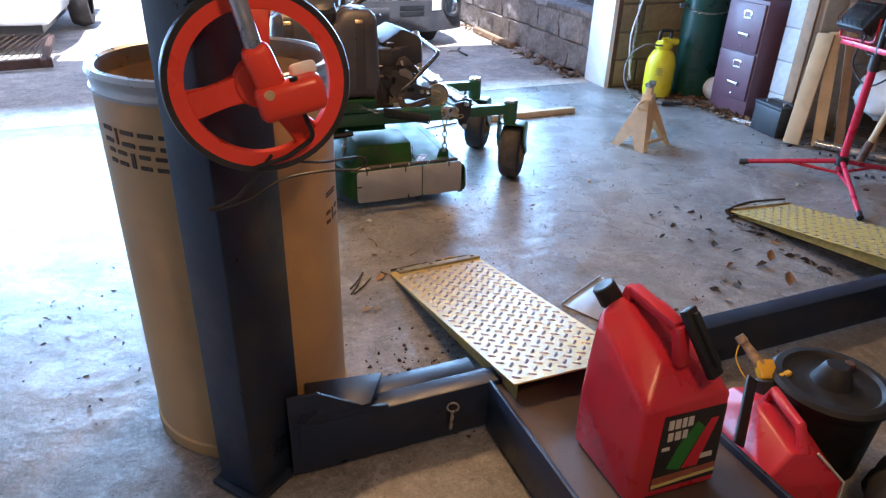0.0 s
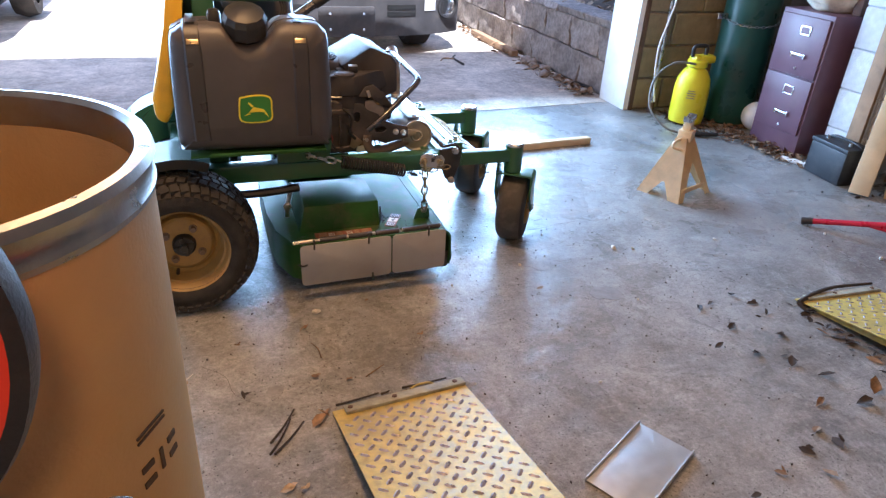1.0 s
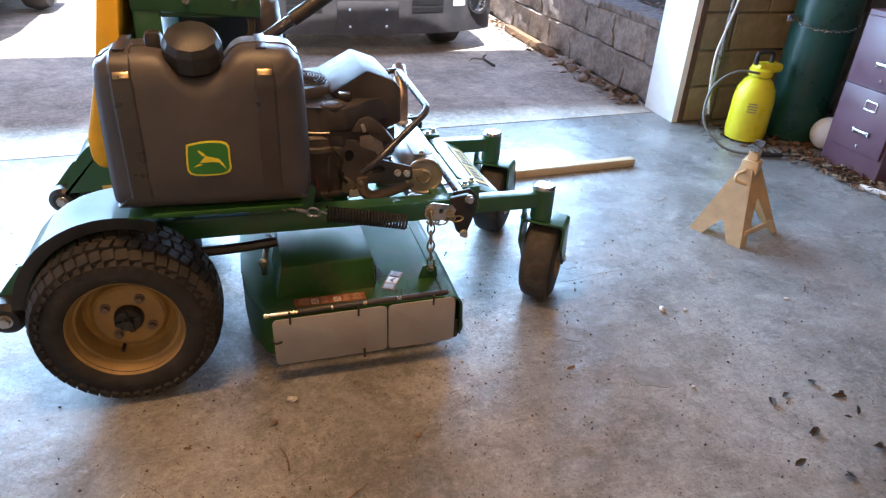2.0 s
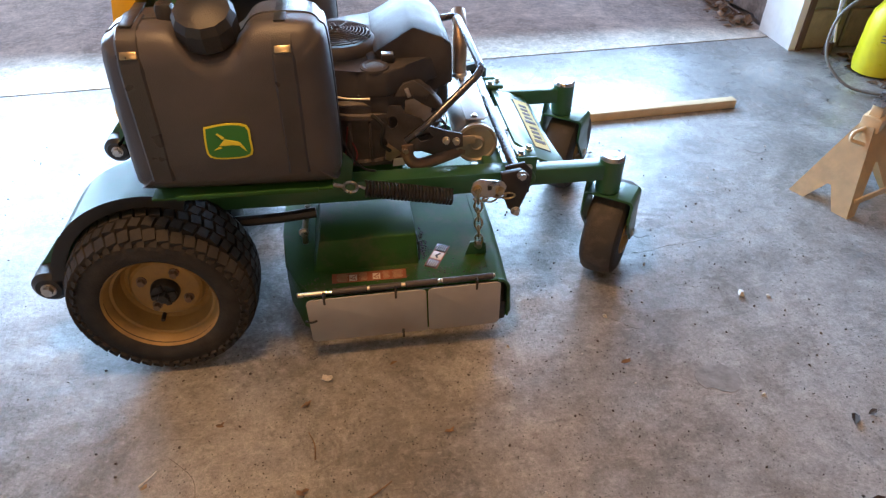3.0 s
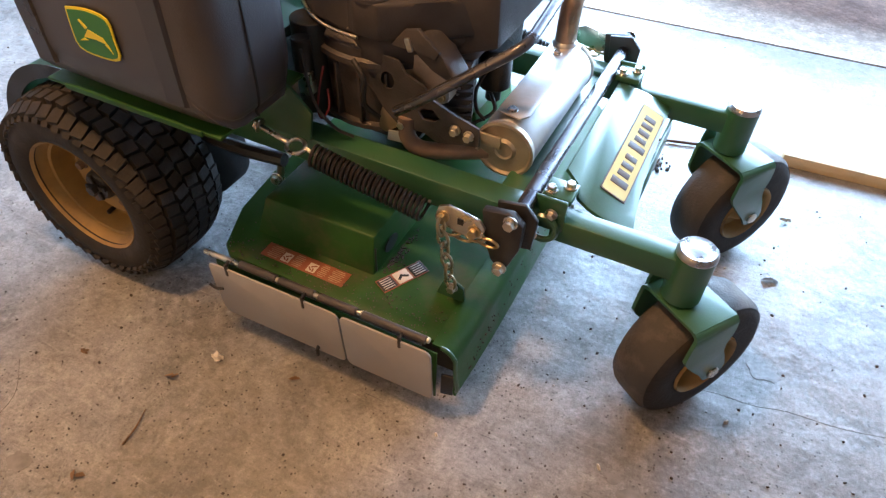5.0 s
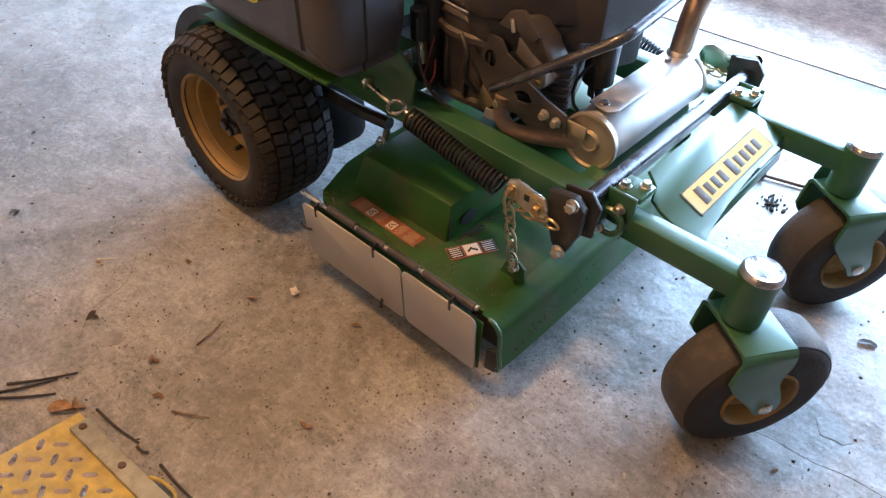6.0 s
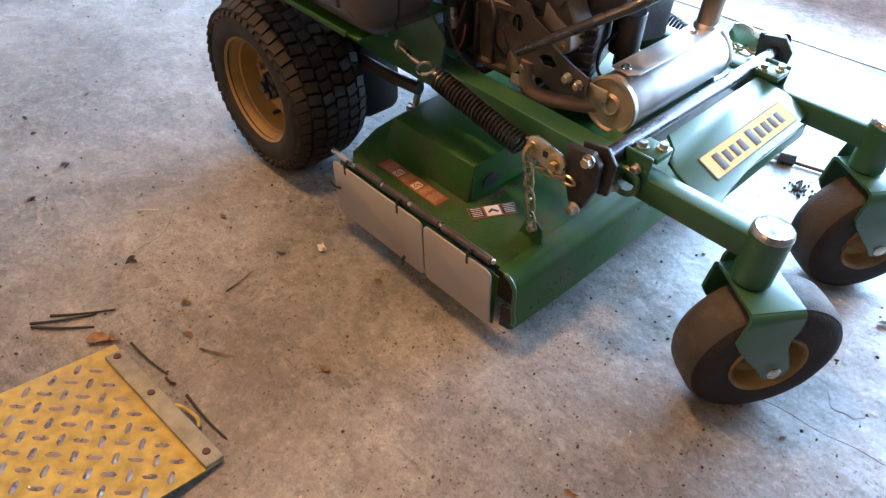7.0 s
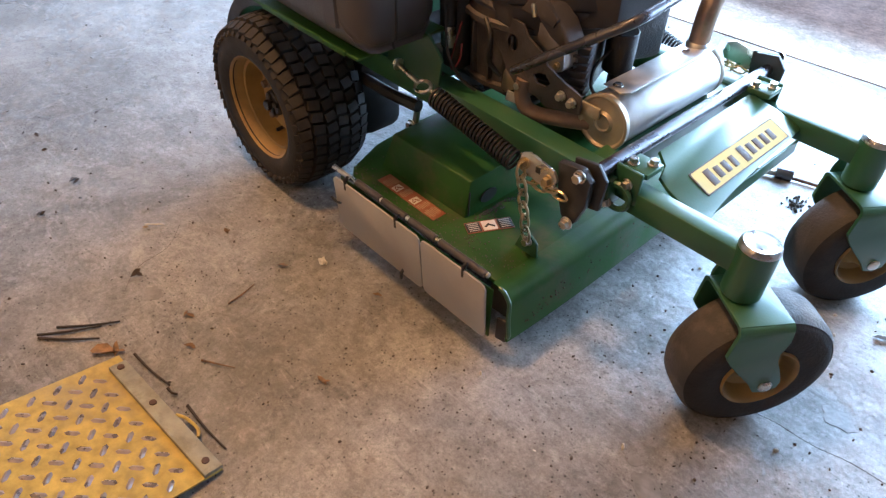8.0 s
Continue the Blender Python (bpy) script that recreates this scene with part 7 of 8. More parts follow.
file_cabinet()
bag = thing("cloth_bundle", (3.33, 0.95, 0.735), "pale patterned cloth bundle lying on the filing cabinet", "cloth")
bm = bmesh.new()
bmesh.ops.create_icosphere(bm, subdivisions=4, radius=1.0)
for v in bm.verts:
    n_ = 0.16 * noise.noise(v.co * 2.2) + 0.07 * noise.noise(v.co * 6)
    p = v.co * (1 + n_)
    v.co = Vector((3.30 + p.x * 0.19, 0.95 + p.y * 0.15, 0.735 + max(0.0, 0.10 + p.z * 0.12)))
part("fabric", bm, "cloth", bag, angle=70)
crate = thing("wooden_box", (3.40, 0.80, 0.735), "small reddish wooden box on the filing cabinet", "box")
part("box_body", span(3.25, 3.55, 0.765, 0.815, 0.736, 0.90, 0.004), "rust_steel", crate)

battery = thing("car_battery", (3.13, 0.48, 0), "dusty black car battery on the floor beside the pier", "battery")
brot = Matrix.Rotation(radians(-5), 4, "Z")
part("case", B((3.0725, 0.475, 0.085), (0.150, 0.235, 0.165), 0.008, brot), "battery", battery)
part("lid", B((3.0725, 0.475, 0.176), (0.156, 0.242, 0.024), 0.006, brot), "battery", battery)
bm = bmesh.new()
cyl(bm, (3.05, 0.41, 0.186), (3.05, 0.41, 0.204), 0.010)
cyl(bm, (3.05, 0.545, 0.186), (3.05, 0.545, 0.204), 0.010)
pieces("terminal", bm, "galv", battery)
part("carry_strap", S([(3.085, 0.375, 0.188), (3.085, 0.43, 0.200), (3.085, 0.52, 0.200), (3.085, 0.575, 0.188)], 0.006), "black", battery)

ball = thing("ball", (3.235, 1.225, 0.085), "dusty white ball lying beside the filing cabinet", "ball")
bm = bmesh.new()
bmesh.ops.create_uvsphere(bm, u_segments=28, v_segments=18, radius=0.085, matrix=Matrix.Translation((3.235, 1.225, 0.085)))
part("ball_skin", bm, "white_trim", ball)

tube_ob = thing("paper_tube", (3.05, 0.70, 0), "short white tube lying on the floor", "tube")
part("tube_body", C((3.00, 0.745, 0.014), (3.06, 0.60, 0.014), 0.013), "white_trim", tube_ob)


# leaning boards and handles
def lean_board(foot, top, w, t, material, label, yaw):
    foot, top = Vector(foot), Vector(top)
    ob = thing("leaning_board", foot, label, "board", "boards leaning on the wall")
    d = (top - foot)
    z = d.normalized()
    side = Vector((math.cos(radians(yaw)), math.sin(radians(yaw)), 0))
    x = (side - z * side.dot(z)).normalized()
    y = z.cross(x)
    rotm = Matrix((x, y, z)).transposed().to_4x4()
    part("plank", B((foot + top) / 2 + Vector((0, 0, 0.004)), (w, t, d.length), 0.003, rotm), material, ob)
    return ob


lean_board((3.174, 0.505, 0.004), (3.176, 0.508, 1.60), 0.078, 0.019, "wood_old", "tall brown board standing against the block pier", -90)
lean_board((3.003, 0.250, 0.004), (3.150, 0.345, 0.612), 0.088, 0.036, "wood", "short pale pine board leaning beside the block pier", -60)
lean_board((3.115, 0.165, 0.004), (3.185, 0.320, 0.625), 0.062, 0.026, "wood", "narrow pine board leaning across another board", -50)
lean_board((3.21, 0.10, 0.004), (3.34, 0.44, 1.05), 0.050, 0.030, "wood_old", "narrow weathered board leaning on the pier", -50)
lean_board((3.33, 0.33, 0.004), (3.40, 0.43, 1.30), 0.085, 0.030, "wood_old", "weathered board standing beside the pier", -50)
lean_board((3.42, -0.10, 0.004), (3.74, 0.15, 1.2), 0.09, 0.03, "wood_old", "weathered board leaning on the wall", -35)
shovel = thing("tool_handle", (3.20, -0.13, 0), "long ash tool handle leaning on the wall", "tool")
part("shaft", S([(3.18, -0.10, 0.10), (3.40, -0.10, 0.75), (3.60, -0.08, 1.35)], 0.017, 12, 3), "wood", shovel)
part("ferrule", C((3.145, -0.10, 0.004), (3.185, -0.10, 0.115), 0.022), "rust_steel", shovel)
rods = thing("steel_pipe", (3.35, 0.05, 0), "old steel pipe lying along the wall", "pipe")
part("pipe_body", C((3.10, 0.17, 0.03), (3.48, -0.55, 0.03), 0.022), "galv", rods)
sack = thing("sack", (3.47, 0.12, 0.16), "crumpled white sack hanging against the leaning boards", "sack")
bm = bmesh.new()
bmesh.ops.create_icosphere(bm, subdivisions=4, radius=1.0)
for v in bm.verts:
    n_ = 0.22 * noise.noise(v.co * 1.8 + Vector((4, 0, 0))) + 0.10 * noise.noise(v.co * 5)
    p = v.co * (1 + n_)
    v.co = Vector((3.47 + p.x * 0.11, 0.12 + p.y * 0.17, 0.29 + p.z * 0.13))
part("sack_body", bm, "white_trim", sack, angle=70)
chair = thing("folded_frame", (3.52, -0.50, 0), "rusty bent steel frame standing in the clutter by the wall", "frame")
part("frame_tube", S([(3.40, -0.42, 0.012), (3.46, -0.40, 0.5), (3.55, -0.45, 0.72), (3.62, -0.60, 0.72), (3.58, -0.75, 0.4), (3.55, -0.78, 0.012)], 0.012, 10, 4), "rust_steel", chair)
part("frame_tube", S([(3.55, -0.30, 0.012), (3.62, -0.40, 0.45), (3.68, -0.60, 0.85)], 0.011, 10, 4), "rust_steel", chair)

for k, (fx, fy, tx, ty, tz, rad, mt, lab_) in enumerate(((3.36, 0.00, 3.60, 0.28, 1.05, 0.011, "wood_old", "thin weathered stake"), (3.45, -0.02, 3.72, 0.18, 1.30, 0.013, "rust_steel", "thin rusty steel rod"), (3.30, -0.24, 3.66, -0.20, 1.10, 0.012, "wood_old", "thin weathered stake"), (3.52, -0.32, 3.74, -0.34, 1.25, 0.015, "galv", "grey metal conduit length"), (3.40, -0.36, 3.70, -0.62, 0.95, 0.012, "wood", "pale round stick"), (3.25, -0.42, 3.62, -0.80, 0.60, 0.014, "bin_and_shade_black", "black plastic pipe offcut"))):
    st_ = thing("leaning_stick", (fx, fy, 0), lab_ + " leaning in the clutter by the wall", "stick", "sticks leaning on the wall")
    part("stick_body", C((fx, fy, 0.012), (tx, ty, tz), rad, rad * 0.9, 10), mt, st_)
tub = thing("plastic_tub", (3.58, -0.28, 0), "dark plastic tub full of odds and ends by the wall", "tub")
bm = bmesh.new()
lathe(bm, [(0, 0.002), (0.11, 0.002), (0.135, 0.20), (0.142, 0.205), (0.130, 0.20), (0.108, 0.012), (0, 0.012)], Matrix.Translation((3.60, -0.30, 0)), 32)
part("tub_wall", bm, "bin_and_shade_black", tub)
for k in range(3):
    part("offcut", C((3.57 + 0.03 * k, -0.33 + 0.03 * k, 0.02), (3.52 + 0.06 * k, -0.36 + 0.05 * k, 0.30 + 0.04 * k), 0.012), ("wood", "wood_old", "white_trim")[k], tub)

# ---- tripod work lamp ----
tc_ = Vector((2.78, -0.285, 0))
tri_t = thing("work_lamp_tripod", tc_, "red steel tripod stand carrying two black work lamps", "work lamp")
part("pole", C(tc_ + Vector((0, 0, 0.06)), tc_ + Vector((0.01, 0.0, 0.60)), 0.019), "tripod_red", tri_t, "red steel pole")
part("upper_pole", C(tc_ + Vector((0.01, 0, 0.58)), tc_ + Vector((0.012, 0.0, 0.82)), 0.015), "black", tri_t)
part("clamp", C(tc_ + Vector((0.01, 0, 0.56)), tc_ + Vector((0.01, 0, 0.635)), 0.025), "black", tri_t, "black pole clamp")
part("lower_hub", C(tc_ + Vector((0, 0, 0.085)), tc_ + Vector((0, 0, 0.135)), 0.030), "black", tri_t)
for fx, fy in ((2.466, 0.064), (2.470, -0.704), (3.22, -0.32)):
    foot = Vector((fx, fy, 0.014))
    hub = tc_ + Vector((0, 0, 0.110))
    d = (foot - hub).normalized()
    leg = part("leg", C(hub + d * 0.02, foot - d * 0.02, 0.012), "tripod_red", tri_t, "red splayed tripod leg")
    part("rubber_foot", C(foot - d * 0.045, foot, 0.015), "black", leg)
    mid = hub.lerp(foot, 0.52)
    part("strut", C(tc_ + Vector((0, 0, 0.045)), mid, 0.008), "tripod_red", leg)
bar_c = tc_ + Vector((0.012, 0, 0.625))
part("cross_arm", B(bar_c + Vector((0, 0, 0.03)), (0.030, 0.52, 0.026), 0.004, Matrix.Rotation(radians(-12), 4, "Z")), "tripod_red", tri_t, "red cross arm")
for k, off in enumerate((0.17, -0.17)):
    o = bar_c + Matrix.Rotation(radians(-12), 3, "Z") @ Vector((0, off, 0))
    lampm = Matrix.Translation(o + Vector((0.0, 0, 0.155))) @ Matrix.Rotation(radians(-100), 4, "Z") @ Matrix.Rotation(radians(-38), 4, "X")
    r4 = lampm.to_3x3().to_4x4()
    bm = bmesh.new()
    box(bm, lampm.translation, (0.19, 0.05, 0.15), 0.008, r4)
    hd = part("lamp_head", bm, "black", tri_t, "black finned work lamp head")
    for q in range(6):
        part("fin", B(lampm @ Vector((-0.075 + 0.03 * q, 0.04, 0)), (0.005, 0.035, 0.12), 0.001, r4), "black", hd)
    part("lens", B(lampm @ Vector((0, -0.027, 0)), (0.165, 0.006, 0.125), 0.001, r4), "glass", hd)
    bm = bmesh.new()
    for q in range(6):
        sweep(bm, [lampm @ Vector((-0.08 + 0.032 * q, -0.028, -0.066)), lampm @ Vector((-0.08 + 0.032 * q, -0.052, -0.05)), lampm @ Vector((-0.08 + 0.032 * q, -0.052, 0.05)), lampm @ Vector((-0.08 + 0.032 * q, -0.028, 0.066))], 0.002, 6, 0)
    for q in range(3):
        sweep(bm, [lampm @ Vector((-0.085, -0.052, -0.04 + 0.04 * q)), lampm @ Vector((0.085, -0.052, -0.04 + 0.04 * q))], 0.002, 6, 1)
    part("wire_guard", bm, "black", hd)
    part("yoke", S([o + Vector((0, 0.10, 0.16)), o + Vector((0, 0.10, 0.05)), o + Vector((0, -0.10, 0.05)), o + Vector((0, -0.10, 0.16))], 0.006, 8, 0), "tripod_red", hd)
    part("lamp_handle", S([o + Vector((0.06, 0.05, 0.22)), o + Vector((0.09, 0.05, 0.27)), o + Vector((0.09, -0.05, 0.27)), o + Vector((0.06, -0.05, 0.22))], 0.008, 8, 0), "tripod_red", hd)
for k in range(4):
    part("lamp_cord", S([bar_c + Vector((0.0, 0.14 - 0.07 * k, 0.13)), bar_c + Vector((0.03, 0.12 - 0.06 * k, 0.04 - 0.02 * k)), bar_c + Vector((0.02, 0.05 - 0.05 * k, 0.00)), bar_c + Vector((0.03, -0.02 - 0.05 * k, 0.10))], 0.003, 6), "bin_and_shade_black", tri_t)
part("lamp_cord", S([bar_c + Vector((0.02, 0.1, 0.10)), bar_c + Vector((0.05, 0.16, -0.06)), bar_c + Vector((0.06, 0.05, -0.15)), bar_c + Vector((0.04, -0.1, -0.05)), bar_c + Vector((0.04, -0.2, 0.08))], 0.005), "black", tri_t)

# ---- outside: car, trailer, tractor wheel ----
CX, CY = 1.19, 3.42
car = thing("car", (CX, CY + 2.2, 0), "white car with a grey-black front bumper, parked nose to the garage", "car")
HW = 0.985


def car_y(x):
    """The rounded front in plan."""
    u = abs(x - CX) / HW
    return CY + 0.22 * u ** 3.2


def front_band(z0, z1, off, x0=None, x1=None, n=28, thick=0.06, slope=0.0):
    b = bmesh.new()
    x0 = CX - HW if x0 is None else x0
    x1 = CX + HW if x1 is None else x1
    rows = []
    for i in range(n + 1):
        x = x0 + (x1 - x0) * i / n
        y = car_y(x) + off
        rows.append([b.verts.new(p) for p in ((x, y, z0), (x, y + slope, z1), (x, y + slope + thick, z1), (x, y + thick, z0))])
    for a, c in zip(rows, rows[1:]):
        for k in range(4):
            b.faces.new((a[k], a[(k + 1) % 4], c[(k + 1) % 4], c[k]))
    b.faces.new(rows[0])
    b.faces.new(rows[-1])
    return b


part("bumper", front_band(0.15, 0.425, 0.0, thick=0.20), "car_black", car, "grey-black plastic bumper")
for sgn in (-1, 1):
    part("bumper_return", span(CX + sgn * HW - 0.04 * (sgn > 0), CX + sgn * HW + 0.04 * (sgn < 0), CY + 0.22, CY + 0.46, 0.18, 0.43, 0.02), "car_black", car)
grille = part("grille", front_band(0.430, 0.62, 0.02, CX - 0.66, CX + 0.66, thick=0.10), "car_grille", car, "grey metal grille reflecting green")
for k in range(3):
    part("grille_bar", front_band(0.47 + 0.05 * k, 0.482 + 0.05 * k, 0.008, CX - 0.64, CX + 0.64, thick=0.02), "chrome", grille)
part("emblem", Pz([(-0.035, 0), (-0.012, 0), (0, 0.03), (0.012, 0), (0.035, 0), (0.012, 0.07), (-0.012, 0.07)], 0.008, axes((CX + 0.16, CY + 0.014, 0.455), (1, 0, 0), (0, 0, 1))), "chrome", grille)
for sgn in (-1, 1):
    x0, x1 = sorted((CX + sgn * 0.66, CX + sgn * HW))
    part("fender_front", front_band(0.432, 0.78, 0.012, x0, x1, 12, 0.30), "car_white", car, "white painted front wing")
    part("side_patch", front_band(0.335, 0.43, -0.004, CX + sgn * 0.69 - 0.05, CX + sgn * 0.69 + 0.05, 4, 0.02), "car_white", car)
    lc = Vector((CX + sgn * 0.855, car_y(CX + sgn * 0.855) - 0.002, 0.365))
    bm = bmesh.new()
    lathe(bm, [(0.080, -0.01), (0.098, 0.0), (0.104, 0.014), (0.094, 0.020), (0.082, 0.016)], Matrix.Translation(lc) @ frame_to((sgn * 0.25, -1, 0.05)), 36, True)
    hl = part("lamp_ring", bm, "black", car, "black ring round the lamp")
    bm = bmesh.new()
    lathe(bm, [(0.082, 0.004), (0.07, 0.012), (0.04, 0.020), (0, 0.024)], Matrix.Translation(lc) @ frame_to((sgn * 0.25, -1, 0.05)), 36)
    part("headlight", bm, "glass", hl)
    bm = bmesh.new()
    lathe(bm, [(0.082, 0.0), (0.05, -0.03), (0, -0.04)], Matrix.Translation(lc) @ frame_to((sgn * 0.25, -1, 0.05)), 28)
    part("reflector", bm, "chrome", hl)
part("plate_panel", Pz(round_rect(0.44, 0.225, 0.02, 4, 0, 0), 0.018, axes((CX, CY - 0.002, 0.262), (1, 0, 0), (0, 0, 1)), 0.004), "car_black", car, "blank dark plate holder with four screws")
bm = bmesh.new()
for px in (-0.13, 0.13):
    for pz in (-0.055, 0.06):
        cyl(bm, (CX + px, CY - 0.020, 0.262 + pz), (CX + px, CY - 0.026, 0.262 + pz), 0.010, seg=12)
pieces("screw", bm, "chrome", car)
for x0, x1 in ((0.32, 0.56), (-0.56, -0.32)):
    for k in range(2):
        part("bumper_slot", front_band(0.30 + 0.05 * k, 0.335 + 0.05 * k, -0.004, CX + x0, CX + x1, 4, 0.02), "decal_hole_black", car)
# body behind, closed
bodyp = [(CY + 0.25, 0.25), (CY + 0.20, 0.62), (CY + 0.30, 0.80), (CY + 1.30, 0.92), (CY + 1.95, 1.42), (CY + 3.6, 1.45), (CY + 4.3, 1.0), (CY + 4.6, 0.95), (CY + 4.62, 0.30)]
part("body", Pz(bodyp, 2 * HW - 0.04, axes((CX - HW + 0.02, 0, 0), (0, 1, 0), (0, 0, 1)), 0.04), "car_white", car, "white painted car body")
part("windscreen", Pz([(-0.75, 0), (0.75, 0), (0.62, 0.72), (-0.62, 0.72)], 0.01, axes((CX, CY + 1.37, 0.985), (1, 0, 0), (0, 0.79, 0.61))), "glass", car)
for sgn in (-1, 1):
    for wy in (0.45, 3.5):
        x = CX + sgn * (HW - 0.32)
        bm = bmesh.new()
        lathe(bm, [(0.18, -0.10), (0.27, -0.105), (0.305, -0.08), (0.31, 0), (0.305, 0.08), (0.27, 0.105), (0.18, 0.10)], Matrix.Translation((x, CY + wy, 0.31)) @ frame_to((1, 0, 0)), 40)
        wh = part("wheel", bm, "tyre", car, "black car tyre")
        bm = bmesh.new()
        lathe(bm, [(0.18, 0.10), (0.17, 0.06), (0.06, 0.07), (0, 0.075)], Matrix.Translation((x, CY + wy, 0.31)) @ frame_to((sgn, 0, 0)), 30)
        part("rim", bm, "galv", wh)

trailer = thing("utility_trailer", (-2.2, 3.6, 0), "white trailer with a rusty expanded-metal ramp gate", "trailer")
part("gate_frame", B((-1.75, 3.17, 0.045), (0.90, 0.05, 0.07), 0.004, Matrix.Rotation(radians(12), 4, "Z")), "rust_steel", trailer)
part("gate_frame", B((-1.36, 3.46, 0.10), (0.04, 0.55, 0.05), 0.004, Matrix.Rotation(radians(10), 4, "X")), "rust_steel", trailer)
bm = bmesh.new()
for q in range(15):
    x = -2.18 + 0.056 * q
    for sg in (-1, 1):
        a = Vector((x, 3.10 + 0.21 * (x + 2.18), 0.075))
        b = a + Vector((sg * 0.2, 0.56, 0.10))
        b.x = min(max(b.x, -2.2), -1.38)
        sweep(bm, [a, b], 0.0028, 4, 1)
part("mesh_gate", bm, "rust_steel", trailer, "rusty expanded-metal gate")
part("trailer_body", span(-3.4, -1.36, 3.74, 6.0, 0.24, 1.3, 0.03), "car_white", trailer, "white trailer body")
part("trailer_skirt", span(-3.3, -1.45, 3.95, 5.9, 0.14, 0.25, 0.01), "black", trailer)
for yy in (5.2,):
    bm = bmesh.new()
    lathe(bm, [(0.15, -0.09), (0.24, -0.09), (0.27, 0), (0.24, 0.09), (0.15, 0.09)], Matrix.Translation((-1.30, yy, 0.27)) @ frame_to((1, 0, 0)), 36)
    part("wheel", bm, "tyre", trailer)

tractor = thing("tractor", (-1.9, 7.0, 0), "red tractor with a ribbed black front tyre, far down the driveway", "tractor")
bm = bmesh.new()
lathe(bm, [(0.18, -0.10), (0.33, -0.115), (0.36, -0.06), (0.36, 0.06), (0.33, 0.115), (0.18, 0.10)], Matrix.Translation((-1.95, 7.0, 0.36)) @ frame_to((1, 0.25, 0)), 40)
part("tyre", bm, "tyre", tractor)
part("body", B((-2.35, 7.9, 0.75), (0.55, 1.7, 0.45), 0.05), "can_red", tractor)
part("axle", B((-2.2, 7.05, 0.42), (0.5, 0.12, 0.12), 0.02), "can_red", tractor)
bm = bmesh.new()
lathe(bm, [(0.3, -0.15), (0.55, -0.16), (0.6, 0), (0.55, 0.16), (0.3, 0.15)], Matrix.Translation((-1.95, 8.7, 0.6)) @ frame_to((1, 0, 0)), 40)
part("tyre", bm, "tyre", tractor)
part("hood", B((-2.35, 7.3, 0.85), (0.45, 0.9, 0.35), 0.06), "can_red", tractor)

# ---- leaves, twigs, grit ----
rng = random.Random(11)


def leaf_bm(bm, c, size, rng_):
    a = rng_.uniform(0, 6.28)
    tilt = Matrix.Rotation(rng_.uniform(-0.5, 0.5), 4, "X") @ Matrix.Rotation(rng_.uniform(-0.5, 0.5), 4, "Y")
    m = Matrix.Translation(c) @ Matrix.Rotation(a, 4, "Z") @ tilt
    L_, W_ = size, size * rng_.uniform(0.35, 0.6)
    curl = rng_.uniform(0.1, 0.35) * size
    pts = [(-L_, 0, 0), (-L_ * 0.4, -W_, curl), (0.2 * L_, -W_ * 0.8, curl * 0.7), (L_, 0, curl * 0.5), (0.3 * L_, W_ * 0.9, curl), (-L_ * 0.5, W_ * 0.8, curl * 0.8), (0, 0, 0.0)]
    vs = [bm.verts.new(m @ Vector(p)) for p in pts]
    low = min(v.co.z for v in vs)
    for v in vs:
        v.co.z += max(0, c[2] - low)
    for i in range(6):
        bm.faces.new((vs[i], vs[(i + 1) % 6], vs[6]))


def leaf(c, size, material="leaf", label="curled dry brown leaf on the floor"):
    ob = thing("dry_leaf", c, label, "leaf", "fallen leaves on the floor")
    b = bmesh.new()
    r = random.Random(int(c[0] * 1000) + int(c[1] * 77))
    size *= 0.72
    leaf_bm(b, (c[0], c[1], 0.002), size, r)
    leaf_bm(b, (c[0] + size * 0.6, c[1] + size * 0.3, 0.003), size * 0.7, r)
    part("blade", b, material, ob, angle=80)


for c, s_, mt in (((1.42, -1.02, 0), 0.030, "twig"), ((1.30, -1.06, 0), 0.022, "leaf"), ((1.52, -1.02, 0), 0.03, "twig"), ((1.72, -0.92, 0), 0.035, "twig"), ((1.80, -0.88, 0), 0.04, "leaf"),
                  ((1.58, -0.66, 0), 0.028, "twig"), ((1.66, -0.72, 0), 0.03, "twig"), ((1.73, -0.60, 0), 0.030, "twig"), ((1.61, -0.52, 0), 0.025, "twig"), ((1.78, -0.42, 0), 0.03, "twig"), ((1.74, -0.36, 0), 0.024, "twig"),
                  ((0.19, -0.79, 0), 0.026, "leaf_pale"), ((0.225, -0.80, 0), 0.018, "leaf_pale"), ((0.305, -0.575, 0), 0.024, "leaf"), ((1.11, -1.13, 0), 0.022, "twig"), ((1.19, -1.10, 0), 0.018, "twig"), ((1.88, -0.62, 0), 0.03, "leaf"), ((1.92, -0.78, 0), 0.035, "leaf"),
                  ((1.33, 0.86, 0), 0.022, "leaf"), ((1.325, 0.63, 0), 0.025, "twig"), ((2.50, 1.18, 0), 0.018, "twig")):
    leaf(c, s_, mt)

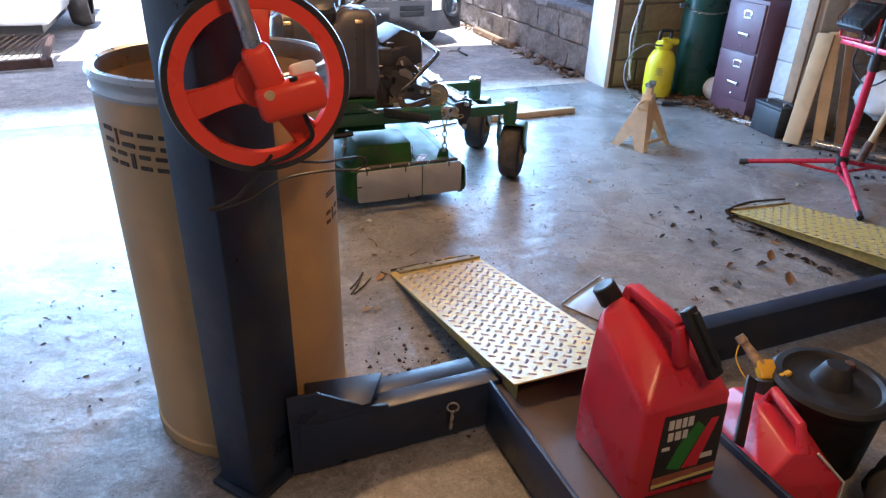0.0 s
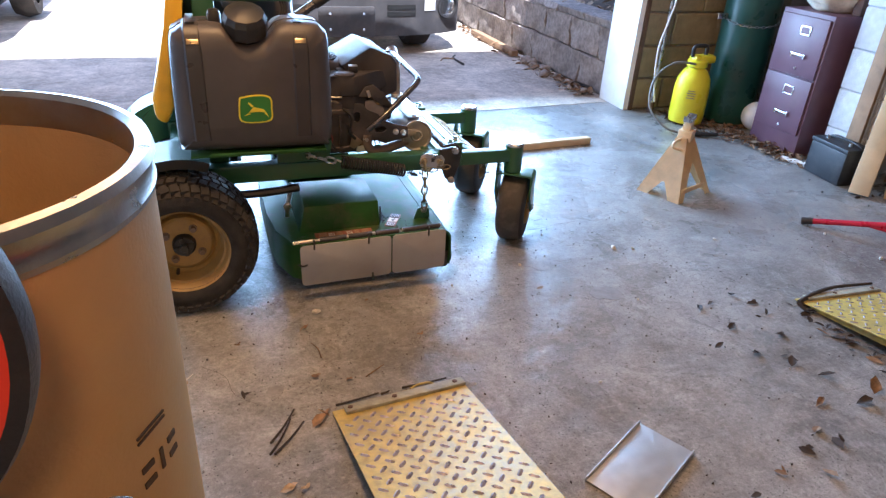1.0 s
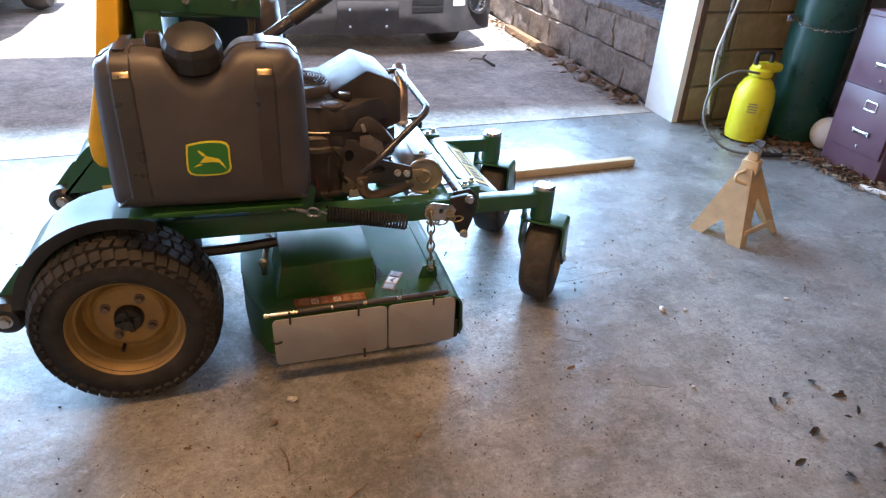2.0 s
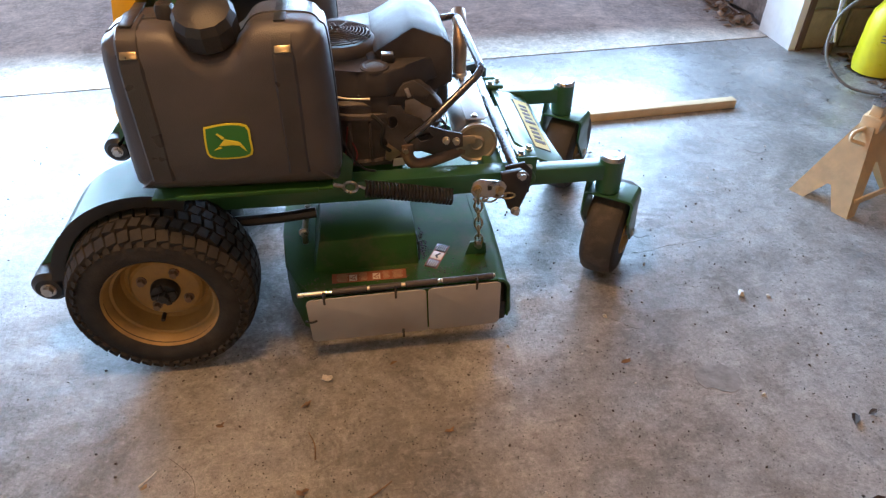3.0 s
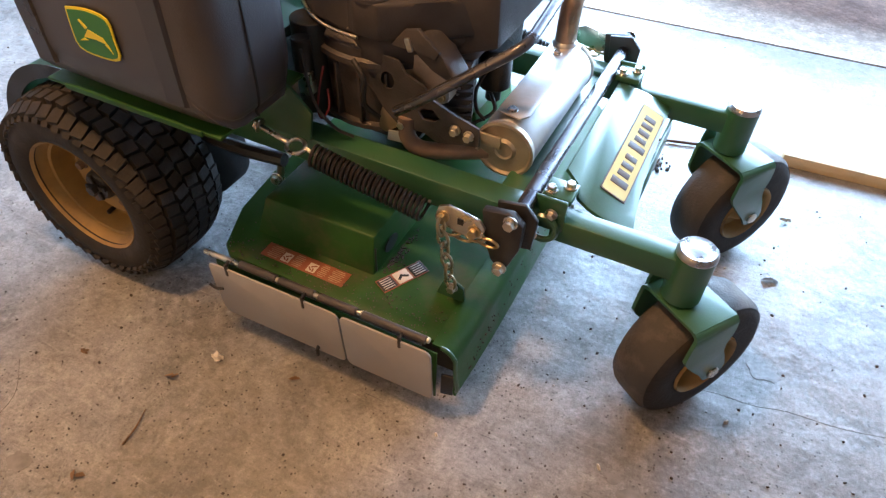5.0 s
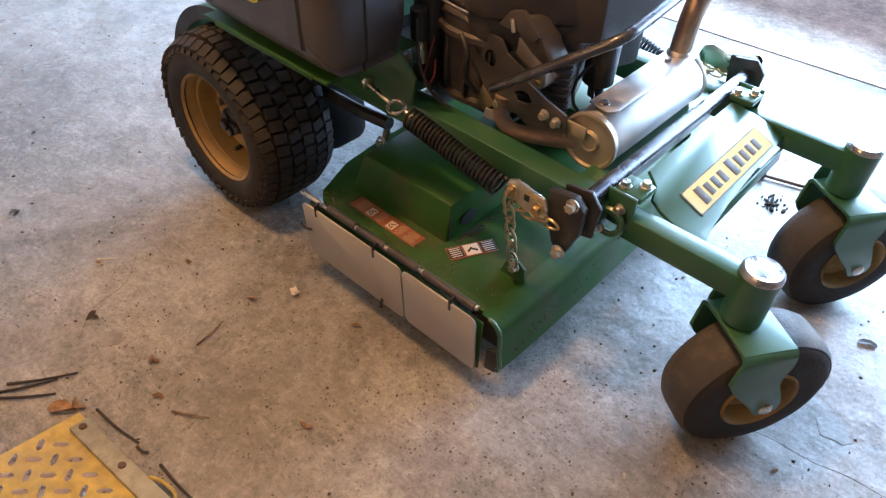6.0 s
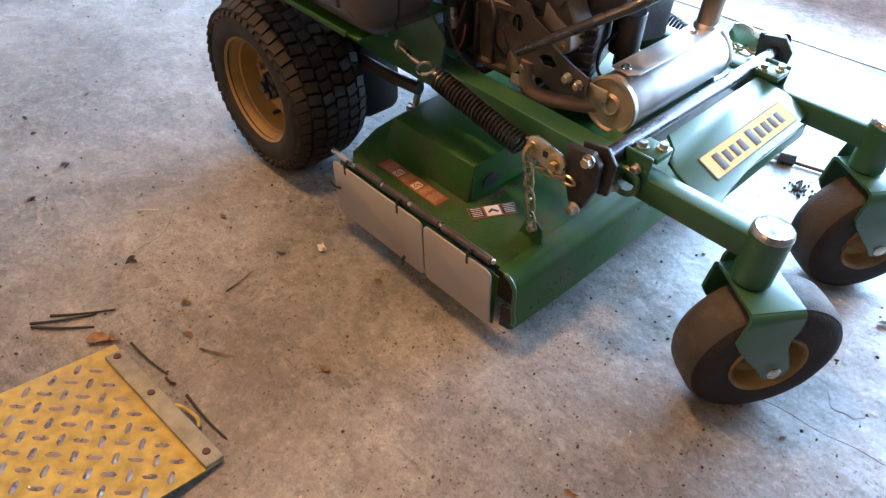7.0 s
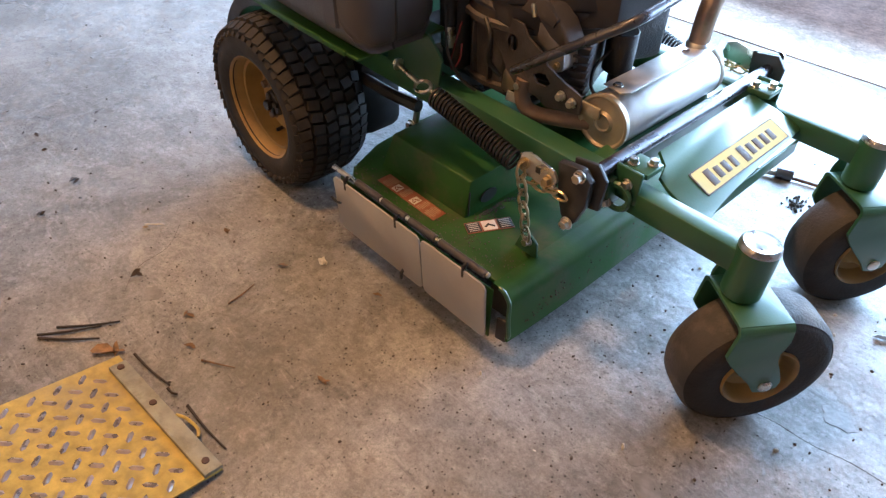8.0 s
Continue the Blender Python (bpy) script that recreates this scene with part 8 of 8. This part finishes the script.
for c, s_, mt in (((-0.318, -0.429, 0), 0.024, "twig"), ((-0.235, -0.539, 0), 0.018, "twig"), ((0.12, -0.454, 0), 0.020, "twig"), ((0.12, -0.229, 0), 0.014, "leaf"), ((0.312, -0.196, 0), 0.020, "leaf"), ((0.309, -0.426, 0), 0.020, "leaf"), ((0.391, -0.461, 0), 0.016, "leaf"), ((0.525, -0.088, 0), 0.014, "leaf"), ((0.639, -0.311, 0), 0.018, "leaf"), ((1.112, -0.16, 0), 0.018, "leaf"), ((-0.02, -0.37, 0), 0.012, "leaf_pale")):
    leaf(c, s_, mt)
for a, b_, mt in (((0.338, -0.345), (0.322, -0.272), "leaf"), ((-0.03, -0.365), (0.0, -0.33), "pale_bit"), ((0.44, -0.46), (0.50, -0.42), "leaf")):
    tw = thing("grass_blade", (a[0], a[1], 0), "dry curled grass blade on the concrete", "grass blade", "twigs on the floor")
    part("stem", S([(a[0], a[1], 0.003), ((a[0] + b_[0]) / 2 + 0.006, (a[1] + b_[1]) / 2, 0.007), (b_[0], b_[1], 0.003)], 0.0024, 5, 3, 0.4), mt, tw)
leaf((0.290, -0.596, 0.005), 0.036, "leaf", "curled reddish-brown leaf at the ramp's corner")
# hairline cracks in the slab
for pts in (((1.207, 0.250, 0), (1.27, 0.268, 0), (1.344, 0.274, 0), (1.405, 0.291, 0), (1.50, 0.300, 0), (1.62, 0.33, 0)), ((0.02, -0.30, 0), (0.08, -0.36, 0), (0.10, -0.44, 0), (0.16, -0.50, 0))):
    ck = finish("crack", S(pts, 0.0006, 4, 4), "grit")
    tagged(ck, "hairline crack in the concrete slab", "crack", kind="stuff")

for a, b_ in (((0.164, -0.678), (0.224, -0.571)), ((0.169, -0.641), (0.237, -0.538)), ((0.174, -0.679), (0.254, -0.588)), ((0.340, -0.552), (0.456, -0.534)), ((0.521, -0.530), (0.648, -0.522)), ((0.461, -0.540), (0.485, -0.532))):
    tw = thing("twig", (a[0], a[1], 0), "thin dark twig lying on the concrete", "twig", "twigs on the floor")
    mid = ((a[0] + b_[0]) / 2 + 0.004, (a[1] + b_[1]) / 2 - 0.003, 0.006)
    part("stem", S([(a[0], a[1], 0.004), mid, (b_[0], b_[1], 0.004)], 0.0032, 6, 3, 0.6), "twig", tw)
for pts, r in ((((1.93, -0.47, 0.016), (2.02, -0.445, 0.022), (2.13, -0.43, 0.022), (2.29, -0.44, 0.02)), 0.008), (((1.94, -0.47, 0.008), (2.05, -0.55, 0.01), (2.10, -0.62, 0.008)), 0.008)):
    tw = thing("branch", pts[0], "short dead branch lying on the ramp edge", "branch")
    part("stem", S(pts, r, 8, 4, 0.6), "twig", tw)
tw = thing("branch", (1.55, 3.2, 0), "forked dead branch on the driveway", "branch")
part("stem", S([(2.02, 3.02, 0.01), (1.98, 3.15, 0.03), (2.05, 3.30, 0.02)], 0.010, 6, 4, 0.6), "twig", tw)
part("stem", S([(1.98, 3.13, 0.03), (1.92, 3.20, 0.02), (1.88, 3.16, 0.01)], 0.007, 6, 4, 0.6), "leaf", tw)


def litter(name, n, place, size, material, label, leafy=True):
    b = bmesh.new()
    r = random.Random(name + label)
    for _ in range(n):
        x, y, z = place(r)
        s = size * r.uniform(0.5, 1.4)
        if leafy:
            leaf_bm(b, (x, y, z), s, r)
        else:
            m = Matrix.Translation((x, y, z + s * 0.25)) @ Euler((r.uniform(0, 3), r.uniform(0, 3), r.uniform(0, 3))).to_matrix().to_4x4()
            bmesh.ops.create_icosphere(b, subdivisions=1, radius=s, matrix=m @ Matrix.Diagonal((1, r.uniform(0.4, 0.9), r.uniform(0.3, 0.7), 1)))
    ob = finish(name, b, material, None, angle=30)
    return tagged(ob, label, "litter", kind="stuff")


def by_cabinet(r):
    t = r.random()
    return (3.02 + r.gauss(0, 0.05) + 0.06 * t, 1.20 - 0.62 * t + r.gauss(0, 0.03), 0.001 + abs(r.gauss(0, 0.012)))


litter("leaf_litter", 420, by_cabinet, 0.020, "leaf", "drift of dry leaves and chaff along the filing cabinet")
litter("leaf_litter", 160, lambda r: (2.80 + r.random() * 0.55, 1.20 + r.random() * 0.45, 0.001), 0.026, "leaf", "dry leaves blown in behind the sprayer")
litter("leaf_litter", 260, lambda r: (2.63 - abs(r.gauss(0, 0.07)), 2.08 + r.random() ** 1.5 * 3.2, 0.001 + abs(r.gauss(0, 0.012))), 0.028, "leaf", "dry leaves gathered against the foot of the retaining wall")
litter("leaf_litter", 900, lambda r: (lambda x, y: (x, y, 0.445 + 0.22 * (x - 2.84) + 0.05 * noise.noise(Vector((x * 2, y * 2, 0)))))(2.72 + 1.8 * r.random() ** 1.5, 2.0 + 4.2 * r.random()), 0.04, "leaf_pale", "pale dead leaves covering the bank")
litter("leaf_litter", 12, lambda r: (lambda t: (1.60 + 0.36 * t + r.gauss(0, 0.05), -0.42 - 0.55 * t + r.gauss(0, 0.09), 0.001))(r.random()), 0.020, "twig", "dark crumbled leaves scattered beside the ramp")
litter("leaf_litter", 5, lambda r: (1.35 + 0.5 * r.random(), -1.12 + 0.25 * r.random(), 0.001), 0.026, "leaf", "brown leaves lying against the cross tube")
litter("leaf_litter", 40, lambda r: (1.925 + r.gauss(0, 0.02), -0.45 - 0.6 * r.random() ** 1.4, 0.001), 0.018, "twig", "dark leaf mould along the ramp edge")
litter("grit", 700, lambda r: (0.5 + r.gauss(0, 0.9), 0.0 + r.gauss(0, 0.75), 0.0), 0.0034, "grit", "dark crumbs scattered over the floor", False)
litter("grit", 260, lambda r: (1.6 + r.gauss(0, 0.55), -0.1 + r.gauss(0, 0.5), 0.0), 0.0036, "grit", "dark crumbs scattered over the open floor", False)
litter("grit", 160, lambda r: (0.26 + r.gauss(0, 0.10) + 0.1 * r.random(), -1.22 + r.gauss(0, 0.11), 0.0), 0.007, "twig", "crumbled leaf mould beside the ramp", False)
litter("leaf_litter", 45, lambda r: (-0.85 + 0.40 * r.random(), -1.15 + 0.95 * r.random(), 0.001), 0.008, "twig", "short dark straw bits on the floor beyond the drum")
litter("grit", 320, lambda r: (0.72 + r.gauss(0, 0.40), -0.30 + r.gauss(0, 0.26), 0.0), 0.0022, "grit", "fine dark specks on the floor before the deck", False)
litter("grit", 60, lambda r: (3.15 + r.gauss(0, 0.2), -0.1 + r.gauss(0, 0.3), 0.0), 0.012, "twig", "clods and chips under the leaning boards", False)
litter("grit", 46, lambda r: (0.985 + r.gauss(0, 0.012), 0.945 + r.gauss(0, 0.018), 0.0), 0.007, "grit", "small clod of dried grass and dirt", False)
litter("pale_chips", 26, lambda r: (1.2 + r.gauss(0, 0.7), 0.0 + r.gauss(0, 0.6), 0.0), 0.006, "pale_bit", "pale paper and paint chips on the floor", False)
for (x, y), s_ in (((1.528, 0.048), 0.013), ((1.60, 0.03), 0.008), ((0.361, -0.118), 0.013), ((2.53, -0.28), 0.012), ((1.98, 0.02), 0.008)):
    b = bmesh.new()
    bmesh.ops.create_icosphere(b, subdivisions=2, radius=s_, matrix=Matrix.Translation((x, y, s_ * 0.45)) @ Matrix.Rotation(x * 9, 4, "Z") @ Matrix.Diagonal((1, 0.55, 0.5, 1)))
    for v in b.verts:
        v.co += Vector((noise.noise(v.co * 180), noise.noise(v.co * 180 + Vector((5, 0, 0))), 0.5 * noise.noise(v.co * 180 + Vector((0, 5, 0))))) * s_ * 0.8
        v.co.z = max(v.co.z, 0.0005)
    ob = finish("paper_scrap", b, "pale_bit", angle=20)
    tagged(ob, "small crumpled pale scrap on the concrete", "scrap", "scraps on the floor")
for k, (x, y, s_) in enumerate(((1.185, -0.023, 0.030), (1.142, 0.002, 0.016), (1.349, 0.365, 0.034), (1.325, -0.235, 0.062), (1.99, 0.83, 0.05), (0.20, -0.45, 0.025))):
    r9 = random.Random(k)
    pts = [(x + s_ * (0.75 + 0.35 * r9.random()) * math.cos(a), y + s_ * (0.55 + 0.3 * r9.random()) * math.sin(a)) for a in (2 * math.pi * q / 18 for q in range(18))]
    st = finish("oil_stain", Pz(pts, 0.0008, Matrix.Translation((0, 0, 0.0003))), "stain")
    tagged(st, "dull grey oil spot soaked into the concrete", "stain", kind="stuff")
rk = random.Random(3)
for k in range(9):
    x, y, s_ = 2.60 - rk.random() * 0.10, 2.10 + 0.12 * k + rk.random() * 0.08, 0.022 + 0.03 * rk.random()
    b = bmesh.new()
    bmesh.ops.create_icosphere(b, subdivisions=2, radius=s_, matrix=Matrix.Translation((x, y, s_ * 0.55)) @ Matrix.Diagonal((1, 0.8, 0.7, 1)))
    for v in b.verts:
        v.co += Vector((1, 1, 1)) * 0.3 * s_ * noise.noise(v.co * 30)
    tagged(finish("stone", b, "block_split", angle=30), "rough stone at the foot of the retaining wall", "stone", "stones by the wall")
tim = thing("edging_timber", (2.58, 3.6, 0), "grey weathered timber lying along the retaining wall", "timber")
part("rail", B((2.57, 3.75, 0.03), (0.06, 0.95, 0.05), 0.006), "wood_old", tim)

# ---- blocks of the walls ----


def block_mesh(name, s, material, rough_=0.0, seed=0):
    b = B((0, 0, 0), s, 0.006, None, 1)
    if rough_:
        bmesh.ops.subdivide_edges(b, edges=[e for e in b.edges if e.calc_length() > 0.1], cuts=3, use_grid_fill=True)
        for v in b.verts:
            if v.co.x < -s[0] * 0.3:
                v.co.x += rough_ * noise.noise(v.co * 14 + Vector((seed * 3.1, 0, 0)))
    me = bpy.data.meshes.new(name)
    b.to_mesh(me)
    b.free()
    me.materials.append(M[material])
    me.shade_smooth()
    me.set_sharp_from_angle(angle=radians(35))
    return me


def place_block(me, parent, c):
    ob = new("block", me)
    ob.parent = parent
    ob.location = c
    return ob


split = [block_mesh("block", (0.10, 0.392, 0.212), "block_split", 0.045, k) for k in range(4)]
rb = random.Random(8)
for course, z in enumerate((0.106, 0.326)):
    y = 2.24 - (0.2 if course else 0.0)
    while y < 8.6:
        place_block(rb.choice(split), retain, (2.745 + rb.uniform(-0.006, 0.006), y, z + 0.004))
        y += 0.40
cap_me = [block_mesh("block", (0.24, 0.392, 0.05), "block_split", 0.03, k + 9) for k in range(2)]
y = 2.24
while y < 8.6:
    place_block(rb.choice(cap_me), retain, (2.805 + rb.uniform(-0.008, 0.008), y, 0.462))
    y += 0.40
olive_half = block_mesh("block", (0.188, 0.02, 0.19), "block_olive")
olive = block_mesh("block", (0.388, 0.02, 0.19), "block_olive")
for course in range(7):
    z = 0.1 + 0.2 * course
    x = 2.90 + (0.0 if course % 2 else 0.2)
    if course % 2 == 0:
        place_block(olive_half, wall_n, (2.80, 1.747, z))
    while x < 3.72:
        place_block(olive, wall_n, (x, 1.747, z))
        x += 0.4
front_b = block_mesh("block", (0.02, 0.226, 0.197), "block_grey")
side_b = block_mesh("block", (0.197, 0.02, 0.197), "block_grey")
for course in range(8):
    z = 0.1 + 0.2 * course
    place_block(front_b, pier, (3.198, 0.58, z))
    for x in (3.305, 3.505, 3.68):
        place_block(side_b, pier, (x, 0.458, z))
